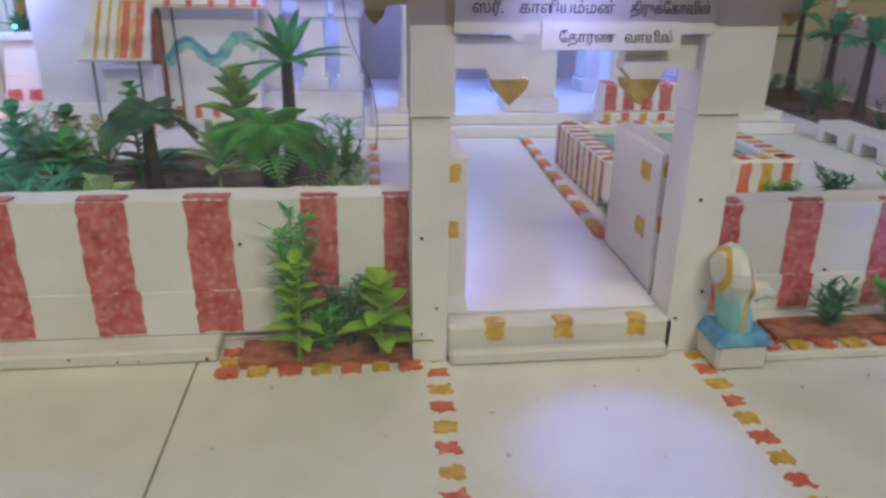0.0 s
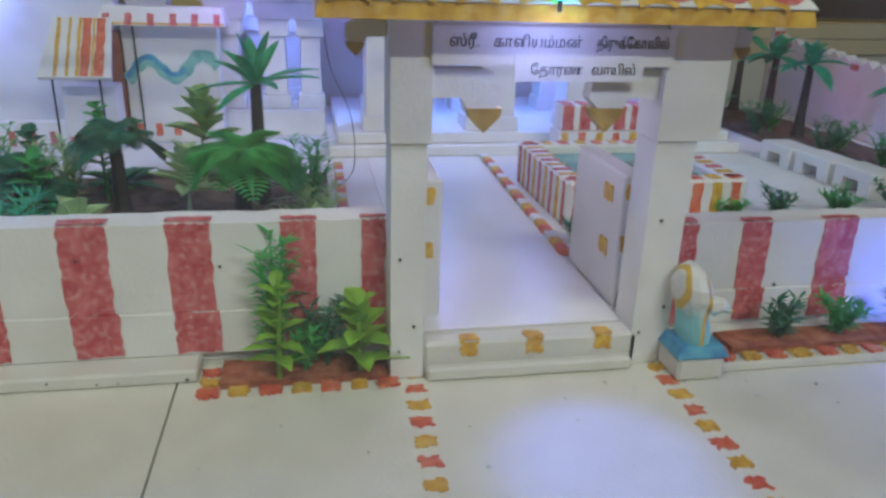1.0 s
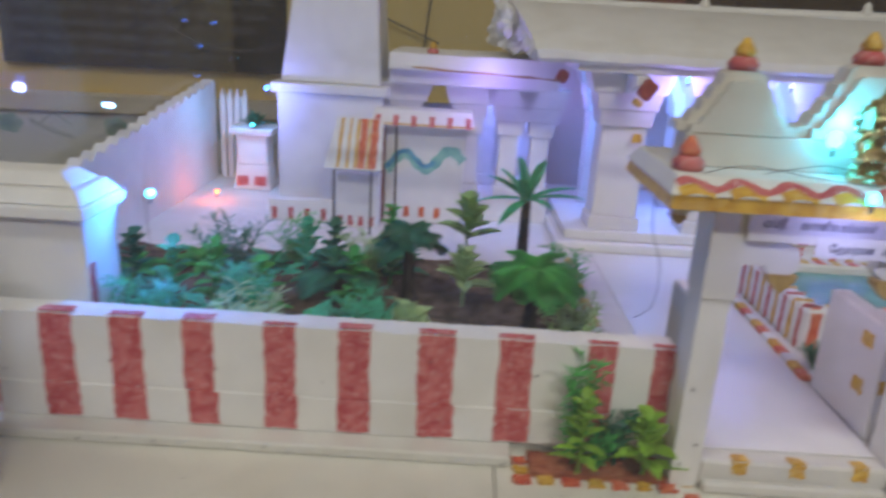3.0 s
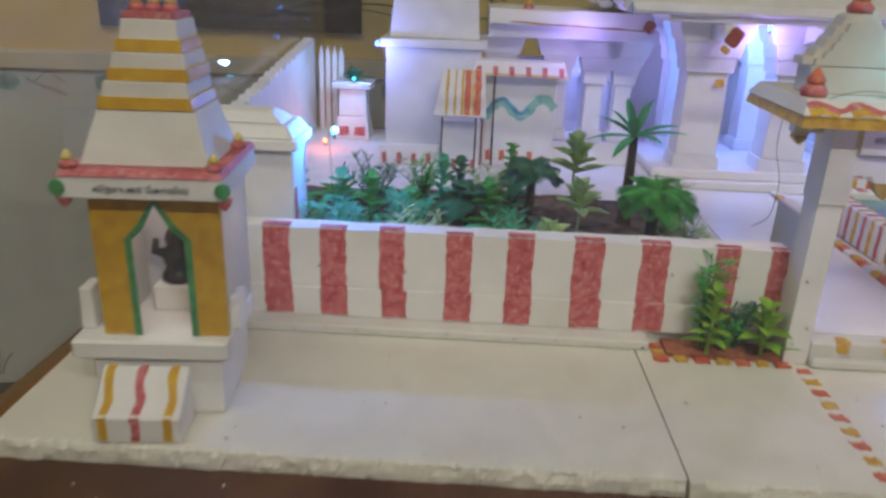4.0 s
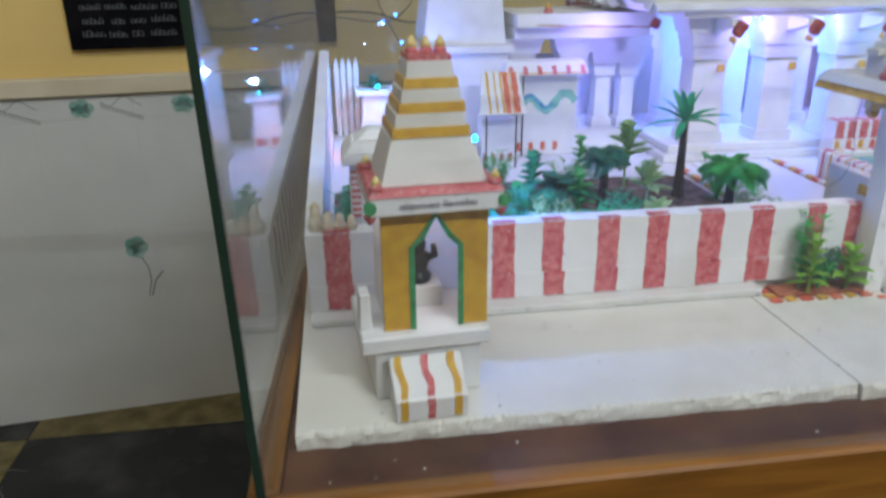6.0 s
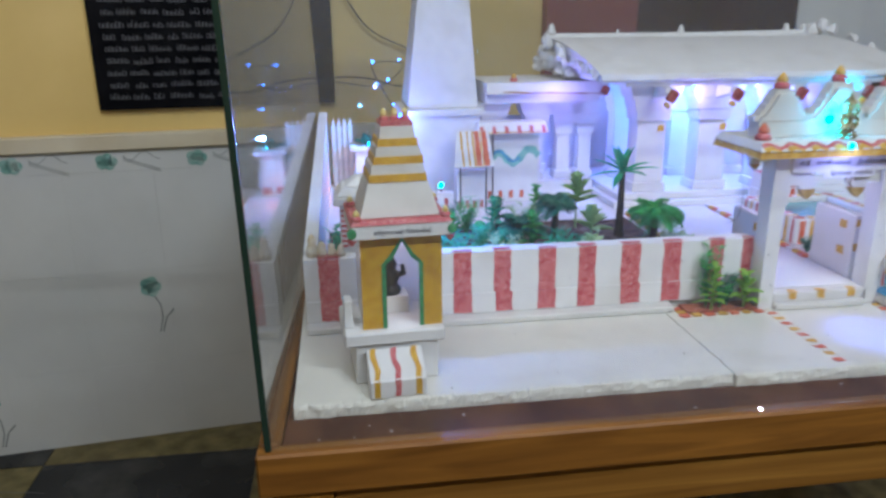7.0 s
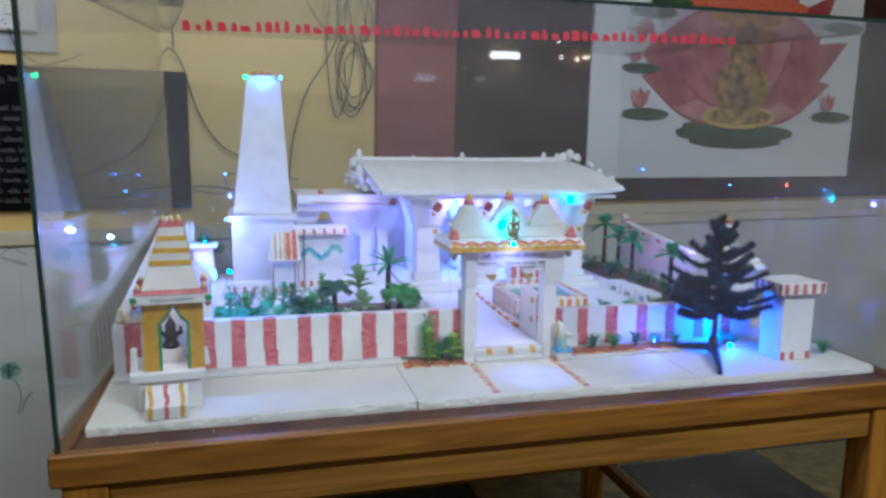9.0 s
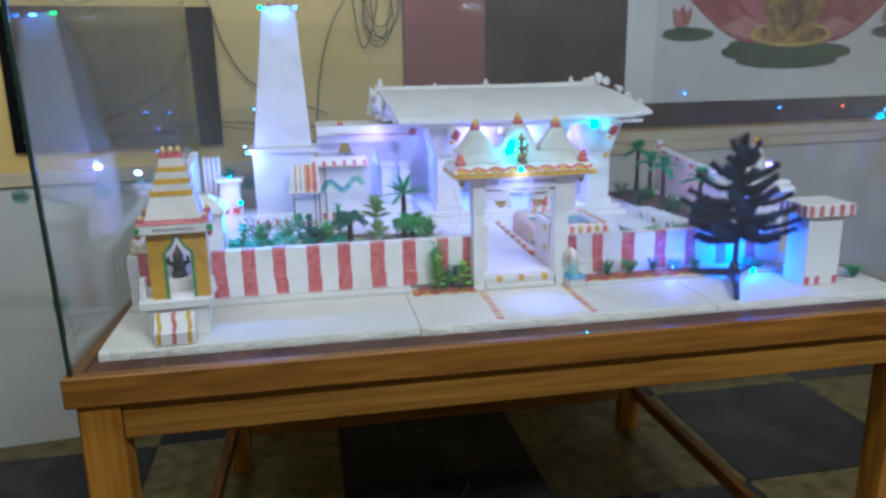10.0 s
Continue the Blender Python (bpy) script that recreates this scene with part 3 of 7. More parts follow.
# ---- glass case ----
GX0, GX1, GY0, GY1, GZ0, GZ1 = -0.635, 0.824, 0.127, 1.376, 0.832, 1.478


def case():
    ob = thing("glass_case", ((GX0 + GX1) / 2, (GY0 + GY1) / 2, GZ0), "clear glass display case with dark edges on a wooden table", "display case")
    t = 0.005
    for nm, a in (("front_pane", (GX0 + t, GX1 - t, GY0, GY0 + t, GZ0, GZ1 - t)), ("back_pane", (GX0 + t, GX1 - t, GY1 - t, GY1, GZ0, GZ1 - t)),
                  ("side_pane", (GX0 + 0.0005, GX0 + t - 0.0005, GY0 + t, GY1 - t, GZ0, GZ1 - t)), ("side_pane", (GX1 - t + 0.0005, GX1 - 0.0005, GY0 + t, GY1 - t, GZ0, GZ1 - t)),
                  ("top_pane", (GX0 + t, GX1 - t, GY0 + t, GY1 - t, GZ1 - t + 0.0005, GZ1 - 0.0005))):
        bm = B()
        box(bm, *a)
        part(nm, slanted(bm, 0.022), GLASS_SIDE_VEILED if nm == "side_pane" else GLASS, ob)
    for x in (GX0, GX1 - t):
        bm = B()
        box(bm, x - 0.001, x + t, GY0 - 0.001, GY0 + t + 0.001, GZ0, GZ1)
        part("edge_strip", slanted(bm, 0.022), GLASS_EDGE, ob, "thin dark sealed glass edge")
    bm = B()
    box(bm, GX0, GX1, GY0 - 0.001, GY0 + t, GZ1 - t + 0.0005, GZ1 + 0.001)
    part("edge_strip", slanted(bm, 0.022), GLASS_EDGE, ob)
    for x in (GX0, GX1 - t):
        bm = B()
        box(bm, x, x + t, GY0 + t + 0.001, GY1 - t - 0.001, GZ1 - t + 0.0005, GZ1 + 0.001)
        part("edge_strip", slanted(bm, 0.022), GLASS_EDGE, ob)
    return ob


case()

# ---- foam base ----
def rough_slab(name, x0, x1, y0, y1, z0, z1, material, parent, label=""):
    """A foam sheet whose front and side edges are cut unevenly."""
    bm = B()
    n = max(8, int((x1 - x0) / 0.003))
    xs = [x0 + (x1 - x0) * i / n for i in range(n + 1)]
    wob = lambda x, a, b: 0.0016 * noise.noise((x * 55, a, z1)) + 0.0012 * noise.noise((x * 190, b, z1)) + rng.uniform(-0.0005, 0.0005)
    h = z1 - z0
    rows = [[bm.verts.new((x, y0 - 0.0005 + wob(x, 1.0, 2.0), z0)) for x in xs],
            [bm.verts.new((x, y0 - 0.001 + wob(x, 1.6, 9.0), z0 + h * 0.35 + rng.uniform(-0.001, 0.001))) for x in xs],
            [bm.verts.new((x, y0 + wob(x, 2.4, 17.0), z0 + h * 0.70 + rng.uniform(-0.001, 0.001))) for x in xs],
            [bm.verts.new((x, y0 + 0.001 + wob(x, 5.0, 25.0), z1 - abs(rng.gauss(0, 0.0011)) - 0.0004)) for x in xs],
            [bm.verts.new((x, y0 + 0.005 + rng.uniform(-0.0015, 0.0015), z1 - abs(rng.gauss(0, 0.0002)))) for x in xs],
            [bm.verts.new((x, y0 + 0.013, z1)) for x in xs],
            [bm.verts.new((x, y1, z1)) for x in xs], [bm.verts.new((x, y1, z0)) for x in xs]]
    for a, b in zip(rows, rows[1:] + rows[:1]):
        for i in range(n):
            bm.faces.new((a[i], a[i + 1], b[i + 1], b[i]))
    bm.faces.new([r[0] for r in rows][::-1])
    bm.faces.new([r[-1] for r in rows])
    return part(name, bm, material, parent, label)


def base():
    ob = thing("model_ground_sheets", (0.09, 0.7, 0.815), "white foam base sheets under the temple model", "model base")
    for x0, x1 in ((-0.610, -0.1075), (-0.106, 0.428), (0.4295, 0.814)):
        rough_slab("base_sheet", x0, x1, 0.199 if x0 < -0.5 else 0.195, 1.235, 0.8230, G, FOAM_BASE, ob)
    bm = B()
    box(bm, -0.585, 0.805, 0.412, 1.225, G + 0.0005, F)
    part("inner_floor", bm, FOAM, ob, bevel=0.001)
    bm = B()
    box(bm, 0.046, 0.190, 0.374, 0.4115, G + 0.0005, F)
    part("gate_step", bm, FOAM_OLD, ob, bevel=0.002)
    bm = B()
    box(bm, 0.047, 0.184, 0.366, 0.3735, G + 0.0005, G + 0.010)
    part("gate_step", bm, FOAM_OLD, ob, bevel=0.002)
    bm = B()
    box(bm, 0.0475, 0.1835, 0.3895, 0.866, F + 0.0004, F + 0.002)
    part("path_sheet", bm, GLOSS_WHITE, ob, "smooth glossy white path sheet")
    for x0, x1, y in ((-0.602, -0.094, 0.384), (0.24, 0.66, 0.392)):
        bm = B()
        box(bm, x0, x1, y, 0.4115, G + 0.0005, G + 0.0095)
        part("plinth", bm, FOAM_OLD, ob, bevel=0.0015)
    for i, x in enumerate((0.070, 0.113, 0.160)):
        bm = B()
        dab(bm, x, x + 0.011, 0.3745, 0.3835, flat(F + 0.0003), rng)
        part("painted_square", bm, YELLOW, ob, "yellow painted dab")
        bm = B()
        dab(bm, x, x + 0.011, F - 0.010, F + 0.0004, front(0.374), rng)
        part("painted_square", bm, YELLOW, ob, "yellow painted dab")
    a, b = Vector((0.040, 0.384)), Vector((0.034, 0.20))
    c, d = Vector((0.2035, 0.372)), Vector((0.203, 0.200))
    for (p, q) in ((a, b), (c, d)):
        n = 10
        for k in range(n):
            m = p.lerp(q, (k + 0.25) / n)
            bm = B()
            dab(bm, m.x - 0.0058, m.x + 0.0058, m.y - 0.0048, m.y + 0.0048, flat(G), rng, 0.0019, n=6)
            part("painted_square", bm, ORANGE_RED if k % 2 else YELLOW, ob)
    return ob


base()


def compound_wall(name, x0, x1, stripes, y, top, low, parent_label):
    ob = thing(name, ((x0 + x1) / 2, y + 0.012, low), parent_label, "model wall")
    mid = low + (top - low) * 0.34
    bm = B()
    box(bm, x0, x1, y, y + 0.024, mid + 0.0003, top)
    bmesh.ops.subdivide_edges(bm, edges=[e for e in bm.edges if e.calc_length() > 0.2], cuts=int((x1 - x0) / 0.007), use_grid_fill=True)
    for v in bm.verts:
        if v.co.z > top - 0.001 and x0 < v.co.x < x1:
            v.co.z -= 0.0006 + 0.0009 * noise.noise((v.co.x * 45, v.co.y * 30, 2.0)) + rng.uniform(0, 0.0006)
    part("upper_course", bm, FOAM, ob)
    bm = B()
    box(bm, x0, x1, y - 0.0008, y + 0.0245, low, mid)
    part("lower_course", bm, FOAM, ob, bevel=0.0009)
    for s, w in stripes:
        bm = B()
        j = rng.uniform(-0.003, 0.003)
        dab(bm, s, s + w, mid + 0.0002, top - 0.001, front(y), rng, 0.0009, n=12)
        dab(bm, s + j * 0.6 + 0.001, s + w + j * 0.4 + 0.002, low + 0.002, mid + 0.0001, front(y - 0.0008), rng, 0.0009, n=8)
        dab(bm, s, s + w, y + 0.001, y + rng.uniform(0.005, 0.012), flat(top), rng, 0.001)
        part("painted_stripe", bm, RED, ob, "red poster-paint stripe")
    return ob


compound_wall("compound_wall", -0.602, 0.0255, [(-0.583, 0.027), (-0.520, 0.024), (-0.458, 0.025), (-0.404, 0.024), (-0.349, 0.023), (-0.287, 0.024), (-0.230, 0.024), (-0.169, 0.027),
              (-0.108, 0.026), (-0.040, 0.021), (0.009, 0.0155)], 0.404, 0.937, G + 0.0098, "white foam compound wall with red painted stripes")
compound_wall("compound_wall", 0.222, 0.690, [(0.225, 0.017), (0.276, 0.022), (0.339, 0.027), (0.410, 0.025), (0.478, 0.022), (0.548, 0.022), (0.615, 0.022)],
              0.408, 0.926, G + 0.0098, "white foam compound wall with pinkish red stripes")


def side_wall(name, x, y0, y1, z0, z1, label, inner, lean):
    ob = thing(name, (x, (y0 + y1) / 2, F), label, "model wall")

    def leaned(bm):
        for v in bm.verts:
            v.co.x += lean * (v.co.y - y0)
        return bm

    bm = B()
    n = 48
    outline = [(y0, F + 0.0005), (y1, F + 0.0005)]
    for i in range(n, -1, -1):
        k = i / n
        outline.append((y0 + (y1 - y0) * k, z0 + (z1 - z0) * k + (0.009 if i % 2 else 0) + rng.uniform(-0.0012, 0.0012)))
    extrude(bm, outline, facing_right(x), 0.018)
    part("panel", leaned(bm), FOAM, ob)
    count = 26
    for i in range(count if inner else 0):
        y = y0 + 0.010 + i * (y1 - y0) / count
        t = z0 + (z1 - z0) * (i / count)
        bm = B()
        dab(bm, y, y + 0.012, F + 0.002, t - 0.003, facing_left(x), rng, 0.0012)
        part("painted_stripe", leaned(bm), RED_BROWN, ob, "dull red brown painted stripe")
    for i in range(0 if inner else 7):
        y = y0 + 0.04 + i * (y1 - y0) / 7
        t = z0 + (z1 - z0) * ((y - y0) / (y1 - y0))
        bm = B()
        dab(bm, y, y + 0.020, t - 0.009, t - 0.0005, facing_left(x), rng, 0.0015)
        part("painted_dash", leaned(bm), RED, ob, "red painted dash under the wall top")
    return ob


RED_BROWN = mat("dull_red_brown", (0.31, 0.18, 0.12), rough=0.6, dark=(0.24, 0.13, 0.085), light=(0.40, 0.25, 0.17), scale=70)
side_wall("side_wall", -0.602, 0.430, 1.20, 0.937, 1.03, "tall white foam side wall with striped outer face", True, 0.013)
side_wall("side_wall", 0.785, 0.56, 1.24, 0.935, 0.990, "white foam side wall beside the small garden", False, 0.065)


def end_post():
    ob = thing("end_post", (0.838, 1.247, F), "thin white foam post with red bands at the wall end", "post")
    bm = B()
    box(bm, 0.828, 0.848, 1.2405, 1.254, F + 0.0005, 1.018)
    body = part("body", bm, FOAM, ob, bevel=0.001)
    for k in range(3):
        bm = B()
        dab(bm, 0.8285, 0.8475, 0.925 + k * 0.032, 0.938 + k * 0.032, front(1.2405), rng, 0.001)
        part("painted_band", bm, RED, body)


end_post()


# ---- gateway ----
def finial(parent, x, y, z, s=1.0, name="finial", tip=None):
    bm = B()
    lathe(bm, (x, y, z), [(0.0085 * s, 0), (0.0095 * s, 0.004 * s), (0.006 * s, 0.008 * s)], 10)
    base_part = part(name, bm, RED, parent, "red painted foam knob with yellow tip", smooth=True)
    bm = B()
    lathe(bm, (x, y, z + 0.008 * s), [(0.0055 * s, 0), (0.0066 * s, 0.003 * s), (0.004 * s, 0.007 * s), (0.0012 * s, 0.011 * s)], 10)
    part("tip", bm, tip or YELLOW, base_part, "painted tip", smooth=True)


def bracket(parent, x, y, z, s, flip):
    """A hanging foam corbel with a painted bud."""
    f = -1 if flip else 1
    bm = B()
    pts = [(0, 0.034), (0.030, 0.034), (0.040, 0.030), (0.042, 0.018), (0.034, 0.010), (0.022, 0.011), (0.018, 0.018), (0, 0.018)]
    extrude(bm, [(x + f * u * s, z + v * s) for u, v in pts], front(y), -0.012)
    p = part("corbel", bm, FOAM, parent, "white foam corbel with gold bud")
    bm = B()
    extrude(bm, [(x + f * u * s, z + v * s) for u, v in ((0.021, 0.0125), (0.041, 0.0125), (0.040, 0.008), (0.031, -0.001), (0.023, 0.007))], front(y - 0.0012), -0.010)
    part("bud", bm, DULL_GOLD, p, "dull gold painted bud tip")


DULL_GOLD = mat("dull_gold_paint", (0.44, 0.27, 0.07), rough=0.5, dark=(0.34, 0.20, 0.05), light=(0.54, 0.36, 0.12), scale=90)


def gateway():
    ob = thing("temple_gateway", (0.12, 0.40, G), "white foam temple gateway with bell-shaped crests and a painted eave", "model gateway")
    for x0, x1, x2, x3 in ((0.0245, 0.0455, 0.0235, 0.0475), (0.185, 0.211, 0.184, 0.224)):
        bm = B()
        taper(bm, (x0, x1, 0.374, 0.402, G + 0.0005), (x0, x1, 0.374, 0.402, 0.990))
        taper(bm, (x2, x3, 0.372, 0.4035, 0.9905), (x2, x3, 0.372, 0.4035, 1.0585))
        part("pillar", bm, FOAM, ob, bevel=0.0003)
    for x0, x1 in ((0.0478, 0.062), (0.186, 0.203)):
        bm = B()
        box(bm, x0, x1, 0.4125, 0.505, F + 0.0005, 0.958)
        pan = part("side_panel", bm, FOAM, ob, bevel=0.0015)
        for z in (0.905, 0.942):
            bm = B()
            dab(bm, x0 + 0.001, x0 + 0.009, z, z + 0.011, front(0.4125), rng, 0.0008)
            part("painted_square", bm, YELLOW, pan)
        for z in (0.895, 0.935):
            bm = B()
            dab(bm, 0.43, 0.445, z, z + 0.012, facing_left(x0), rng, 0.001)
            part("painted_square", bm, YELLOW, pan)
    bm = B()
    box(bm, 0.0478, 0.1838, 0.374, 0.399, 1.034, 1.0585)
    part("lintel", bm, FOAM, ob, bevel=0.001)
    bm = B()
    box(bm, 0.046, 0.1865, 0.3695, 0.3715, 1.0345, 1.0555)
    box(bm, 0.092, 0.168, 0.3686, 0.3693, 1.0260, 1.0405)
    sign = part("signboard", bm, FOAM, ob, "white card signboard with black hand lettering")
    T = lambda x, z: pose(x, 0.3693, z, 90, 0, 0)
    T2 = lambda x, z: pose(x, 0.3684, z, 90, 0, 0)
    for word, x, z, w, h in (("ஸ்ரீ.", 0.0555, 1.0445, 0.016, 0.0085), ("காளியம்மன்", 0.080, 1.0445, 0.050, 0.008), ("திருக்கோவில்", 0.139, 1.0445, 0.043, 0.008)):
        lettering("lettering", visual(word), h, T(x, z), INK, sign, w)
    for word, x, z, w, h in (("தோரண", 0.1015, 1.0300, 0.030, 0.0075), ("வாயில்", 0.137, 1.0300, 0.026, 0.0075)):
        lettering("lettering", visual(word), h, T2(x, z), INK, sign, w)
    # eave
    bm = B()
    taper(bm, (-0.016, 0.255, 0.345, 0.470, 1.0590), (-0.014, 0.253, 0.346, 0.468, 1.0675))
    part("eave_board", bm, YELLOW, ob, "ochre painted eave edge")
    bm = B()
    taper(bm, (-0.0165, 0.2555, 0.344, 0.470, 1.068), (-0.010, 0.249, 0.356, 0.460, 1.0795))
    roof = part("roof_slab", bm, FOAM, ob, bevel=0.001)
    slope = lambda u, v, d: (u, 0.344 + (v - 1.068) * 1.04 - d, v + d * 0.3)
    bm = B()
    ribbon(bm, [(-0.012 + k * 0.00225, 1.0745 + 0.0024 * math.sin(k * 0.44)) for k in range(116)], [0.0038 + 0.0007 * math.sin(k * 0.9) for k in range(116)], slope, 0.0006)
    part("painted_wave", bm, RED, roof, "red painted wave along the eave")
    bm = B()
    for k in range(8):
        x = -0.012 + 0.0321 * k + 0.0125
        pts = [(x + (q - 4) * 0.0028, 1.0697 + 0.0026 * math.sin(math.pi * q / 8)) for q in range(9)]
        ribbon(bm, pts, 0.0054, slope, 0.0005)
    part("painted_wave", bm, YELLOW, roof, "yellow painted scallops")
    # crest
    bm = B()
    box(bm, 0.0, 0.235, 0.384, 0.412, 1.0798, 1.102)
    part("crest_base", bm, FOAM_OLD, ob, bevel=0.001)
    for cx, hw, h in ((0.034, 0.040, 0.040), (0.115, 0.042, 0.048), (0.189, 0.040, 0.040)):
        prof = [(-1, 0), (-1, 0.15), (-0.82, 0.16), (-0.76, 0.32), (-0.67, 0.34), (-0.61, 0.52), (-0.53, 0.54), (-0.47, 0.74), (-0.40, 0.76), (-0.33, 0.95), (-0.22, 1.0)]
        out = prof + [(-a, b) for a, b in prof[::-1]]
        bm = B()
        extrude(bm, [(cx + a * hw, 1.1022 + b * h) for a, b in out], front(0.389), -0.018)
        extrude(bm, [(cx + a * hw * 0.8, 1.1022 + b * h * 0.86) for a, b in out], front(0.3835), -0.0052)
        part("crest", bm, FOAM_OLD, ob, "bell-shaped white foam crest")
        finial(ob, cx, 0.398, 1.1022 + h + 0.0003, 1.1)
    for x in (0.0, 0.236):
        finial(ob, x, 0.372, 1.0798, 1.15, "corner_knob", ORANGE_RED)
    bracket(ob, 0.046, 0.378, 0.9965, 1.04, False)
    bracket(ob, 0.1845, 0.378, 0.9965, 1.04, True)
    bracket(ob, 0.0232, 0.392, 1.037, 0.55, True)
    bracket(ob, 0.2245, 0.392, 1.037, 0.55, False)
    return ob


def visual(word):
    """Tamil vowel signs in the order in which the pen writes them."""
    out = []
    for ch in word:
        if ch in "ெேை" and out:
            out.insert(len(out) - 1, ch)
        elif ch == "ோ" and out:
            out.insert(len(out) - 1, "ே")
            out.append("ா")
        else:
            out.append(ch)
    return "".join(out)


gateway()


def idol_gold():
    """A small seated metal figure with a crown, before a ring-shaped arch."""
    x, y, z = 0.112, 0.364, 1.0802
    bm = B()
    lathe(bm, (x, y, z), [(0.0125, 0), (0.0135, 0.003), (0.011, 0.006), (0.012, 0.0085), (0.009, 0.011)], 14)
    bmesh.ops.create_icosphere(bm, subdivisions=2, radius=0.010, matrix=pose(x, y - 0.001, z + 0.0155) @ Matrix.Diagonal((1.35, 0.95, 0.55, 1)))
    lathe(bm, (x, y, z + 0.017), [(0.0065, 0), (0.0055, 0.006), (0.0075, 0.013), (0.0035, 0.0165), (0.0032, 0.018)], 12)
    bmesh.ops.create_icosphere(bm, subdivisions=2, radius=0.0052, matrix=pose(x, y - 0.0005, z + 0.039))
    lathe(bm, (x, y, z + 0.0425), [(0.0052, 0), (0.0056, 0.002), (0.0040, 0.006), (0.0042, 0.008), (0.0024, 0.012), (0.0008, 0.0165)], 10)
    for s in (-1, 1):
        tube(bm, [(x + s * 0.007, y, z + 0.030), (x + s * 0.0120, y - 0.001, z + 0.024), (x + s * 0.0095, y - 0.005, z + 0.0185)], [0.0026, 0.0024, 0.0020], 7)
        tube(bm, [(x + s * 0.007, y + 0.001, z + 0.031), (x + s * 0.0125, y + 0.001, z + 0.0315), (x + s * 0.0125, y - 0.001, z + 0.0385)], [0.0024, 0.0022, 0.0018], 7)
    for k in range(9):
        a = math.pi * k / 8
        bmesh.ops.create_icosphere(bm, subdivisions=1, radius=0.0028, matrix=pose(x + 0.0125 * math.cos(a), y + 0.003, z + 0.036 + 0.013 * math.sin(a)))
    for v in bm.verts:
        v.co += Vector((noise.noise(v.co * 260), 0.4 * noise.noise(v.co * 260 + Vector((7, 0, 0))), noise.noise(v.co * 260 + Vector((0, 7, 0))))) * 0.0018
    tagged(part("figurine", bm, GOLD, smooth=False), "small tarnished gold metal figurine on the gateway roof", "figurine")


idol_gold()


def gate_figure():
    ob = thing("pedestal", (0.222, 0.362, G), "small white foam pedestal with a blue painted rim", "pedestal")
    bm = B()
    box(bm, 0.207, 0.239, 0.347, 0.377, G + 0.0005, 0.8545)
    part("block", bm, FOAM_OLD, ob, bevel=0.002)
    bm = B()
    taper(bm, (0.2045, 0.2415, 0.345, 0.379, 0.855), (0.209, 0.237, 0.349, 0.375, 0.863))
    part("rim", bm, BLUE, ob, "blue painted rim", bevel=0.001)
    # a squat carved bird with a domed head, leaning towards the path
    bm = B()
    lathe(bm, (0.222, 0.362, 0.8624), [(0.0135, 0), (0.0145, 0.008), (0.0135, 0.018), (0.0150, 0.026), (0.0175, 0.032), (0.0165, 0.040), (0.0120, 0.048), (0.0050, 0.0525)], 14)
    tube(bm, [(0.232, 0.352, 0.890), (0.241, 0.347, 0.8925), (0.2465, 0.345, 0.888)], [0.0075, 0.005, 0.0015], 7)
    for v in bm.verts:
        v.co.x = 0.222 + (v.co.x - 0.222) * 0.70 - 0.16 * (v.co.z - 0.8624)
        v.co += Vector((noise.noise(v.co * 160), noise.noise(v.co * 160 + Vector((7, 0, 0))), 0)) * 0.0016
    tagged(part("figurine", bm, FIGURE, smooth=False), "small carved foam figurine painted white, teal and yellow", "figurine")


def figure_paint():
    """White dome with yellow strokes over a teal washed foot."""
    m = mat("painted_figure", (0.74, 0.73, 0.70), rough=0.5, dark=(0.66, 0.66, 0.62), light=(0.78, 0.77, 0.74), scale=60)
    n, l = m.node_tree.nodes, m.node_tree.links
    p = n["Principled BSDF"]
    white = p.inputs["Base Color"].links[0].from_socket
    tc, sp = n.new("ShaderNodeTexCoord"), n.new("ShaderNodeSeparateXYZ")
    l.new(tc.outputs["Object"], sp.inputs["Vector"])
    streak, up = n.new("ShaderNodeTexNoise"), n.new("ShaderNodeMapping")
    up.inputs["Scale"].default_value = (260, 260, 30)
    l.new(tc.outputs["Object"], up.inputs["Vector"])
    l.new(up.outputs["Vector"], streak.inputs["Vector"])
    streak.inputs["Scale"].default_value = 1.0
    edge = n.new("ShaderNodeMath")
    edge.operation = "MULTIPLY_ADD"
    edge.inputs[1].default_value = 0.022
    l.new(streak.outputs["Fac"], edge.inputs[0])
    l.new(sp.outputs["Z"], edge.inputs[2])
    low = n.new("ShaderNodeMapRange")
    low.inputs["From Min"].default_value, low.inputs["From Max"].default_value = 0.905, 0.893
    l.new(edge.outputs["Value"], low.inputs["Value"])
    mix = n.new("ShaderNodeMix")
    mix.data_type = "RGBA"
    l.new(low.outputs["Result"], mix.inputs["Factor"])
    l.new(white, mix.inputs["A"])
    mix.inputs["B"].default_value = (0.22, 0.55, 0.56, 1)
    wave = n.new("ShaderNodeTexWave")
    wave.inputs["Scale"].default_value, wave.inputs["Distortion"].default_value = 22, 3
    l.new(tc.outputs["Object"], wave.inputs["Vector"])
    cut = n.new("ShaderNodeMapRange")
    cut.inputs["From Min"].default_value, cut.inputs["From Max"].default_value = 0.86, 0.93
    l.new(wave.outputs["Fac"], cut.inputs["Value"])
    top = n.new("ShaderNodeMix")
    top.data_type = "RGBA"
    l.new(cut.outputs["Result"], top.inputs["Factor"])
    l.new(mix.outputs["Result"], top.inputs["A"])
    top.inputs["B"].default_value = (0.66, 0.42, 0.08, 1)
    l.new(top.outputs["Result"], p.inputs["Base Color"])
    return m


FIGURE = figure_paint()
gate_figure()


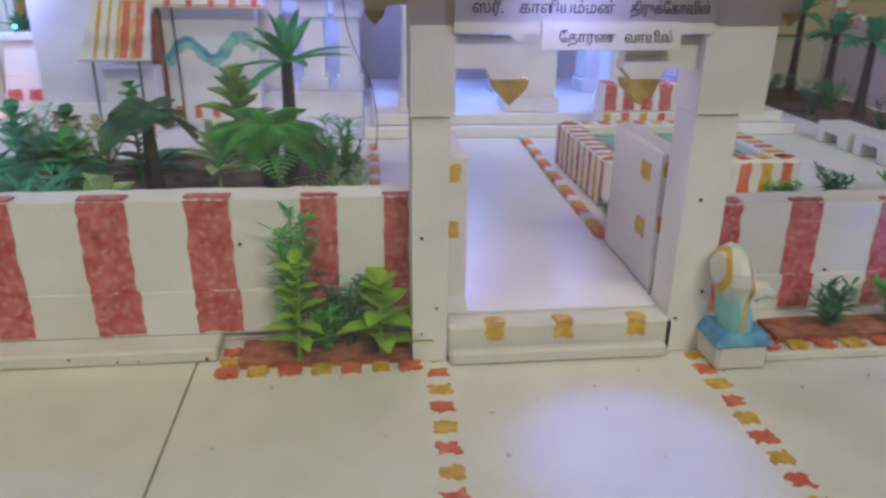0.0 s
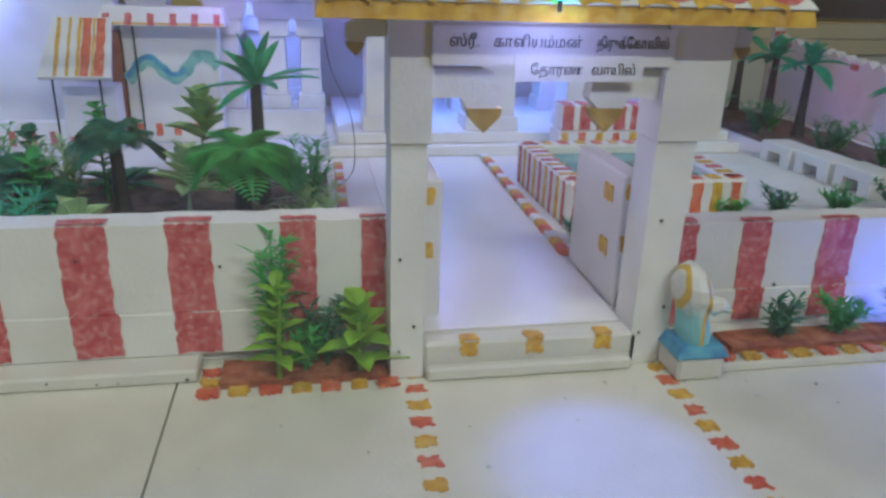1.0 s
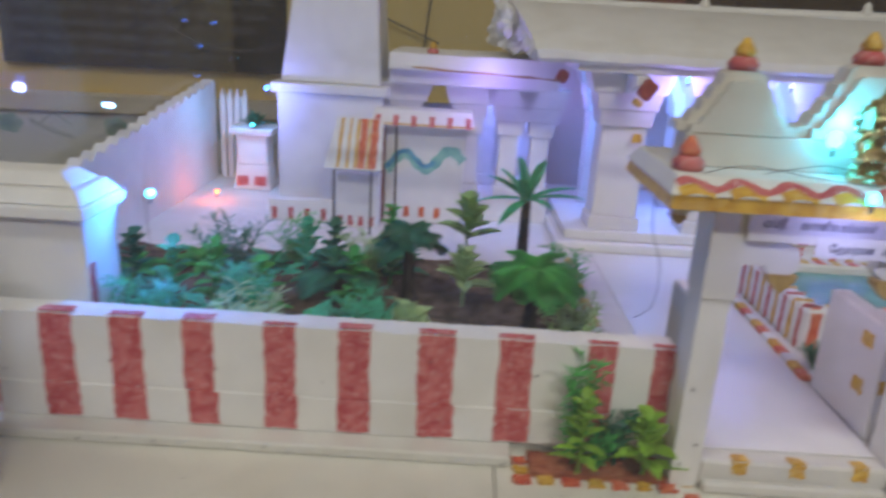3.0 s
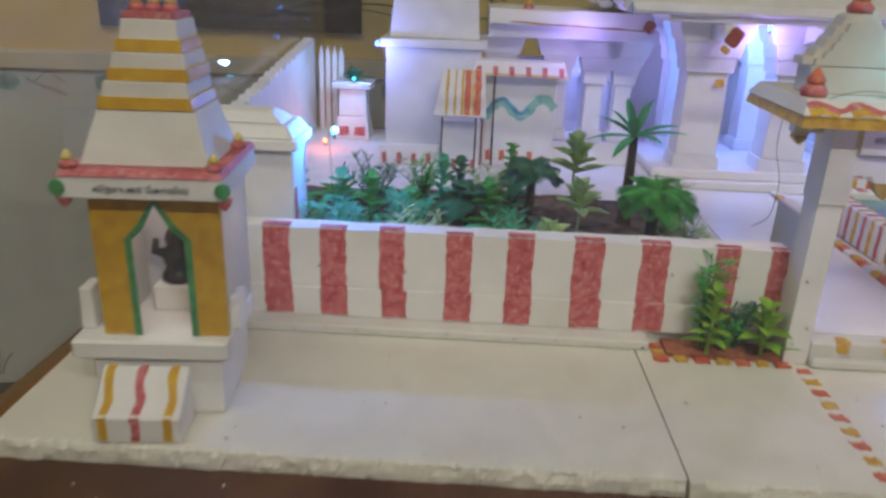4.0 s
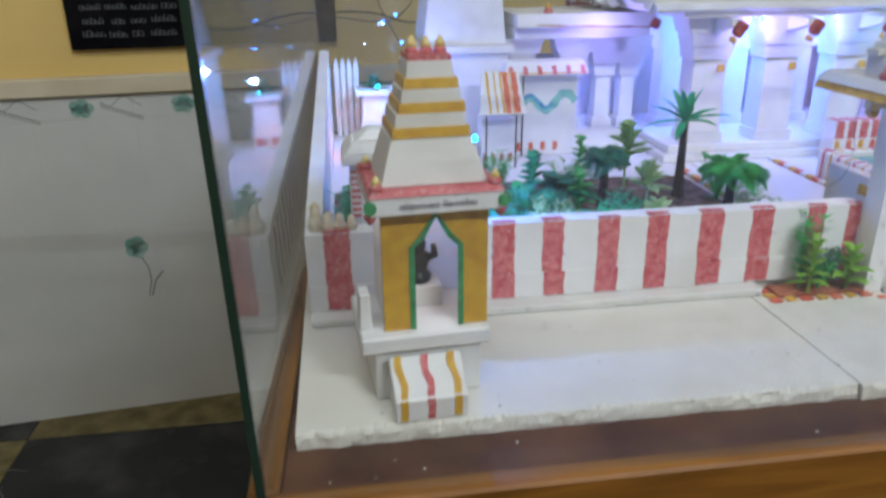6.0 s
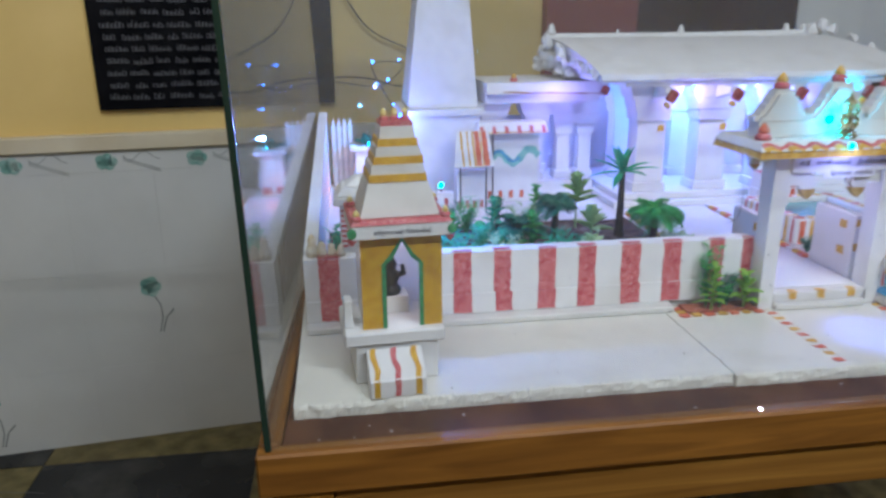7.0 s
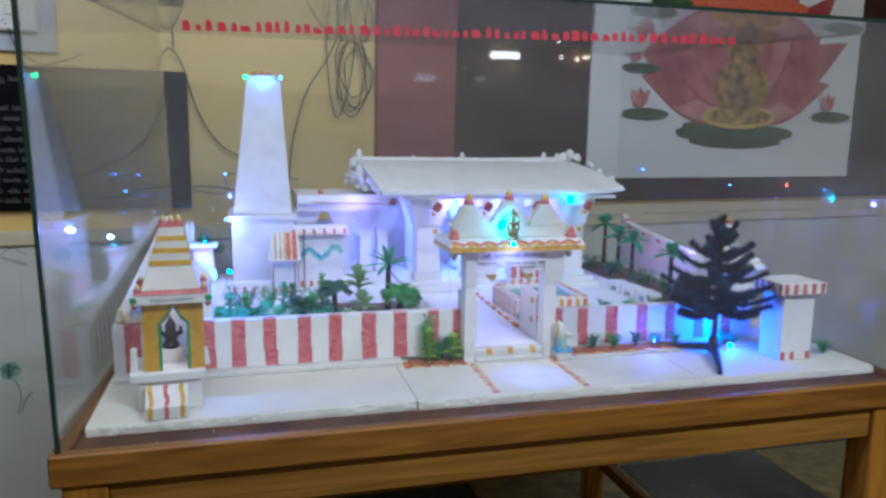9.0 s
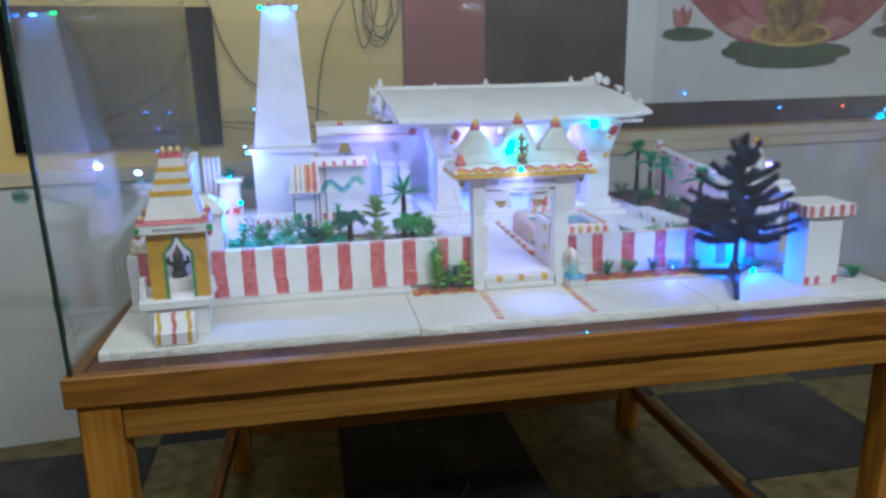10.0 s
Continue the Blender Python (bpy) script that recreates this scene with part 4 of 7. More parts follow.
# ---- planted beds by the gate ----
def bed(name, x0, x1, y0, y1, label, lift=0.0):
    ob = thing(name, ((x0 + x1) / 2, (y0 + y1) / 2, 0.838), label, "flower bed")
    g = 0.838 + lift
    if lift:
        bm = B()
        box(bm, x0 - 0.001, 0.66, y0 - 0.001, y1, 0.8385, g)
        part("kerb_slab", bm, FOAM_OLD, ob, "white foam slab under the bed", bevel=0.001)
    bm = B()
    box(bm, x0 + 0.012, x1, y0 + 0.010, y1, g + 0.0005, g + 0.0045)
    bmesh.ops.subdivide_edges(bm, edges=list(bm.edges), cuts=22, use_grid_fill=True)
    for v in bm.verts:
        if v.co.z > g + 0.004:
            v.co.z += rng.uniform(-0.0006, 0.0008)
    part("red_powder", bm, RED_SOIL, ob)
    k = 0
    x = x0
    while x < x1 - 0.006:
        bm = B()
        w = rng.uniform(0.0125, 0.0165)
        dab(bm, x, x + w * 0.75, y0 + 0.0005, y0 + 0.0095, flat(g + 0.0004), rng, 0.0016, 0.0022)
        part("edging_dab", bm, ORANGE_RED if k % 2 == 0 else YELLOW, ob, "red or yellow painted edging block")
        x += w + 0.004
        k += 1
    y = y0 + 0.013
    while y < y1 - 0.008:
        bm = B()
        dab(bm, x0 + 0.0005, x0 + 0.0105, y, y + 0.008, flat(g + 0.0004), rng, 0.0016, 0.0022)
        part("edging_dab", bm, ORANGE_RED if k % 2 == 0 else YELLOW, ob)
        y += 0.0125
        k += 1
    return ob


bed("flower_bed", -0.092, 0.0235, 0.364, 0.4030, "bed of red powder with painted red and yellow edging")
bed("flower_bed", 0.244, 0.50, 0.356, 0.3915, "raised bed of red powder with painted red and yellow edging", 0.007)


# ---- corner shrine ----
# the shrine: a little smaller than its drawing and turned a few degrees
SHRINE = pose(-0.495, 0.246, 0.903, 0, 0, 4) @ Matrix.Diagonal((0.838, 0.90, 0.89, 1)) @ Matrix.Translation((0.493, -0.31, -0.874))


def sized(name, bm, material, parent=None, label="", **more):
    bmesh.ops.transform(bm, matrix=SHRINE, verts=bm.verts)
    return part(name, bm, material, parent, label, **more)


KNOB_YELLOW = mat("pale_yellow_paint", (0.74, 0.58, 0.16), rough=0.5, dark=(0.66, 0.46, 0.08), light=(0.80, 0.70, 0.34), scale=120)


def shrine():
    ob = thing("corner_shrine", (-0.496, 0.27, G), "white and ochre foam shrine with a stepped roof and green-edged arch", "model shrine")
    bm = B()
    box(bm, -0.548, -0.436, 0.306, 0.400, 0.8020, 0.8555)
    sized("plinth", bm, FOAM, ob, bevel=0.001)
    bm = B()
    box(bm, -0.562, -0.428, 0.298, 0.4025, 0.856, 0.8735)
    sized("platform", bm, FOAM, ob, bevel=0.002)
    bm = B()
    taper(bm, (-0.5605, -0.5475, 0.318, 0.345, 0.874), (-0.5595, -0.549, 0.320, 0.343, 0.910))
    sized("side_block", bm, FOAM, ob, "small white foam block", bevel=0.001)
    bm = B()
    extrude(bm, [(0.2615, 0.8020), (0.2975, 0.8020), (0.2975, 0.8530), (0.2640, 0.8250), (0.2615, 0.8250)], facing_right(-0.535), 0.074)
    st = sized("steps", bm, FOAM, ob, bevel=0.0012)
    for x, m in ((-0.5295, OCHRE), (-0.5025, RED), (-0.4750, OCHRE)):
        bm = B()
        dab(bm, x, x + 0.0075, 0.2645, 0.297, lambda u, v, d: (u + 0.002 * math.sin(v * 190), v - d * 0.6, 0.8250 + (v - 0.2640) * 0.836 + d), rng, 0.0009)
        dab(bm, x, x + 0.0075, 0.804, 0.8255, front(0.2615), rng, 0.0009)
        sized("painted_band", bm, m, st, "painted band down the steps")
    # body: two side walls, back and an arched front
    bm = B()
    for x0, x1 in ((-0.5335, -0.5275), (-0.4365, -0.4305)):
        box(bm, x0, x1, 0.3165, 0.4005, 0.874, 0.9925)
    box(bm, -0.527, -0.437, 0.3925, 0.4005, 0.874, 0.9925)
    sized("body", bm, FOAM_THIN, ob)
    arch = [(-0.5065, 0.874), (-0.5065, 0.958), (-0.496, 0.968), (-0.4820, 0.990), (-0.468, 0.968), (-0.4570, 0.958), (-0.4570, 0.874)]
    bm = B()
    extrude(bm, [(-0.5360, 0.874)] + arch + [(-0.4290, 0.874), (-0.4290, 0.9935), (-0.5360, 0.9935)], front(0.310), -0.006)
    fr = sized("arched_front", bm, OCHRE, ob, "ochre glitter-painted arched front")
    bm = B()
    ribbon(bm, [(a, b) for a, b in arch], 0.0058, front(0.310), 0.001)
    sized("arch_edge", bm, GREEN_PAINT, fr, "green painted arch edge")
    bm = B()
    box(bm, -0.510, -0.466, 0.356, 0.3915, 0.874, 0.897)
    sized("pedestal_block", bm, FOAM, ob, bevel=0.001)
    # eave with name board
    bm = B()
    box(bm, -0.5475, -0.4195, 0.2905, 0.4025, 0.9965, 1.0135)
    ev = sized("fascia", bm, FOAM, ob, "white fascia board with hand lettering", bevel=0.001)
    bm = B()
    taper(bm, (-0.5485, -0.4185, 0.2895, 0.4035, 1.0138), (-0.545, -0.422, 0.293, 0.400, 1.0185))
    sized("red_edge", bm, RED, ev, "red painted eave edge")
    for s in (-0.5477, -0.4193):
        bm = B()
        tube(bm, [(s, 0.2925, 1.005), (s, 0.2888, 1.005)], [0.0062, 0.0062], 10)
        sized("corner_dab", bm, GREEN_PAINT, ev, "green painted corner")
        bm = B()
        lathe(bm, (s * 0.985 - 0.0073, 0.298, 0.9875), [(0.001, 0), (0.0055, 0.005), (0.0065, 0.0088)], 8)
        sized("corner_drop", bm, RED, ev, "red painted corner drop")
    w = visual("விநாயகர் கோவில்")
    lettering("lettering", w, 0.0065, SHRINE @ pose(-0.520, 0.2900, 1.0025, 90, 0, 0), INK, ev, 0.074)
    # stepped roof
    z = 1.0188
    tiers = ((-0.5350, -0.4315, 0.304, 0.386, 0.040, 0.013), (-0.5190, -0.4475, 0.318, 0.384, 0.0205, 0.0025), (-0.5115, -0.4505, 0.324, 0.382, 0.0205, 0.0025), (-0.5050, -0.4560, 0.330, 0.380, 0.0235, 0.003))
    for i, (x0, x1, y0, y1, h, ins) in enumerate(tiers):
        bm = B()
        taper(bm, (x0, x1, y0, y1, z), (x0 + ins, x1 - ins, y0 + ins, y1 - ins * 0.3, z + h - 0.0003))
        t = sized("roof_tier", bm, FOAM_OLD, ob, "white foam roof tier", bevel=0.0006)
        if i:
            bm = B()
            taper(bm, (x0 - 0.0018, x1 + 0.0018, y0 - 0.0018, y1, z + 0.0002), (x0 - 0.001, x1 + 0.001, y0 - 0.001, y1, z + 0.0092))
            sized("painted_band", bm, OCHRE, t, "ochre painted band")
        z += h
    bm = B()
    box(bm, -0.5010, -0.4600, 0.334, 0.374, z, z + 0.005)
    sized("red_cap", bm, RED, ob, "red painted roof cap")
    for k in range(3):
        x = -0.4945 + k * 0.0138
        bm = B()
        lathe(bm, (x, 0.350, z + 0.0052), [(0.0062, 0), (0.0064, 0.0025), (0.0050, 0.0050)], 9)
        sized("knob_base", bm, RED, ob, "red painted knob base", smooth=True)
        bm = B()
        lathe(bm, (x, 0.350, z + 0.0103), [(0.0042, 0), (0.0050, 0.003), (0.003, 0.007), (0.001, 0.010)], 9)
        sized("knob", bm, KNOB_YELLOW, ob, "pale yellow painted knob", smooth=True)
    for x, y in ((-0.5405, 0.2975), (-0.4265, 0.2975), (-0.5405, 0.374), (-0.4265, 0.374)):
        finial(ob, *(SHRINE @ Vector((x, y, 1.019))), 0.62, "corner_knob", KNOB_YELLOW)
    bm = B()
    lathe(bm, (-0.4900, 0.374, 0.8975), [(0.0150, 0), (0.0165, 0.004), (0.0135, 0.009), (0.011, 0.012), (0.0145, 0.021), (0.0135, 0.028), (0.009, 0.032), (0.011, 0.039), (0.008, 0.046), (0.004, 0.052), (0.001, 0.060)], 10)
    for s in (-1, 1):
        tube(bm, [(-0.4900 + s * 0.010, 0.372, 0.922), (-0.4900 + s * 0.0195, 0.370, 0.925), (-0.4900 + s * 0.0175, 0.370, 0.936)], [0.005, 0.0046, 0.003], 7)
    tagged(sized("figurine", bm, BLACK, smooth=True), "small black seated figurine inside the corner shrine", "figurine")


shrine()


SHELL = mat("cream_shell", (0.74, 0.64, 0.44), rough=0.5, dark=(0.62, 0.50, 0.30), light=(0.80, 0.74, 0.60), scale=90)


def wall_ornament():
    bm = B()
    for x, y, r, h in ((-0.590, 0.418, 0.008, 0.030), (-0.577, 0.415, 0.0075, 0.020), (-0.565, 0.417, 0.007, 0.017), (-0.553, 0.416, 0.006, 0.015)):
        lathe(bm, (x, y, 0.9375), [(r, 0), (r * 1.1, h * 0.3), (r * 0.6, h * 0.55), (r * 0.75, h * 0.75), (r * 0.2, h)], 9)
    tagged(part("wall_ornament", bm, SHELL, smooth=True), "cluster of small cream shell-like ornaments on the wall corner", "ornament")


wall_ornament()


# ---- tower ----
def tower():
    ob = thing("temple_tower", (-0.335, 1.06, F), "tall tapering white foam temple tower on a square base", "model tower")
    bm = B()
    box(bm, -0.412, -0.258, 0.98, 1.14, F + 0.0005, 1.0465)
    part("base_block", bm, FOAM, ob, bevel=0.0015)
    bm = B()
    box(bm, -0.421, -0.250, 0.971, 1.148, 1.047, 1.0605)
    part("ledge", bm, FOAM, ob, bevel=0.0012)
    bm = B()
    taper(bm, (-0.408, -0.262, 0.985, 1.136, 1.061), (-0.368, -0.284, 1.025, 1.10, 1.397))
    part("shaft", bm, FOAM, ob, bevel=0.002)
    bm = B()
    box(bm, -0.362, -0.296, 1.03, 1.095, 1.3975, 1.410)
    part("cap", bm, FOAM_OLD, ob, bevel=0.001)
    for x in (-0.348, -0.329, -0.311):
        finial(ob, x, 1.055, 1.4103, 0.9)


tower()


def bay(ob, x0, x1, y, z0, z1, depth=0.05, arm=0.07):
    """A broad foam column: stepped foot, bracket capital, and a beam end with a painted bud in front."""
    bm = B()
    c, y1 = (x0 + x1) / 2, y + depth
    taper(bm, (x0 - 0.005, x1 + 0.005, y - 0.005, y1, z0), (x0 - 0.004, x1 + 0.004, y - 0.004, y1, z0 + 0.018))
    taper(bm, (x0, x1, y, y1, z0 + 0.0182), (x0 + 0.001, x1 - 0.001, y + 0.001, y1, z1 - 0.072))
    taper(bm, (x0 - 0.004, x1 + 0.004, y - 0.004, y1, z1 - 0.0718), (x0 - 0.006, x1 + 0.006, y - 0.006, y1, z1 - 0.050))
    taper(bm, (x0 - 0.009, x1 + 0.009, y - 0.008, y1, z1 - 0.0498), (x0 - 0.013, x1 + 0.013, y - 0.010, y1, z1 - 0.028))
    taper(bm, (x0 - 0.017, x1 + 0.017, y - 0.012, y1, z1 - 0.0278), (x0 - 0.026, x1 + 0.026, y - 0.014, y1, z1))
    col = part("column", bm, FOAM, ob, "broad white foam column with stepped capital", bevel=0.0008)
    if not arm:
        return
    bm = B()
    extrude(bm, [(y - 0.0122, z1 - 0.0005), (y - 0.0122, z1 - 0.026), (y - arm * 0.5, z1 - 0.020), (y - arm, z1 - 0.012), (y - arm, z1 - 0.0005)], facing_right(c - 0.009), 0.018)
    part("bracket_arm", bm, FOAM, col, bevel=0.0006)
    bm = B()
    box(bm, -0.009, 0.009, -0.007, 0.007, -0.012, 0.012)
    bmesh.ops.transform(bm, matrix=pose(c + 0.004, y - arm - 0.004, z1 - 0.016, 0, 32, 0), verts=bm.verts)
    part("bud", bm, BUD, col, "dark red painted foam bud", bevel=0.003)
    bm = B()
    box(bm, -0.006, 0.006, -0.005, 0.005, -0.0045, 0.0045)
    bmesh.ops.transform(bm, matrix=pose(c - 0.006, y - arm - 0.004, z1 - 0.0325, 0, 32, 0), verts=bm.verts)
    part("bud_tip", bm, YELLOW, col, "ochre painted bud tip", bevel=0.002)
    bm = B()
    dab(bm, c + 0.010, c + 0.022, z1 - 0.092, z1 - 0.080, front(y - 0.0055), rng, 0.001, 0.003)
    part("painted_dab", bm, YELLOW, col, "small ochre painted dab")


BUD = mat("dark_red_bud", (0.30, 0.035, 0.03), rough=0.55, dark=(0.22, 0.02, 0.02), light=(0.42, 0.07, 0.05), scale=90, bump=0.4)


def foam_lumps(ob, spots, seed):
    """Roughly carved foam clumps that end a roof."""
    r = random.Random(seed)
    for x, y, z, s in spots:
        bm = B()
        bmesh.ops.create_icosphere(bm, subdivisions=2, radius=s, matrix=pose(x, y, z, r.uniform(0, 90), r.uniform(0, 90), 0) @ Matrix.Diagonal((1.25, 1.0, 0.8, 1)))
        for v in bm.verts:
            v.co += Vector((noise.noise(v.co * 85), noise.noise(v.co * 85 + Vector((9, 0, 0))), noise.noise(v.co * 85 + Vector((0, 9, 0))))) * 0.007
        part("carved_lump", bm, FOAM, ob, "rough carved foam lump")


def hall():
    ob = thing("pillared_hall", (0.28, 0.98, F), "white foam pillared hall with a broad layered roof", "model hall")
    for x0, x1, y0, z0, z1 in ((0.0, 0.56, 0.872, F + 0.0005, 0.8765), (0.012, 0.548, 0.884, 0.877, 0.891)):
        bm = B()
        box(bm, x0, x1, y0, 1.1745, z0, z1)
        part("platform", bm, FOAM, ob, bevel=0.0015)
    for x in (0.080, 0.2125, 0.345, 0.487):
        bay(ob, x - 0.031, x + 0.031, 0.897, 0.8915, 1.108)
        bay(ob, x - 0.022, x + 0.022, 1.045, 0.8915, 1.108, 0.044, 0)
    bm = B()
    box(bm, -0.045, 0.54, 1.175, 1.19, F + 0.0005, 1.108)
    part("back_wall", bm, FOAM_THIN, ob)
    bm = B()
    box(bm, 0.0, 0.585, 0.850, 1.20, 1.1085, 1.1175)
    part("ceiling_slab", bm, FOAM, ob, bevel=0.001)
    # roof: one heavy shaped slab, its ridge a little askew
    prof = ((0.842, 1.118), (0.837, 1.1225), (0.838, 1.133), (0.866, 1.145), (0.908, 1.159), (0.962, 1.1735), (1.020, 1.1855), (1.085, 1.1945), (1.150, 1.1945), (1.228, 1.165), (1.232, 1.118))
    bm = B()
    rows, n = [], 44
    for q in range(n + 1):
        row = []
        for y, z in prof:
            k = (z - 1.118) / 0.0765
            x = (-0.050 - 0.028 * k) * (1 - q / n) + (0.607 - 0.042 * k) * q / n
            up = 0.012 * max(0.0, (x - 0.48) / 0.13) ** 2 * (1 - k)
            row.append(bm.verts.new((x, y + 0.0025 * noise.noise((x * 22, z * 90, 1)), z + up + 0.0018 * noise.noise((x * 26, y * 30, 4)))))
        rows.append(row)
    m = len(prof)
    for a, b in zip(rows, rows[1:]):
        for k in range(m):
            bm.faces.new((a[k], b[k], b[(k + 1) % m], a[(k + 1) % m]))
    bm.faces.new(rows[0])
    bm.faces.new(rows[-1][::-1])
    part("roof_slab", bm, FOAM, ob, "rough cut white foam roof slab")
    bm = B()
    tube(bm, [(-0.080, 1.150, 1.196), (0.1, 1.140, 1.197), (0.3, 1.125, 1.197), (0.565, 1.105, 1.200)], [0.008, 0.007, 0.007, 0.009], 8)
    rd = part("ridge", bm, FOAM, ob)
    for x, y, s in ((-0.064, 1.150, 1.15), (0.089, 1.140, 0.55), (0.235, 1.130, 0.9), (0.482, 1.112, 1.0), (0.522, 1.108, 0.9)):
        bm = B()
        lathe(bm, (x, y, 1.201), [(0.009 * s, 0), (0.0105 * s, 0.005 * s), (0.006 * s, 0.011 * s), (0.007 * s, 0.015 * s), (0.002 * s, 0.021 * s)], 8)
        part("ridge_knob", bm, FOAM, rd, smooth=True)
    # the carved ends: a heaped gable at one end, a cluster and a stepped hip at the other
    r = random.Random(12)
    spots = []
    for k in range(46):
        y = 1.155 - 0.0037 * k
        top = 1.202 - 0.34 * max(0.0, 1.10 - y)
        spots.append((-0.079 + r.uniform(-0.016, 0.012), y + r.uniform(-0.010, 0.010), r.uniform(1.124, top), r.uniform(0.006, 0.0105)))
    spots += [(-0.062 + 0.0007 * k, 0.99 - 0.0125 * k, 1.148 - 0.0022 * k + 0.006 * (k % 2), 0.0085) for k in range(12)]
    foam_lumps(ob, spots, 3)
    foam_lumps(ob, [(0.538, 1.10, 1.209, 0.012), (0.556, 1.09, 1.216, 0.013), (0.574, 1.08, 1.208, 0.011), (0.592, 1.03, 1.188, 0.010), (0.598, 0.97, 1.170, 0.009), (0.604, 0.91, 1.156, 0.008)], 5)


hall()


def link_hall():
    ob = thing("link_hall", (-0.13, 1.08, F), "low flat-roofed white foam passage joining tower and hall", "model hall")
    bm = B()
    box(bm, -0.2485, -0.0005, 1.005, 1.16, F + 0.0005, 0.899)
    part("platform", bm, FOAM, ob, bevel=0.001)
    for x, w in ((-0.225, 0.013), (-0.128, 0.015), (-0.066, 0.015), (-0.018, 0.014)):
        bay(ob, x - w, x + w, 1.02, 0.8995, 1.068, 0.03, 0)
    for x, w in ((-0.098, 0.013), (-0.040, 0.013)):
        bay(ob, x - w, x + w, 1.10, 0.8995, 1.068, 0.03, 0)
    bm = B()
    box(bm, -0.2485, -0.002, 1.142, 1.154, 0.8995, 1.024)
    part("back_wall", bm, FOAM, ob)
    bm = B()
    box(bm, -0.2485, -0.002, 0.975, 1.160, 1.0685, 1.0895)
    part("beam", bm, FOAM, ob, bevel=0.0015)
    bm = B()
    taper(bm, (-0.2485, 0.004, 0.956, 1.165, 1.090), (-0.2485, 0.004, 0.962, 1.165, 1.112))
    bmesh.ops.subdivide_edges(bm, edges=[e for e in bm.edges if e.calc_length() > 0.2], cuts=20, use_grid_fill=True)
    for v in bm.verts:
        v.co.z += 0.0022 * noise.noise((v.co.x * 24, v.co.y * 30, 9))
    rf = part("flat_roof", bm, FOAM, ob)
    bm = B()
    ribbon(bm, [(-0.215 + k * 0.0205, 1.0935 - 0.0006 * k + rng.uniform(-0.0006, 0.0006)) for k in range(11)], [0.0018 + 0.001 * (k % 3) for k in range(11)], front(0.9565), 0.0008)
    part("glue_line", bm, GLUE, rf, "brown glue line")
    bm = B()
    box(bm, -0.008, 0.008, -0.006, 0.006, -0.009, 0.009)
    bmesh.ops.transform(bm, matrix=pose(-0.004, 0.948, 1.094, 0, 25, 0), verts=bm.verts)
    part("bud", bm, BUD, rf, "dark red painted foam bud", bevel=0.003)
    finial(ob, -0.188, 0.985, 1.1123, 0.9)


GLUE = mat("brown_glue", (0.36, 0.19, 0.08), rough=0.5, dark=(0.28, 0.13, 0.05), light=(0.50, 0.30, 0.14), scale=60)
link_hall()


def stall():
    ob = thing("painted_stall", (-0.195, 0.985, F), "white foam stall with a blue wave and red-dashed roof", "model stall")
    bm = B()
    box(bm, -0.250, -0.134, 0.968, 0.9975, F + 0.0005, 1.011)
    body = part("body", bm, FOAM, ob, bevel=0.0012)
    pts = [(-0.249 + k * 0.0038, 0.953 + 0.0130 * math.sin(k * 0.357 - 0.93) + 0.0004 * k) for k in range(31)]
    bm = B()
    ribbon(bm, pts, [0.0145 + 0.003 * math.sin(k * 1.7) for k in range(31)], front(0.968), 0.0006)
    part("painted_wave", bm, TEAL, body, "green and teal painted wave")
    bm = B()
    ribbon(bm, [(u, v + 0.004) for u, v in pts[:20]], 0.0065, front(0.968), 0.0009)
    part("painted_wave", bm, BLUE, body, "blue painted wave")
    for k in range(4):
        bm = B()
        dab(bm, -0.243 + k * 0.023, -0.235 + k * 0.023, F + 0.010, F + 0.026, front(0.968), rng, 0.001)
        part("painted_dab", bm, ORANGE_RED, body)
    bm = B()
    taper(bm, (-0.273, -0.121, 0.942, 0.9975, 1.0115), (-0.266, -0.126, 0.958, 0.9975, 1.0335))
    rf = part("roof", bm, FOAM, ob, bevel=0.001)
    sl = lambda u, v, d: (u, 0.942 + (v - 1.0115) * 0.727 - d, v)
    for k in range(6):
        bm = B()
        dab(bm, -0.265 + k * 0.026, -0.257 + k * 0.026, 1.012, 1.026, sl, rng, 0.0008)
        part("painted_dab", bm, RED, rf)
    bm = B()
    ribbon(bm, [(-0.271 + k * 0.0149, 1.0145) for k in range(11)], 0.0022, sl, 0.0006)
    part("painted_line", bm, YELLOW, rf)
    bm = B()
    tube(bm, [(-0.233, 0.9655, F + 0.001), (-0.2345, 0.963, 1.0108)], 0.0013, 6)
    part("wire_post", bm, CABLE, ob, "thin dark wire post")
    bm = B()
    extrude(bm, [(-0.2685, F + 0.0005), (-0.2515, F + 0.0005), (-0.2515, 1.004), (-0.262, 1.004)], front(0.962), -0.014)
    part("brown_door", bm, BROWN, ob, "brown painted leaf between the stalls")


stall()


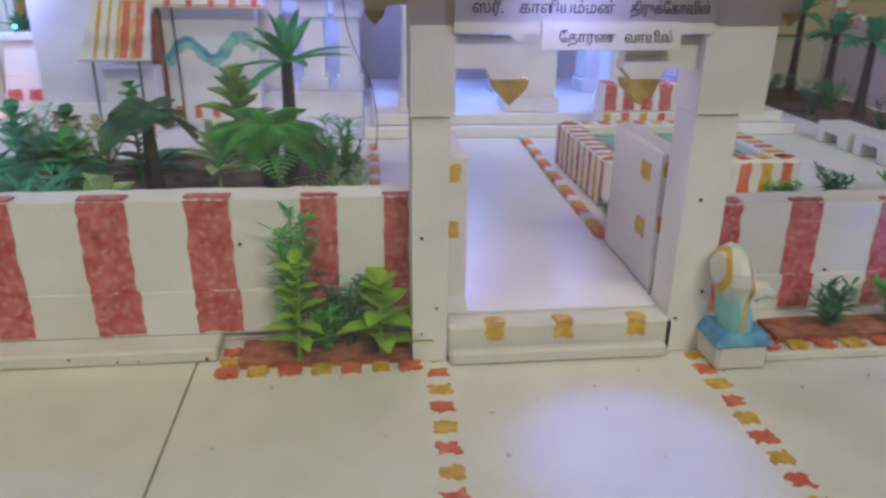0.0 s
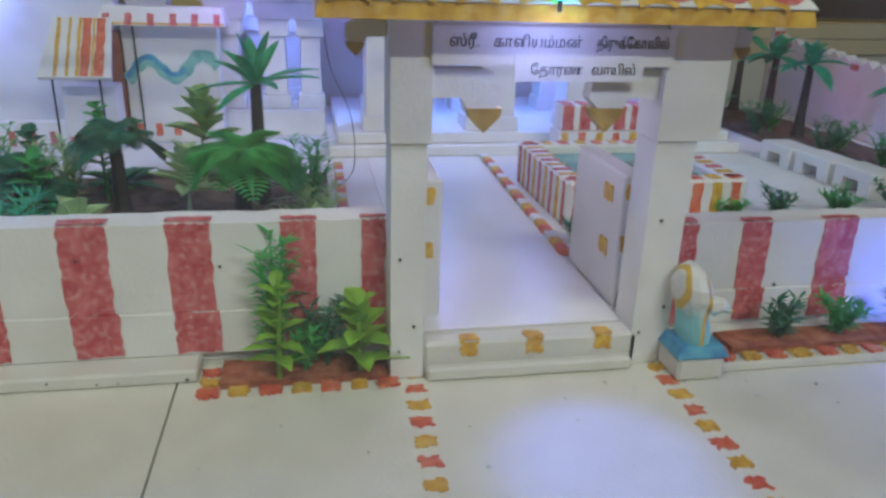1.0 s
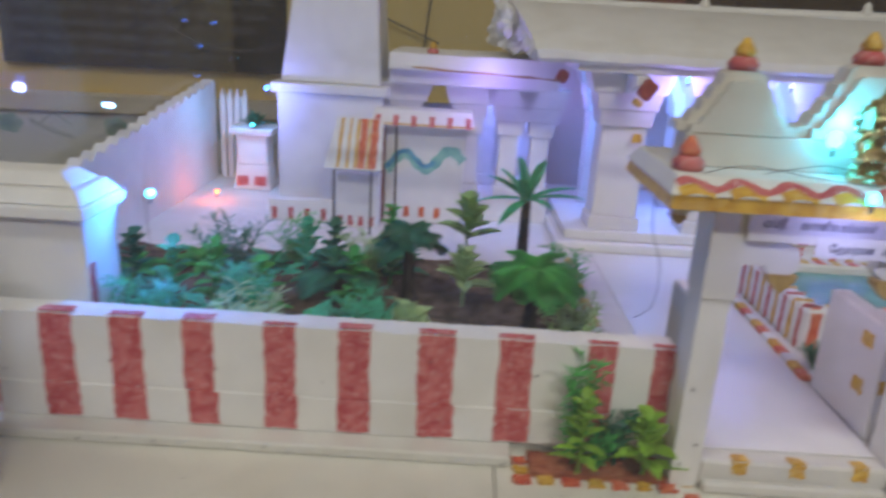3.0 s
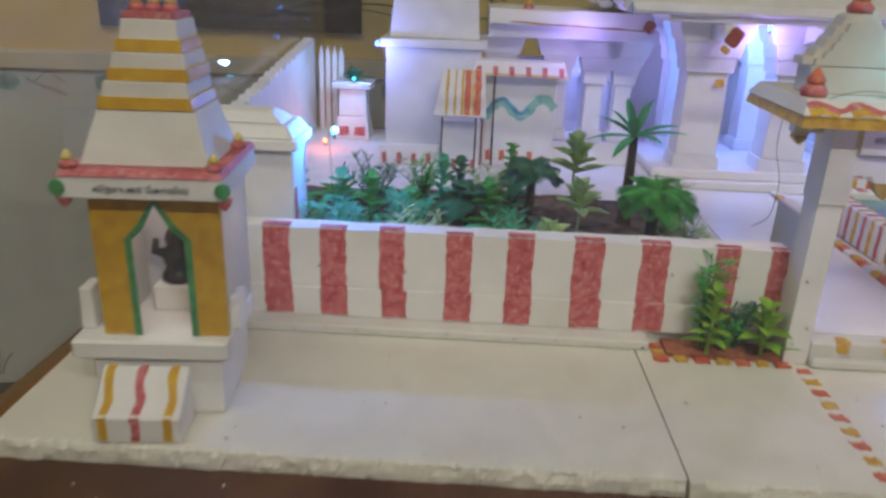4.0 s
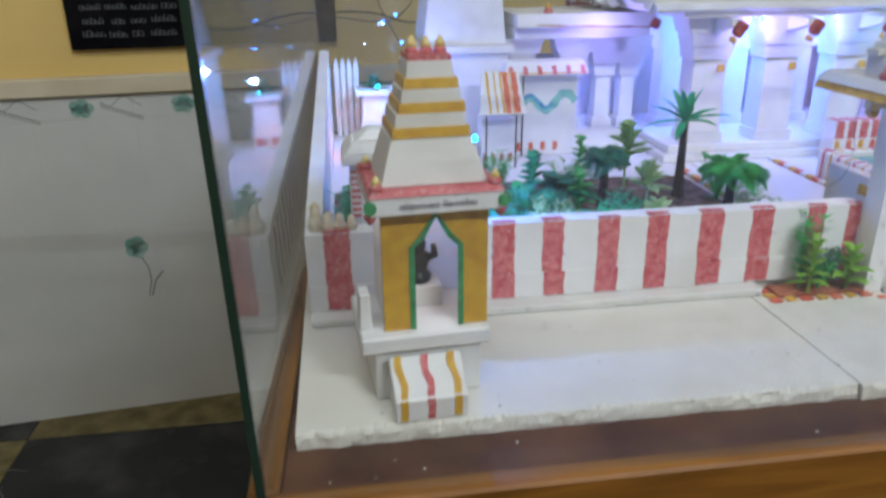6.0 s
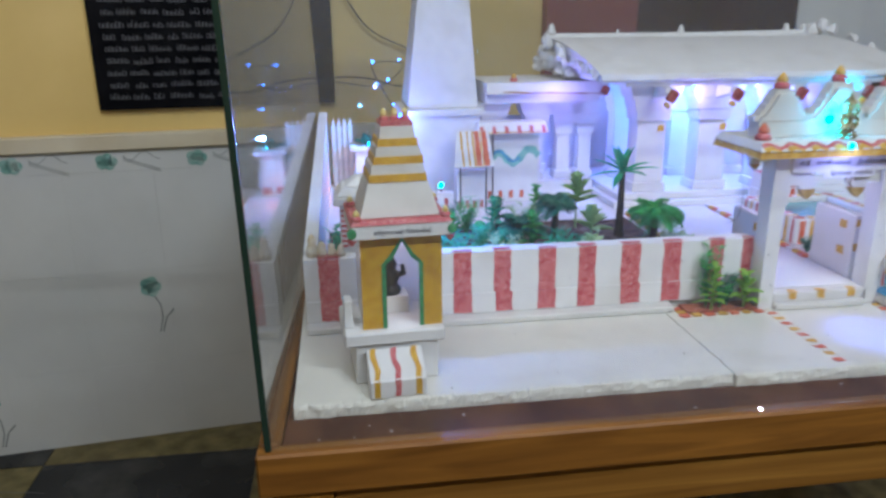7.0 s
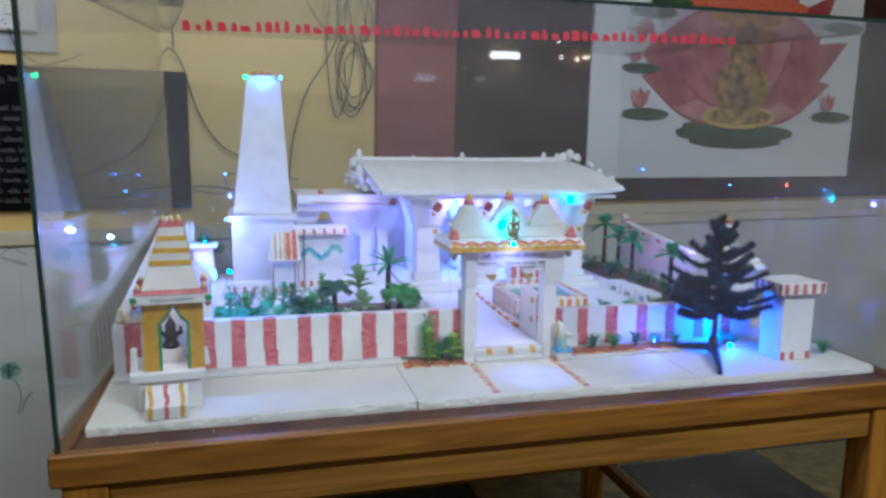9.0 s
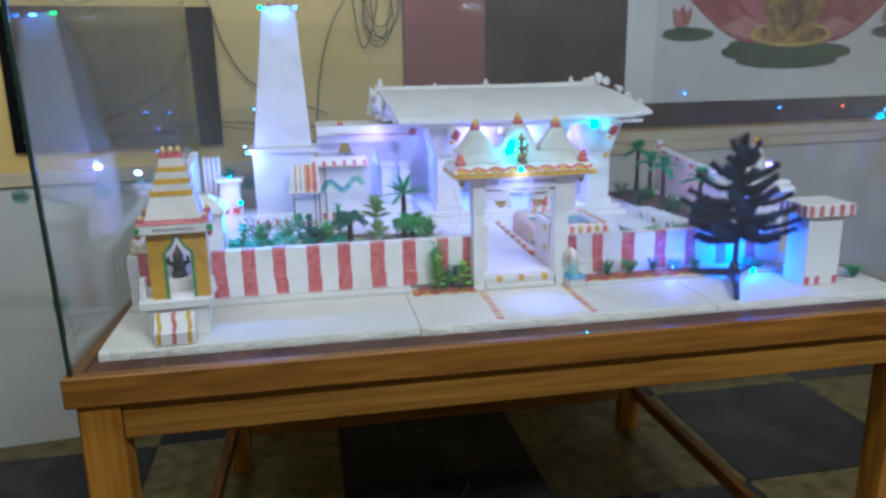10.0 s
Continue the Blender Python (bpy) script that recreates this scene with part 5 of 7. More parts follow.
def awning_booth():
    ob = thing("awning_booth", (-0.29, 0.92, F), "tiny booth with a striped yellow and orange awning", "model booth")
    bm = B()
    box(bm, -0.316, -0.254, 0.925, 0.968, F + 0.0005, 0.942)
    bd = part("body", bm, FOAM, ob, bevel=0.001)
    for k in range(4):
        bm = B()
        dab(bm, -0.313 + k * 0.015, -0.306 + k * 0.015, F + 0.004, F + 0.018, front(0.925), rng, 0.001)
        part("painted_dab", bm, RED, bd)
    bm = B()
    place = lambda u, v, d: (u, 0.884 + v * 0.050 - d * 0.8, 0.9575 + v * 0.064 + d * 0.6)
    extrude(bm, [(-0.327, 0), (-0.247, 0), (-0.251, 1), (-0.315, 1)], place, -0.005)
    aw = part("awning", bm, FOAM, ob, "cream foam awning with yellow and orange stripes")
    for u, w, m in ((-0.310, 0.004, YELLOW), (-0.297, 0.003, YELLOW), (-0.2865, 0.004, YELLOW), (-0.2815, 0.010, ORANGE_RED), (-0.2700, 0.003, YELLOW), (-0.2660, 0.010, ORANGE_RED)):
        bm = B()
        dab(bm, u, u + w, 0.02, 0.98, place, rng, 0.0009, 0.0006, 8)
        part("painted_stripe", bm, m, aw)
    for x in (-0.314, -0.262):
        bm = B()
        tube(bm, [(x, 0.893, F + 0.0005), (x, 0.893, 0.962)], 0.0014, 6)
        part("post", bm, CABLE, ob, "thin dark wire post")
    wall = thing("low_wall", (-0.365, 0.945, F), "low white foam wall with small red dabs at the tower foot", "model wall")
    bm = B()
    box(bm, -0.418, -0.320, 0.938, 0.952, F + 0.0005, F + 0.034)
    body = part("panel", bm, FOAM, wall, bevel=0.001)
    for k in range(4):
        bm = B()
        dab(bm, -0.412 + k * 0.024, -0.405 + k * 0.024, F + 0.004, F + 0.022, front(0.938), rng, 0.001)
        part("painted_dab", bm, RED, body)


awning_booth()


def planter():
    ob = thing("planter_stand", (-0.49, 1.15, F), "white foam planter pedestal with a dark green plant", "planter")
    bm = B()
    taper(bm, (-0.522, -0.458, 1.115, 1.175, F + 0.0005), (-0.517, -0.463, 1.12, 1.17, 0.905))
    taper(bm, (-0.516, -0.464, 1.121, 1.169, 0.9055), (-0.514, -0.466, 1.123, 1.167, 0.955))
    taper(bm, (-0.524, -0.456, 1.114, 1.176, 0.9555), (-0.527, -0.453, 1.111, 1.179, 0.967))
    part("pedestal", bm, FOAM, ob, bevel=0.001)
    for k in range(2):
        bm = B()
        dab(bm, -0.515 + k * 0.03, -0.496 + k * 0.03, F + 0.008, F + 0.024, front(1.1165), rng, 0.001, 0.003)
        part("painted_dab", bm, RED, ob)
    bm = B()
    for k in range(22):
        a, e = rng.uniform(0, 6.28), rng.uniform(0.3, 1.4)
        leaf_blade(bm, (-0.49, 1.145, 0.967), (math.cos(a) * math.cos(e), math.sin(a) * math.cos(e), math.sin(e)), rng.uniform(0.028, 0.042), 0.012, 0.25)
    part("plant", bm, LEAF_DARK, ob, "dark green plastic rosette plant", solid=0.0006)


planter()


def back_pickets():
    ob = thing("picket_fence", (-0.55, 1.20, F), "white foam picket fence at the back corner", "fence")
    for k in range(4):
        bm = B()
        x = -0.566 + k * 0.0128
        extrude(bm, [(x, F + 0.0005), (x + 0.0095, F + 0.0005), (x + 0.0095, 1.005), (x + 0.005, 1.022), (x, 1.005)], front(1.195), -0.010)
        part("picket", bm, FOAM, ob)
    bm = B()
    box(bm, -0.568, -0.515, 1.2055, 1.212, 0.90, 0.915)
    part("cross_bar", bm, FOAM, ob)


back_pickets()


# ---- tank, blocks and paths ----
def tank():
    ob = thing("striped_tank", (0.295, 0.66, F), "small foam water tank with red and yellow striped walls", "model tank")
    X0, X1, Y0, Y1, Z = 0.208, 0.388, 0.578, 0.752, 0.908
    t = 0.020
    for nm, a in (("tank_wall", (X0, X1, Y0, Y0 + t)), ("tank_wall", (X0, X1, Y1 - t, Y1)), ("tank_wall", (X0, X0 + t, Y0 + t + 0.0003, Y1 - t - 0.0003)), ("tank_wall", (X1 - t, X1, Y0 + t + 0.0003, Y1 - t - 0.0003))):
        bm = B()
        box(bm, *a, F + 0.0005, Z)
        part(nm, bm, FOAM, ob, bevel=0.003)
    bm = B()
    box(bm, X0 + t + 0.0005, X1 - t - 0.0005, Y0 + t + 0.0005, Y1 - t - 0.0005, F + 0.0005, Z - 0.010)
    part("water", bm, WATER, ob, "still green-blue tinted water")
    k = 0
    for i in range(9):
        u = X0 + 0.006 + i * 0.0195
        bm = B()
        dab(bm, u, u + 0.0098, F + 0.003, Z - 0.003, front(Y0), rng, 0.001, 0.001)
        dab(bm, u, u + 0.0098, Y0 + 0.003, Y0 + t - 0.002, flat(Z), rng, 0.001, 0.001)
        dab(bm, u, u + 0.0098, Y1 - t + 0.002, Y1 - 0.003, flat(Z), rng, 0.001, 0.001)
        part("painted_stripe", bm, (ORANGE_RED, YELLOW)[i % 2], ob)
    for i in range(9):
        v = Y0 + 0.008 + i * 0.0185
        bm = B()
        dab(bm, v, v + 0.0055, F + 0.003, Z - 0.002, facing_left(X0), rng, 0.0008, 0.001)
        dab(bm, X0 + 0.001, X0 + t - 0.001, v, v + 0.0055, flat(Z), rng, 0.0008, 0.001)
        dab(bm, X1 - t + 0.002, X1 - 0.002, v, v + 0.009, flat(Z), rng, 0.0008, 0.001)
        part("painted_stripe", bm, (RED, YELLOW)[i % 2], ob)


WATER = mat("tinted_water", (0.10, 0.34, 0.32), rough=0.08, dark=(0.07, 0.28, 0.28), light=(0.14, 0.40, 0.36), scale=30)
tank()


def striped_box():
    ob = thing("striped_altar", (0.335, 0.83, F), "small red and white striped altar box beside the tank", "model altar")
    bm = B()
    box(bm, 0.278, 0.392, 0.815, 0.850, F + 0.0005, 0.905)
    body = part("body", bm, FOAM, ob, bevel=0.001)
    bm = B()
    box(bm, 0.280, 0.390, 0.817, 0.848, 0.9055, 0.937)
    up = part("upper_box", bm, FOAM, ob, bevel=0.001)
    for k in range(5):
        bm = B()
        x = 0.2815 + k * 0.0222
        dab(bm, x, x + 0.0145, 0.907, 0.9365, front(0.817), rng, 0.001, 0.0008)
        dab(bm, x, x + 0.0145, 0.8175, 0.847, flat(0.937), rng, 0.001, 0.0008)
        part("painted_stripe", bm, RED, up)
        bm = B()
        dab(bm, x, x + 0.009, 0.889, 0.904, front(0.815), rng, 0.001, 0.0008)
        part("painted_dab", bm, (YELLOW, ORANGE_RED)[k % 2], body)


striped_box()


def blocks():
    for x0, x1, y0, y1, h in ((0.572, 0.612, 0.780, 0.842, 0.026), (0.574, 0.613, 0.710, 0.772, 0.028), (0.576, 0.614, 0.642, 0.702, 0.030)):
        ob = thing("foam_block", ((x0 + x1) / 2, (y0 + y1) / 2, F), "plain white foam bench block beside the garden", "foam block", "bench blocks")
        bm = B()
        extrude(bm, [(y0, F + 0.0005), (y0 + 0.018, F + 0.0005), (y0 + 0.018, F + h * 0.62), (y1 - 0.016, F + h * 0.62), (y1 - 0.016, F + 0.0005), (y1, F + 0.0005), (y1, F + h), (y0, F + h)], lambda u, v, d: (x0 + d, u, v), x1 - x0)
        part("block", bm, FOAM, ob, bevel=0.001)


blocks()


def kerb(name, p, q, n, w, label):
    ob = thing(name, ((p[0] + q[0]) / 2, (p[1] + q[1]) / 2, F), label, "kerb", "painted kerbs")
    a, b = Vector((*p, F)), Vector((*q, F))
    for k in range(n):
        c = a.lerp(b, (k + 0.5) / n)
        ln = (b - a).length / n
        bm = B()
        box(bm, c.x - w / 2, c.x + w / 2, c.y - ln * 0.48, c.y + ln * 0.48, F + 0.0005, F + 0.007)
        part("kerb_block", bm, (ORANGE_RED, YELLOW, FOAM)[k % 3], ob, bevel=0.001)


kerb("path_kerb", (0.186, 0.512), (0.196, 0.862), 21, 0.010, "low kerb of red, yellow and white painted foam blocks")
kerb("path_kerb", (0.006, 0.500), (0.010, 0.825), 20, 0.010, "low kerb of red, yellow and white painted foam blocks")


def soil(name, x0, x1, y0, y1, label):
    bm = B()
    nx, ny = int((x1 - x0) / 0.012) + 2, int((y1 - y0) / 0.012) + 2
    grid = [[bm.verts.new((x0 + (x1 - x0) * i / nx + (rng.uniform(-0.003, 0.003) if 0 < i < nx else 0), y0 + (y1 - y0) * j / ny,
             F + 0.001 + (0.004 + 0.005 * noise.noise((i * 0.31, j * 0.37, x0)) + rng.uniform(-0.001, 0.0015) if 0 < i < nx and 0 < j < ny else 0))) for j in range(ny + 1)] for i in range(nx + 1)]
    for i in range(nx):
        for j in range(ny):
            bm.faces.new((grid[i][j], grid[i + 1][j], grid[i + 1][j + 1], grid[i][j + 1]))
    r = [v for row in (grid[0], [c[-1] for c in grid], grid[-1][::-1], [c[0] for c in grid][::-1]) for v in row[:-1]]
    low = [bm.verts.new((v.co.x, v.co.y, F + 0.0004)) for v in r]
    for i in range(len(r)):
        j = (i + 1) % len(r)
        bm.faces.new((r[i], low[i], low[j], r[j]))
    tagged(part(name, bm, SOIL), label, "soil", kind="stuff")


soil("garden_soil", -0.575, -0.004, 0.432, 0.790, "brown soil of the model garden with pale crumbs")
soil("garden_soil", 0.635, 0.782, 0.58, 1.21, "brown soil strip under the model palms")


def guard_tower():
    ob = thing("guard_box", (0.672, 0.285, G), "square white foam guard box with a red-dashed cap", "model tower")
    bm = B()
    box(bm, 0.643, 0.716, 0.256, 0.318, G + 0.0005, 0.9735)
    body = part("body", bm, FOAM, ob, bevel=0.0015)
    bm = B()
    box(bm, 0.627, 0.729, 0.243, 0.330, 0.974, 0.9975)
    cap = part("cap", bm, FOAM, ob, bevel=0.0015)
    for k in range(5):
        bm = B()
        x = 0.631 + k * 0.021
        dab(bm, x, x + 0.009, 0.9755, 0.9965, front(0.243), rng, 0.0008)
        part("painted_dab", bm, RED, cap)
        bm = B()
        y = 0.247 + k * 0.017
        dab(bm, y, y + 0.007, 0.9755, 0.9965, facing_left(0.627), rng, 0.0008)
        part("painted_dab", bm, RED, cap)
    for x in (0.645, 0.667, 0.704):
        bm = B()
        dab(bm, x, x + 0.010, G + 0.002, G + 0.018, front(0.256), rng, 0.001)
        part("painted_dab", bm, RED, body)


guard_tower()


def right_shrine():
    cx, cy = 0.682, 0.500
    ob = thing("small_shrine", (cx, cy, F), "small white foam shrine with a yellow-tipped spire behind the fir tree", "model shrine")
    bm = B()
    box(bm, cx - 0.050, cx + 0.050, cy - 0.045, cy + 0.045, F + 0.0005, 0.985)
    body = part("body", bm, FOAM, ob, bevel=0.001)
    for k in range(5):
        bm = B()
        dab(bm, cx - 0.045 + k * 0.019, cx - 0.036 + k * 0.019, F + 0.004, F + 0.030, front(cy - 0.045), rng, 0.001)
        part("painted_dab", bm, RED, body)
    for w, z0, z1 in ((0.064, 0.9855, 0.998), (0.056, 0.9983, 1.010)):
        bm = B()
        taper(bm, (cx - w, cx + w, cy - w, cy + w, z0), (cx - w * 0.94, cx + w * 0.94, cy - w * 0.94, cy + w * 0.94, z1))
        part("eave", bm, FOAM, ob, bevel=0.003)
    bm = B()
    lathe(bm, (cx, cy, 1.0103), [(0.040, 0), (0.034, 0.012), (0.026, 0.034), (0.017, 0.058), (0.009, 0.072)], 4)
    part("spire", bm, FOAM_OLD, ob, "cream pointed foam spire")
    finial(ob, cx, cy, 1.0826, 0.9)


right_shrine()


def corner_house():
    ob = thing("corner_house", (-0.49, 0.47, F), "low white foam house with a layered flat roof behind the shrine", "model house")
    bm = B()
    box(bm, -0.552, -0.437, 0.4425, 0.500, F + 0.0008, 0.9985)
    body = part("body", bm, FOAM, ob, bevel=0.0015)
    for x0, x1, y0, y1, z0, xa, xb, ya, yb, z1, r in ((-0.560, -0.431, 0.434, 0.508, 0.999, -0.558, -0.432, 0.435, 0.507, 1.009, 0.0012), (-0.557, -0.434, 0.437, 0.506, 1.0093, -0.548, -0.442, 0.446, 0.500, 1.0205, 0.0015), (-0.545, -0.446, 0.450, 0.498, 1.0208, -0.530, -0.462, 0.462, 0.490, 1.031, 0.002)):
        bm = B()
        taper(bm, (x0, x1, y0, y1, z0), (xa, xb, ya, yb, z1))
        part("roof_sheet", bm, FOAM, ob, bevel=r)
    for z in range(8):
        bm = B()
        dab(bm, -0.5505, -0.5415, 0.940 + z * 0.007, 0.9435 + z * 0.007, front(0.4425), rng, 0.0005)
        part("painted_dash", bm, RED, body, "red painted dash")
    bm = B()
    dab(bm, 0.447, 0.456, 0.925, 0.960, facing_right(-0.437), rng, 0.001)
    part("painted_dab", bm, RED, body)
    for k in range(5):
        bm = B()
        x, y = -0.535 + k * 0.022, 0.4485 + 0.004 * (k % 2)
        tube(bm, [(x, y, 1.010), (x, y - 0.001, 1.0165)], 0.0014, 6)
        part("pin", bm, BROWN, ob, "brown pin head")


corner_house()


# ---- plants ----
def palm(name, x, y, z, h, fronds, length, width, material, label, droop=0.55, lean=(0, 0), seed=1, feather=False, upright=0.0):
    r = random.Random(seed)
    ob = thing(name, (x, y, z), label, "model palm", "model palms")
    bm = B()
    pts = [(x + lean[0] * k * k, y + lean[1] * k * k, z + h * k) for k in (0, 0.12, 0.35, 0.6, 0.85, 1)]
    tube(bm, pts, [0.0115, 0.0085, 0.0068, 0.0060, 0.0054, 0.005], 8)
    part("trunk", bm, TRUNK, ob, "black ringed plastic trunk")
    top = Vector(pts[-1])
    for k in range(fronds):
        a = 6.283 * k / fronds + r.uniform(-0.2, 0.2)
        e = (r.uniform(0.15, 0.75) if feather else r.uniform(-0.55, 0.35)) if k % 2 else r.uniform(0.5, 1.2)
        e += upright
        d = Vector((math.cos(a) * math.cos(e), math.sin(a) * math.cos(e), math.sin(e)))
        bm = B()
        ln = length * r.uniform(0.85, 1.12)
        if feather:
            side = d.cross(Vector((0, 0, 1))).normalized()
            for q in range(26):
                s = (q + 1) / 26
                p = top + d * ln * s - Vector((0, 0, droop * ln * s * s))
                w = width * math.sin(math.pi * min(0.98, 0.15 + 0.8 * s))
                for sg in (-1, 1):
                    leaf_blade(bm, p, side * sg + d * 0.55, w, width * 0.15, 0.35, 0.1, 2)
            leaf_blade(bm, top, d, ln, width * 0.35, droop, 0.1, 6)
        else:
            leaf_blade(bm, top, d, ln, width, droop, 0.18, 6)
        part("frond", bm, material, ob, solid=0.0005)
    return ob


def bush(name, x, y, z, h, n, ln, w, material, label, seed, spread=0.5, droop=0.3, stem=True, cup=0.2, low=0.12):
    """A plastic aquarium plant: leaves in whorls up one or more stems."""
    r = random.Random(seed)
    ob = thing(name, (x, y, z), label, "model plant", "model plants")
    bm = B()
    if stem:
        tube(bm, [(x, y, z), (x + r.uniform(-0.004, 0.004), y, z + h * 0.5), (x + r.uniform(-0.006, 0.006), y, z + h * 0.92)], [0.0018, 0.0014, 0.0008], 6)
        part("stem", bm, material, ob)
        bm = B()
    for k in range(n):
        s = (k + 0.5) / n
        a = k * 2.4 + r.uniform(-0.3, 0.3)
        e = 0.15 + spread * s + r.uniform(-0.2, 0.2)
        base_p = (x, y, z + h * (low + (0.92 - low) * s)) if stem else (x + r.uniform(-0.004, 0.004), y + r.uniform(-0.004, 0.004), z)
        l2 = ln * (1.15 - 0.6 * s if stem else r.uniform(0.7, 1.1))
        leaf_blade(bm, base_p, (math.cos(a) * math.cos(e), math.sin(a) * math.cos(e), math.sin(e)), l2, w * r.uniform(0.8, 1.1), droop, cup, 3)
    part("leaves", bm, material, ob, solid=0.0005)
    return ob


def needle_bush(name, x, y, z, h, stems, material, label, seed, ln=0.014, spread=0.5):
    """A feathery plastic plant: fine needles along several arching stems."""
    r = random.Random(seed)
    ob = thing(name, (x, y, z), label, "model plant", "model plants")
    bm, bs = B(), B()
    for s in range(stems):
        a = 6.283 * s / stems + r.uniform(-0.4, 0.4)
        sp = spread * r.uniform(0.3, 1.0) * h
        hh = h * r.uniform(0.65, 1.0)
        pts = [(x + math.cos(a) * sp * k ** 1.4, y + math.sin(a) * sp * k ** 1.4, z + hh * k * (1.15 - 0.15 * k)) for k in (0, 0.25, 0.5, 0.75, 1)]
        tube(bs, pts, [0.0011, 0.001, 0.0008, 0.0006, 0.0004], 5)
        for q in range(int(16 + hh * 420)):
            k = r.uniform(0.15, 1.0)
            i = min(3, int(k * 4))
            p = Vector(pts[i]).lerp(Vector(pts[i + 1]), k * 4 - i)
            b = r.uniform(0, 6.283)
            leaf_blade(bm, p, (math.cos(b), math.sin(b), r.uniform(0.1, 0.9)), ln * r.uniform(0.6, 1.1), 0.0026, 0.15, 0, 2)
    part("stem", bs, material, ob)
    part("needles", bm, material, ob)
    return ob


def plants():
    # gate bed
    needle_bush("fern_plant", -0.046, 0.390, G + 0.004, 0.092, 5, LEAF, "feathery green plastic plant against the striped wall", 3, 0.017, 0.16)
    bush("sprig_plant", -0.044, 0.377, G + 0.004, 0.070, 20, 0.023, 0.009, LEAF_LIME, "light green plastic sprig with rounded leaves", 5, 0.7, 0.2)
    needle_bush("fern_plant", -0.014, 0.390, G + 0.004, 0.055, 5, LEAF_DARK, "dark feathery plastic plant in the gate bed", 7, 0.014, 0.55)
    bush("broadleaf_plant", 0.006, 0.380, G + 0.004, 0.052, 15, 0.030, 0.016, LEAF_LIME, "lime green plastic plant with broad leaves", 9, 0.75, 0.2)
    needle_bush("fern_plant", -0.028, 0.384, G + 0.004, 0.035, 5, LEAF, "small feathery green plastic plant", 11, 0.012, 0.6)
    for i, x in enumerate((0.298, 0.345, 0.395, 0.44, 0.485)):
        needle_bush("grass_tuft", x, 0.378, G + 0.011, 0.030 if i < 3 else 0.022, 8, (LEAF_DARK, LEAF, LEAF_DARK)[i % 3], "tuft of green plastic grass along the wall", 20 + i, 0.013, 0.6)
    for i, (x, y) in enumerate(((0.372, 0.579), (0.435, 0.594), (0.499, 0.591), (0.574, 0.600))):
        needle_bush("grass_tuft", x, y, F, 0.032, 12, (LEAF, LEAF_DARK)[i % 2], "tuft of green plastic grass behind the wall", 30 + i, 0.013, 0.8)
    needle_bush("grass_tuft", 0.206, 0.54, F, 0.028, 8, LEAF_DARK, "tuft of dark plastic grass beside the path", 36, 0.013, 0.6)
    needle_bush("grass_tuft", 0.775, 0.285, G, 0.026, 9, LEAF, "tuft of green plastic grass beside the guard box", 37, 0.014, 0.9)
    for i, x in enumerate((0.60, 0.625)):
        needle_bush("grass_tuft", x, 0.375, G, 0.026, 8, LEAF_TEAL, "tuft of green plastic grass by the wall foot", 38 + i, 0.013, 0.7)
    # left garden
    z = F + 0.003
    palm("palm_tree", -0.069, 0.668, z, 0.116, 14, 0.062, 0.012, LEAF_TEAL, "plastic palm with stiff teal fronds and black trunk", 0.2, (0.0, 0.0), 2, upright=0.2)
    palm("palm_tree", -0.073, 0.520, z, 0.088, 9, 0.046, 0.032, LEAF, "plastic palm with drooping feathered green fronds", 1.05, (0.002, 0), 4, feather=True)
    palm("palm_tree", -0.192, 0.648, z, 0.074, 8, 0.042, 0.026, LEAF_DARK, "small dark plastic palm with feathered fronds", 0.8, (0, 0), 6, feather=True)
    palm("palm_tree", -0.265, 0.62, z, 0.040, 10, 0.055, 0.022, LEAF_DARK, "low dark plastic palm in the garden", 0.5, (0, 0), 8, feather=True)
    bush("leafy_plant", -0.128, 0.730, z, 0.100, 20, 0.038, 0.019, LEAF_OLIVE, "tall pale olive plastic plant with upright cupped leaves", 41, 0.9, 0.02, True, 0.3, 0.5)
    bush("leafy_plant", -0.132, 0.636, z, 0.062, 18, 0.034, 0.019, LEAF_PALE, "pale green plastic plant with upright cupped leaves", 42, 0.9, 0.02, True, 0.3, 0.4)
    bush("rosette_plant", -0.183, 0.487, z, 0.050, 11, 0.046, 0.026, LEAF_PALE, "pale green plastic rosette near the wall", 43, 1.05, 0.05, True, 0.4)
    bush("leafy_plant", -0.215, 0.690, z, 0.104, 24, 0.022, 0.012, LEAF, "slim green plastic plant with whorled leaves", 44, 0.5, 0.1)
    needle_bush("fern_plant", -0.022, 0.640, z, 0.080, 9, LEAF, "feathery green plastic plant beside the path", 45, 0.020, 0.4)
    needle_bush("fern_plant", -0.035, 0.510, z, 0.052, 10, LEAF_OLIVE, "low olive feathery plastic plant", 46, 0.014, 0.8)
    needle_bush("fern_plant", -0.018, 0.570, z, 0.048, 10, LEAF_OLIVE, "low olive feathery plastic plant", 47, 0.014, 0.7)
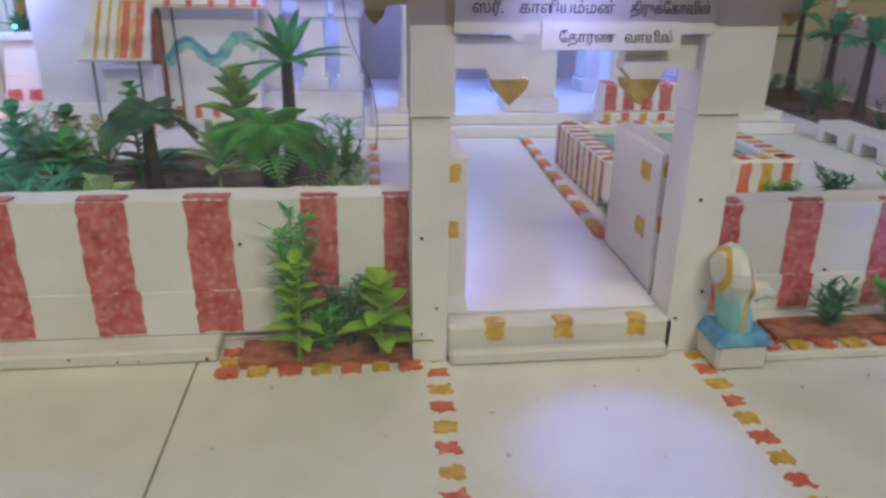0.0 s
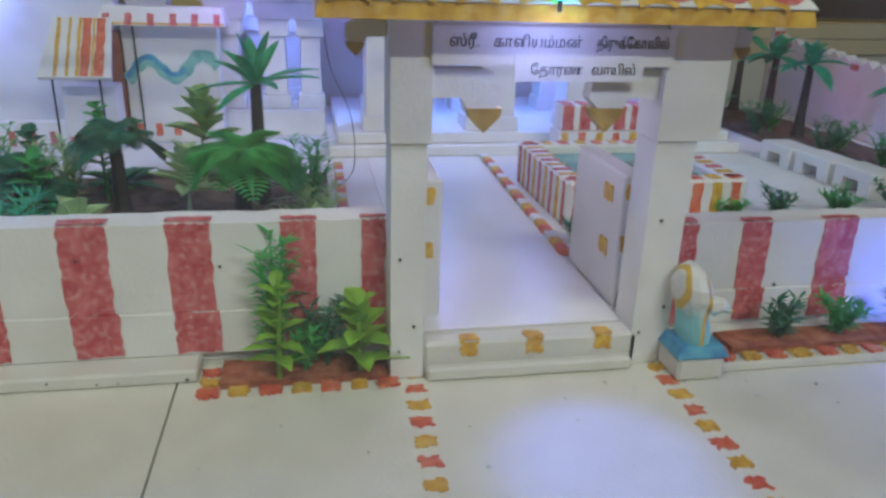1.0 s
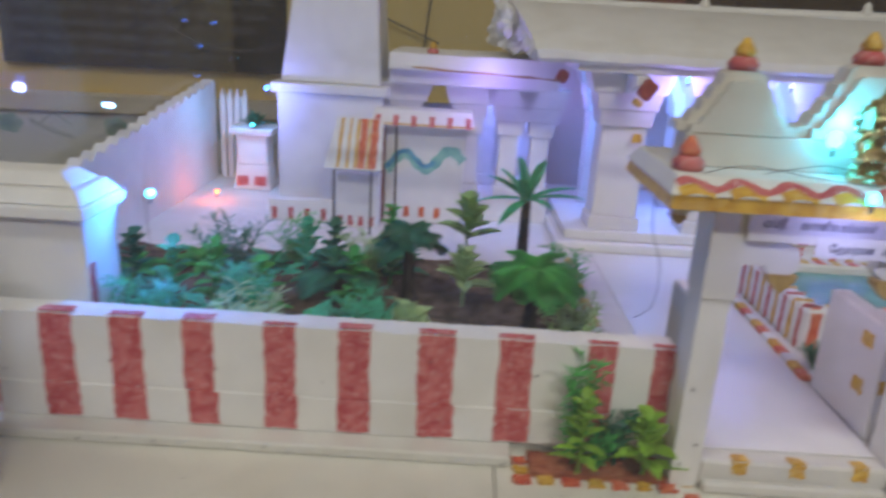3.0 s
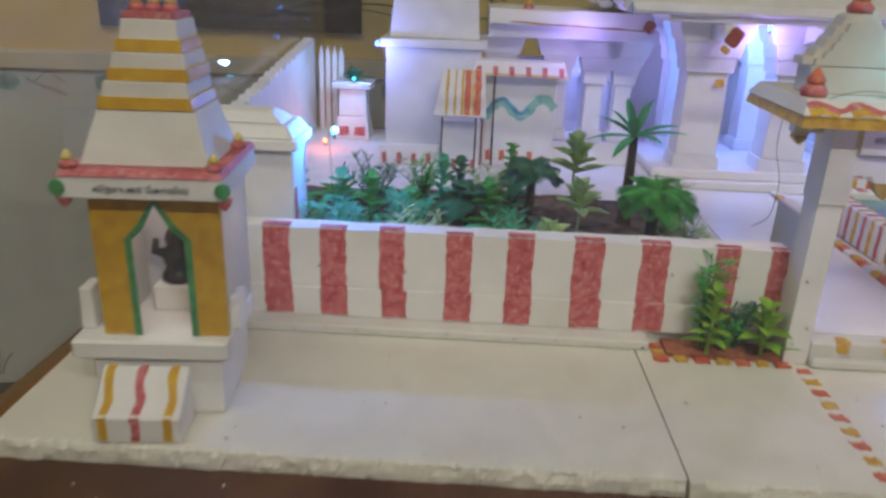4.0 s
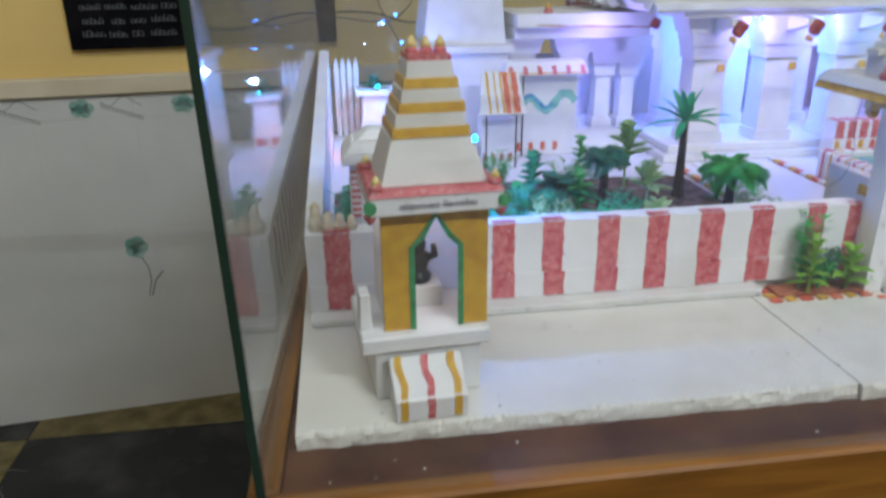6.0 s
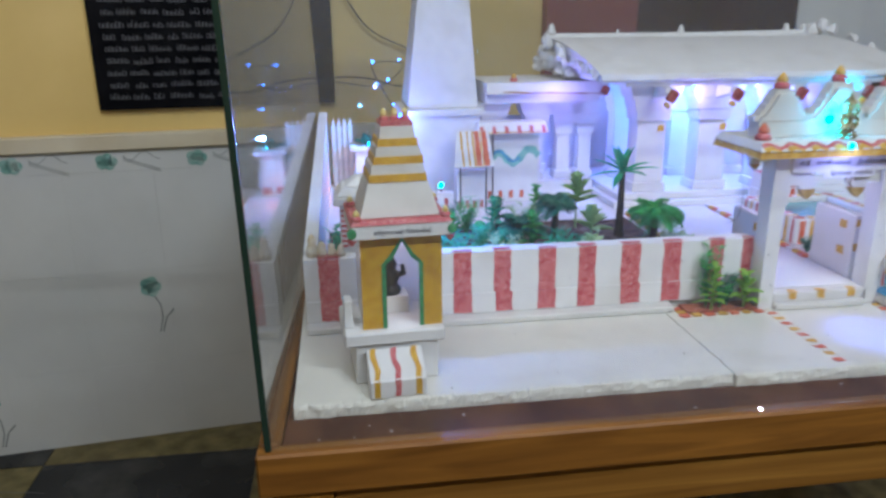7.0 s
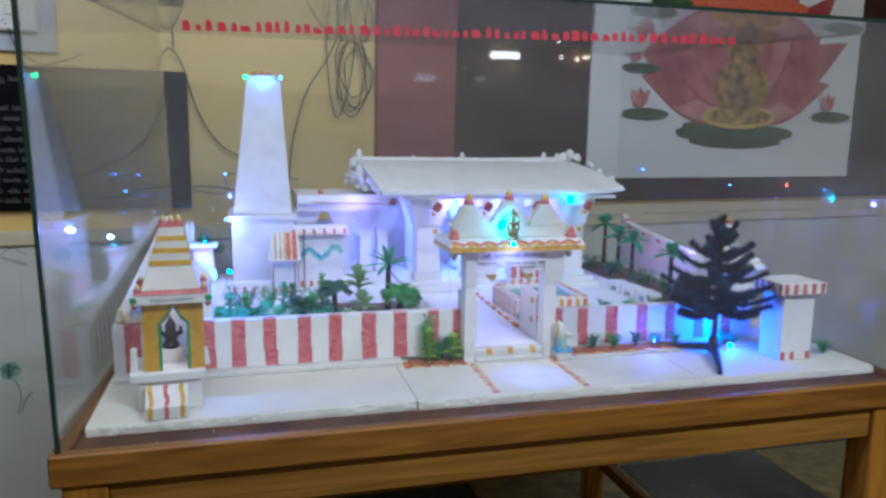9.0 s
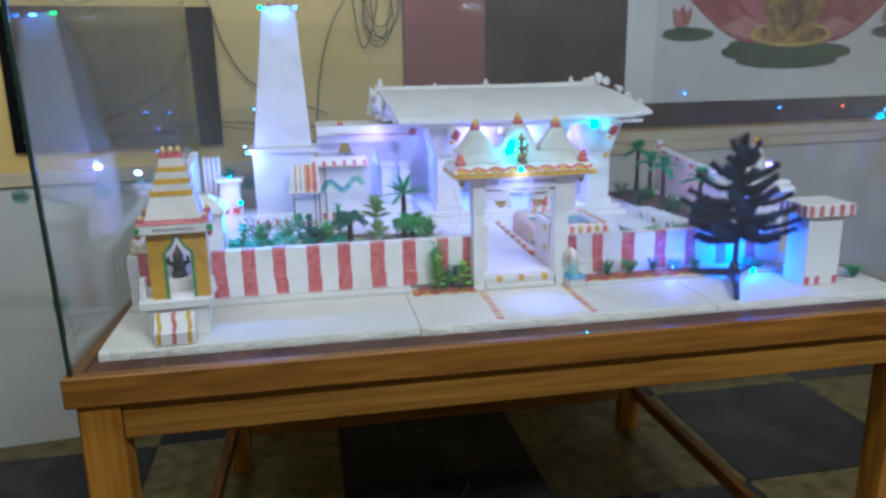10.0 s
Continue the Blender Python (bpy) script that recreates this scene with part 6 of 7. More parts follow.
    spots = [(-0.225, 0.50, LEAF_TEAL), (-0.245, 0.60, LEAF), (-0.275, 0.53, LEAF_TEAL), (-0.315, 0.475, LEAF_PALE), (-0.335, 0.58, LEAF), (-0.36, 0.50, LEAF_TEAL), (-0.385, 0.66, LEAF_DARK), (-0.41, 0.55, LEAF_TEAL), (-0.44, 0.72, LEAF),
             (-0.455, 0.48, LEAF), (-0.47, 0.60, LEAF_DARK), (-0.51, 0.68, LEAF), (-0.54, 0.50, LEAF_TEAL), (-0.545, 0.60, LEAF), (-0.215, 0.74, LEAF_DARK), (-0.33, 0.73, LEAF), (-0.26, 0.45, LEAF_TEAL),
             (-0.215, 0.56, LEAF_TEAL), (-0.24, 0.66, LEAF_OLIVE), (-0.30, 0.64, LEAF_TEAL), (-0.29, 0.50, LEAF), (-0.335, 0.52, LEAF_TEAL), (-0.38, 0.58, LEAF),
             (-0.36, 0.72, LEAF_TEAL), (-0.395, 0.47, LEAF_TEAL), (-0.28, 0.70, LEAF_DARK)]
    for i, (x, y, m) in enumerate(spots):
        if i % 3 == 0:
            needle_bush("fern_plant", x, y, z, 0.066 + 0.030 * ((i * 7) % 5) / 5, 10, m, "feathery plastic plant in the model garden", 60 + i, 0.020, 0.55)
        elif i % 3 == 1:
            bush("leafy_plant", x, y, z, 0.062 + 0.036 * ((i * 5) % 4) / 4, 20, 0.030, 0.014, m, "leafy plastic plant in the model garden", 60 + i, 0.6, 0.2)
        else:
            bush("rosette_plant", x, y, z, 0.02, 14, 0.054, 0.018, m, "plastic rosette plant in the model garden", 60 + i, 0.8, 0.3, False, 0.2)
    # right garden
    for i, (x, y, h) in enumerate(((0.735, 1.185, 0.128), (0.712, 1.050, 0.108), (0.705, 0.955, 0.108), (0.690, 0.730, 0.106))):
        palm("palm_tree", x, y, z, h, 17, 0.055, 0.021, LEAF_TEAL, "plastic palm with green fronds in the side garden", 0.35, (0, 0), 80 + i, upright=0.35)
    for i, (x, y) in enumerate(((0.64, 1.09), (0.69, 1.0), (0.645, 0.97), (0.695, 0.85), (0.65, 0.82), (0.69, 0.76), (0.65, 0.63), (0.69, 0.66), (0.67, 0.57))):
        (needle_bush("fern_plant", x, y, z, 0.052, 9, (LEAF_DARK, LEAF)[i % 2], "feathery plastic plant in the side garden", 90 + i, 0.015, 0.7))


plants()


def fir():
    r = random.Random(77)
    cx, cy = 0.540, 0.325
    ob = thing("toy_fir_tree", (cx, cy, G), "dark artificial fir tree on a three-legged plastic stand", "toy tree")
    bm = B()
    tube(bm, [(cx, cy, 0.850), (cx + 0.001, cy, 0.93), (cx + 0.002, cy, 1.02), (cx, cy, 1.118)], [0.006, 0.005, 0.004, 0.002], 8)
    part("trunk", bm, BLACK, ob)
    feet = ((0.458, 0.378), (0.474, 0.207), (0.628, 0.392))
    for fx, fy in feet:
        d = Vector((fx - cx, fy - cy, 0))
        s = Vector((-d.y, d.x, 0)).normalized()
        bm = B()
        a, b = Vector((cx, cy, 0)), Vector((fx, fy, 0))
        v = []
        for p, w, z0, z1 in ((a, 0.007, 0.848, 0.862), (a.lerp(b, 0.55), 0.006, 0.846, 0.857), (b, 0.0042, G + 0.0003, 0.848)):
            v.append([bm.verts.new((p.x + s.x * q * w, p.y + s.y * q * w, z)) for q, z in ((-1, z0), (1, z0), (1, z1), (-1, z1))])
        for g, h in zip(v, v[1:]):
            for k in range(4):
                m = (k + 1) % 4
                bm.faces.new((g[k], g[m], h[m], h[k]))
        bm.faces.new(v[0][::-1])
        bm.faces.new(v[-1])
        part("stand_foot", bm, BLACK, ob, "glossy black plastic foot")
    bm = B()
    lathe(bm, (cx, cy, 0.846), [(0.013, 0), (0.014, 0.012), (0.010, 0.020), (0.008, 0.03)], 12)
    part("stand_hub", bm, BLACK, ob, "black plastic hub", smooth=True)
    # tiers of bottle-brush branches with gaps between, tips turned up
    levels = ((0.934, 0.104, 7, 0.02), (0.948, 0.108, 6, 0.10), (0.972, 0.092, 6, 0.12), (0.996, 0.086, 6, 0.10), (1.020, 0.070, 5, 0.10), (1.046, 0.056, 5, 0.12), (1.076, 0.030, 4, 0.2), (1.094, 0.024, 4, 0.3))
    for z, ln, n, rise in levels:
        for k in range(n):
            a = 6.283 * k / n + r.uniform(-0.3, 0.3) + z * 37
            L = 1.12 * ln * r.uniform(0.66, 1.08)
            tipz = z + L * rise + r.uniform(-0.010, 0.008)
            pts = [Vector((cx + math.cos(a) * L * q, cy + math.sin(a) * L * q, z + (tipz - z) * q - 0.008 * math.sin(math.pi * q) + 0.014 * max(0, q - 0.6))) for q in (0, 0.25, 0.5, 0.75, 1.0)]
            bm = B()
            tube(bm, pts, [0.0022, 0.0018, 0.0015, 0.0012, 0.0008], 5)
            for q in range(int(260 + L * 9500)):
                s = r.uniform(0.10, 1.04)
                i = min(3, int(s * 4))
                p = pts[i].lerp(pts[i + 1], s * 4 - i)
                ax = (pts[i + 1] - pts[i]).normalized()
                th = r.uniform(0, 6.283)
                o = ax.orthogonal().normalized()
                dd = (o * math.cos(th) + ax.cross(o) * math.sin(th)) + ax * r.uniform(0.1, 0.7)
                dd.normalize()
                w = ax.cross(dd)
                w = w.normalized() * 0.0013 if w.length > 1e-5 else Vector((0.0013, 0, 0))
                e = p + dd * r.uniform(0.008, 0.015)
                bm.faces.new((bm.verts.new(p - w), bm.verts.new(p + w), bm.verts.new(e)))
            part("branch", bm, NEEDLE, ob, "needled plastic branch")
    # short needles along the stem
    bm = B()
    for q in range(3000):
        z = r.uniform(0.925, 1.122)
        a = r.uniform(0, 6.283)
        p = Vector((cx + 0.001, cy, z))
        dd = Vector((math.cos(a), math.sin(a), r.uniform(0.1, 1.2))).normalized()
        w = Vector((-math.sin(a), math.cos(a), 0)) * 0.0011
        bm.faces.new((bm.verts.new(p - w), bm.verts.new(p + w), bm.verts.new(p + dd * r.uniform(0.008, 0.017))))
    part("stem_needles", bm, NEEDLE, ob)


fir()


# ---- small lamps ----
def led(name, at, colour, strength, r=0.003, label="tiny glowing coloured LED bulb on a thin wire"):
    ob = thing(name, at, label, "LED bulb", "coloured LED bulbs")
    bm = B()
    lathe(bm, (at[0], at[1], at[2] - r), [(r * 0.7, 0), (r, r * 0.7), (r, r * 1.3), (r * 0.5, r * 2)], 8)
    part("bulb", bm, glow("glow_" + name, colour, strength), ob, smooth=True)
    bm = B()
    tube(bm, [(at[0], at[1], at[2] - r), (at[0], at[1], at[2] - r - 0.006)], 0.0012, 6)
    part("lead", bm, CABLE, ob, "short black lead")
    return ob


for nm, at, c, s, r in LEDS:
    led(nm, at, c, s, r)


def wires():
    for nm, pts in (("wire", [(0.05, 0.37, 1.0802), (0.08, 0.36, 1.089), (0.10, 0.372, 1.086), (0.14, 0.36, 1.084), (0.2, 0.368, 1.0825)]),
                    ("wire", [(0.008, 0.36, 1.0802), (0.03, 0.35, 1.088), (0.07, 0.352, 1.083), (0.104, 0.348, 1.0802)]),
                    ("wire", [(-0.012, 0.39, 1.063), (-0.008, 0.40, 1.03), (0.004, 0.41, 1.00), (0.006, 0.42, 0.965), (-0.004, 0.43, 0.95)]),
                    ("wire", [(-0.414, 0.504, 1.005), (-0.412, 0.51, 0.95), (-0.41, 0.52, 0.90), (-0.40, 0.53, F + 0.003)]),
                    ("wire", [(0.192, 0.412, 0.955), (0.196, 0.41, 0.92), (0.188, 0.405, 0.89), (0.184, 0.404, F)])):
        bm = B()
        tube(bm, smooth_line(pts), 0.0003, 5)
        tagged(part(nm, bm, CABLE), "thin black hookup wire of the lamp string", "wire")


def smooth_line(pts, n=6):
    v = [Vector(p) for p in pts]
    out = []
    for i in range(len(v) - 1):
        a, b, c, d = v[max(i - 1, 0)], v[i], v[i + 1], v[min(i + 2, len(v) - 1)]
        for k in range(n):
            t = k / n
            out.append(0.5 * ((2 * b) + (c - a) * t + (2 * a - 5 * b + 4 * c - d) * t * t + (3 * b - a - 3 * c + d) * t ** 3))
    return out + [v[-1]]


wires()


# ---- things on the wall ----
def wall_things():
    ob = thing("blackboard", WALL @ Vector((-1.05, 0, 1.0)), "small blackboard with rows of faded chalk writing", "blackboard")
    bm = B()
    box(bm, -1.197, -0.560, -0.010, 0.011, 1.008, 1.456)
    part("board", bm, BLACKBOARD, ob, turn=WALL, bevel=0.002)
    r = random.Random(5)
    writing = lambda a, b, d: (a, -0.0102 - d, b)

    def scrawl(u, w, z, h):
        """One blurred word of chalk: short slanting strokes joined along a base line."""
        bm = B()
        n = max(2, int(w / 0.009))
        for q in range(n):
            a = u + w * q / n
            e = a + w / n * 0.8
            lift = h * r.uniform(0.5, 1.0)
            ribbon(bm, [(a, z), (a + 0.001, z + lift), (e, z + lift * r.uniform(0.2, 0.9)), (e, z)], 0.0026, writing, 0.0004)
        ribbon(bm, [(u, z), (u + w, z + r.uniform(-0.001, 0.001))], 0.002, writing, 0.0006)
        part("chalk_bar", bm, CHALK, ob, turn=WALL)

    for row in range(11):
        u = -1.175 + (0.13 if row == 0 else 0) + r.uniform(0, 0.015)
        stop = -0.62 if row < 9 else -0.72
        while u < stop:
            w = r.uniform(0.025, 0.062)
            scrawl(u, w, 1.352 - row * 0.0315 + r.uniform(-0.002, 0.002), 0.015)
            u += w + r.uniform(0.008, 0.018)
    # a heading in an arch over the rows
    for k in range(11):
        a = -1.0 + k * 0.2
        scrawl(-0.93 + 0.24 * a, 0.036, 1.392 + 0.026 * math.cos(a * 1.5), 0.021)
    ob = thing("switchboard", WALL @ Vector((-1.03, 0, 1.56)), "white plastic electrical switchboard on the wall", "switchboard")
    bm = B()
    box(bm, -1.12, -0.985, -0.03, 0.011, 1.555, 1.70)
    part("box", bm, WHITE_PLASTIC, ob, turn=WALL, bevel=0.004)
    bm = B()
    box(bm, -1.30, -0.935, -0.005, 0.0115, 1.497, 1.73)
    part("back_plate", bm, PLATE, ob, "pale grey-blue painted mounting board", turn=WALL, bevel=0.001)
    for k in range(3):
        bm = B()
        box(bm, -1.105 + k * 0.038, -1.083 + k * 0.038, -0.035, -0.0302, 1.60, 1.64)
        part("switch", bm, WHITE_PLASTIC, ob, turn=WALL, bevel=0.002)
    for k in range(2):
        bm = B()
        for q in range(3):
            tube(bm, [(-1.075 + k * 0.04 + (q - 1) * 0.008, -0.0301, 1.575 + (0.008 if q == 1 else 0)), (-1.075 + k * 0.04 + (q - 1) * 0.008, -0.0312, 1.575 + (0.008 if q == 1 else 0))], 0.0025, 8)
        part("socket", bm, BLACK, ob, turn=WALL)
    cables = (
        [(-0.86, -0.008, 1.12), (-0.78, -0.012, 1.17), (-0.70, -0.012, 1.27), (-0.665, -0.014, 1.42), (-0.62, -0.022, 1.525), (-0.575, -0.016, 1.48), (-0.53, -0.012, 1.33), (-0.46, -0.012, 1.22), (-0.36, -0.010, 1.165), (-0.2, -0.010, 1.10)],
        [(-0.60, -0.022, 1.53), (-0.60, -0.012, 1.7), (-0.62, -0.01, 1.85)],
        [(-0.24, -0.010, 1.02), (-0.22, -0.012, 1.22), (-0.17, -0.014, 1.40), (-0.09, -0.016, 1.53), (-0.03, -0.016, 1.68), (-0.02, -0.01, 1.9)],
        [(-0.11, -0.010, 1.85), (-0.10, -0.016, 1.6), (-0.085, -0.018, 1.40), (-0.06, -0.020, 1.32), (-0.02, -0.018, 1.42), (0.01, -0.014, 1.62), (0.02, -0.01, 1.9)],
    )
    more_cables = (
        [(-1.06, -0.03, 1.56), (-1.04, -0.035, 1.50), (-0.98, -0.03, 1.46), (-0.93, -0.012, 1.47), (-0.86, -0.010, 1.50)],
        [(-0.86, -0.008, 1.12), (-0.75, -0.012, 1.07), (-0.66, -0.016, 1.06), (-0.56, -0.016, 1.08), (-0.46, -0.012, 1.075), (-0.36, -0.010, 1.05), (-0.2, -0.01, 1.06)],
    )
    for pts in cables + more_cables:
        bm = B()
        tube(bm, smooth_line(pts), 0.0022, 6)
        tagged(part("cable", bm, CABLE, turn=WALL), "loose black electric cable on the wall", "cable", "loose cables")
    rr = random.Random(8)
    bm = B()
    for k in range(5):
        pts = []
        ru, rz = rr.uniform(0.045, 0.075), rr.uniform(0.09, 0.14)
        cu, cz = 0.0 + rr.uniform(-0.012, 0.012), 1.47 + rr.uniform(-0.03, 0.03)
        for q in range(25):
            a = 6.283 * q / 24 + k
            pts.append((cu + ru * math.cos(a) * (1 + 0.15 * math.sin(3 * a + k)), -0.012 - 0.004 * k, cz + rz * math.sin(a)))
        tube(bm, pts, 0.002, 5)
    tagged(part("cable_coil", bm, CABLE, turn=WALL), "hanging coil of black electric cable on the wall", "cable coil")


PLATE = mat("grey_blue_board", (0.42, 0.46, 0.50), rough=0.6, dark=(0.38, 0.42, 0.45), light=(0.46, 0.50, 0.54), scale=8)
WHITE_PLASTIC = mat("white_plastic", (0.70, 0.69, 0.64), rough=0.4)
wall_things()


def light_string():
    """Coloured bulbs on a thin cable looped across the wall."""
    spots = ((-0.450, 1.123, SKY), (-0.372, 1.128, SKY), (-0.406, 1.071, SKY), (-0.393, 1.001, SKY), (1.246, 1.135, SKY), (1.718, 1.063, SKY), (2.291, 1.035, SKY), (2.05, 1.06, RED_LED))
    for u, z, c in spots:
        p = WALL @ Vector((u, -0.030, z))
        led("led_bulb", tuple(p), c, 20, 0.003)
    bm = B()
    tube(bm, smooth_line([(-0.86, -0.026, 1.120), (-0.74, -0.026, 1.066), (-0.66, -0.026, 1.058), (-0.56, -0.026, 1.068), (-0.47, -0.026, 1.055), (-0.406, -0.026, 1.063), (-0.36, -0.026, 1.115), (-0.450, -0.026, 1.116), (-0.42, -0.026, 1.04), (-0.393, -0.026, 0.994)]), 0.0014, 5)
    tagged(part("light_cable", bm, CABLE, turn=WALL), "thin cable of a coloured light string on the wall", "cable")


light_string()


def oval(cu, cz, ru, rz, n=20, wob=0.0, seed=1):
    r = random.Random(seed)
    return [(cu + ru * math.cos(6.283 * k / n) * (1 + r.uniform(-wob, wob)), cz + rz * math.sin(6.283 * k / n) * (1 + r.uniform(-wob, wob))) for k in range(n)]


def petal(cu, cz, ang, ln, w):
    out = []
    for k in range(9):
        s = k / 8
        out.append((s * ln, w * math.sin(math.pi * s ** 0.75) * 0.5))
    for k in range(7, 0, -1):
        s = k / 8
        out.append((s * ln, -w * math.sin(math.pi * s ** 0.75) * 0.5))
    c, s_ = math.cos(ang), math.sin(ang)
    return [(cu + a * c - b * s_, cz + a * s_ + b * c) for a, b in out]


def poster():
    ob = thing("lotus_poster", WALL @ Vector((1.7, 0, 1.1)), "large printed poster of a pink lotus with a golden pot", "poster")
    bm = B()
    box(bm, 0.976, 2.435, -0.019, -0.0125, 1.098, 2.35)
    part("sheet", bm, PAPER, ob, turn=WALL)
    layer = [0.0192]

    def shape(name, outline, m, label=""):
        outline = [(u + 0.04, v + 0.03) for u, v in outline]
        bm = B()
        d = layer[0]
        extrude(bm, outline, lambda u, v, q: (u, -d - q, v), 0.0003)
        part(name, bm, m, ob, label, turn=WALL)
        layer[0] += 0.0004

    C = 1.70
    for k, (du, dz, ru, rz) in enumerate(((-0.17, 1.262, 0.16, 0.035), (0.16, 1.262, 0.17, 0.035), (0, 1.225, 0.26, 0.032), (-0.06, 1.29, 0.24, 0.03))):
        shape("lily_pad", oval(C + du, dz, ru, rz, 24, 0.04, k), POSTER_GREEN)
    for ang, ln, w, m in ((166, 0.53, 0.20, PETAL), (14, 0.53, 0.20, PETAL), (152, 0.68, 0.22, PETAL), (28, 0.68, 0.22, PETAL), (180, 0.36, 0.11, PETAL_LIGHT), (0, 0.36, 0.11, PETAL_LIGHT),
                          (134, 0.72, 0.26, PETAL), (46, 0.72, 0.26, PETAL), (112, 0.72, 0.28, PETAL), (68, 0.72, 0.28, PETAL_LIGHT), (90, 0.72, 0.30, PETAL)):
        shape("petal_edge", petal(C, 1.36, math.radians(ang), ln * 1.02, w * 1.12), PETAL_RIM)
        shape("petal", petal(C, 1.36, math.radians(ang), ln, w), m)
    shape("dish_rim", oval(C, 1.332, 0.205, 0.052, 28), POSTER_RIM)
    shape("dish", oval(C, 1.335, 0.185, 0.038, 24), POSTER_GOLD)
    shape("pot", oval(C, 1.455, 0.152, 0.125, 24), POSTER_GOLD)
    shape("pot_neck", [(C - 0.06, 1.54), (C + 0.06, 1.54), (C + 0.075, 1.60), (C + 0.11, 1.64), (C - 0.11, 1.64), (C - 0.075, 1.60)], POSTER_GOLD)
    shape("garland", oval(C, 1.80, 0.36, 0.07, 30, 0.1, 3), ORANGE_RED)
    for u, z, s in ((1.20, 1.335, 1.0), (1.17, 1.52, 0.8), (2.24, 1.345, 1.0), (1.30, 1.79, 0.9)):
        shape("lily_pad", oval(u, z, 0.12 * s, 0.024 * s, 18, 0.05, int(u * 10)), POSTER_GREEN)
        for a in (60, 90, 120):
            shape("bud", petal(u - 0.03, z + 0.025, math.radians(a), 0.085 * s, 0.04 * s), PETAL_LIGHT if a != 90 else PETAL)


poster()


def glass_text():
    """A row of red stuck-on letters, too blurred to read: plain bars."""
    r = random.Random(12)
    x = -0.447
    bar = thing("sticker_row", (-0.03, 0.1265, 1.405), "row of small red stickers on the front glass", "stickers")
    while x < 0.385:
        w = r.uniform(0.006, 0.014)
        z = 1.404 + (x + 0.447) * 0.024
        bm = B()
        h = r.uniform(0.008, 0.016)
        extrude(bm, [(x, z), (x + w, z), (x + w, z + h * 0.55), (x + w * 0.7, z + h), (x, z + h * 0.9)], front(0.1268), 0.0004)
        part("sticker_bar", bm, RED_LETTER, bar)
        x += w + r.uniform(0.003, 0.009)


glass_text()


def tube_light(at, ln):
    ob = thing("tube_light", at, "white fluorescent tube batten on the ceiling", "tube light")
    bm = B()
    box(bm, at[0] - ln / 2, at[0] + ln / 2, at[1] - 0.03, at[1] + 0.03, 2.86, 2.899)
    part("batten", bm, WHITE_PLASTIC, ob, bevel=0.003)
    bm = B()
    tube(bm, [(at[0] - ln / 2 + 0.02, at[1], 2.835), (at[0] + ln / 2 - 0.02, at[1], 2.835)], 0.013, 10)
    part("tube", bm, glow("tube_glow", (0.93, 1.0, 0.95), 12), ob, "glowing white tube")


tube_light((-0.8, -0.35, 2.899), 1.2)
tube_light((0.3, -1.9, 2.899), 1.2)


# ---- small imperfections ----
def crumbs():
    """Loose foam beads and specks of dirt on the base and the table top."""
    r = random.Random(31)
    bm = B()
    for k in range(60):
        x = r.uniform(-0.60, 0.79)
        y, z = (r.uniform(0.150, 0.190), 0.8226) if k % 6 == 0 else (r.uniform(0.198, 0.36), G + 0.0002)
        s = r.uniform(0.0006, 0.0016)
        bmesh.ops.create_icosphere(bm, subdivisions=1, radius=s, matrix=pose(x, y, z + s * 0.6))
    tagged(part("foam_crumbs", bm, FOAM_OLD), "loose white foam crumbs on the base and table", "foam crumbs", kind="stuff")
    bm = B()
    for k in range(110):
        x, y, z = r.uniform(-0.60, 0.79), r.uniform(0.20, 0.37), G + 0.0002
        if k % 3 == 0:
            x, y, z = r.uniform(0.052, 0.18), r.uniform(0.40, 0.80), F + 0.0022
        s = r.uniform(0.0003, 0.0009)
        bmesh.ops.create_icosphere(bm, subdivisions=1, radius=s, matrix=pose(x, y, z, 0, 0, r.uniform(0, 180)) @ Matrix.Diagonal((1.5, 0.8, 0.4, 1)))
    tagged(part("dirt_specks", bm, CABLE), "dark specks of dirt on the white foam base", "dirt", kind="stuff")


crumbs()


def pin_heads():
    """Dark pins that hold the foam sheets together."""
    r = random.Random(32)
    spots = []
    for k in range(13):
        spots.append(("plinth", (-0.42 + k * 0.026 + r.uniform(-0.008, 0.008), 0.384, G + 0.005 + r.uniform(-0.002, 0.002)), (0, -1, 0)))
    for k in range(7):
        spots.append(("wall", (-0.57 + k * 0.082, 0.404, 0.905 + r.uniform(-0.02, 0.02)), (0, -1, 0)))
        spots.append(("wall", (0.25 + k * 0.058, 0.408, 0.90 + r.uniform(-0.025, 0.02)), (0, -1, 0)))
    for x in (-0.40, -0.385, -0.34, -0.29, -0.27):
        spots.append(("tower", (x, 0.971, 1.054 + r.uniform(-0.003, 0.003)), (0, -1, 0)))
    for x in (-0.24, -0.20, -0.15, -0.10):
        spots.append(("roof", (x, 1.0, 1.101 + r.uniform(-0.003, 0.003)), (0, -1, 0)))
    for x, z in ((0.030, 0.92), (0.039, 0.875), (0.03, 0.858), (0.195, 0.94), (0.205, 0.88), (0.19, 0.862)):
        spots.append(("pillar", (x, 0.374, z), (0, -1, 0)))
    for where, p, n in spots:
        a, b = Vector(p), Vector(p) + Vector(n) * 0.0012
        bm = B()
        s = r.uniform(0.0006, 0.0011)
        tube(bm, [a + Vector((0, 0.003, 0)), b], [s * 0.6, s], 6)
        tagged(part("pin", bm, CABLE), "small dark pin head stuck in white foam", "pin", "pins in the foam")


pin_heads()


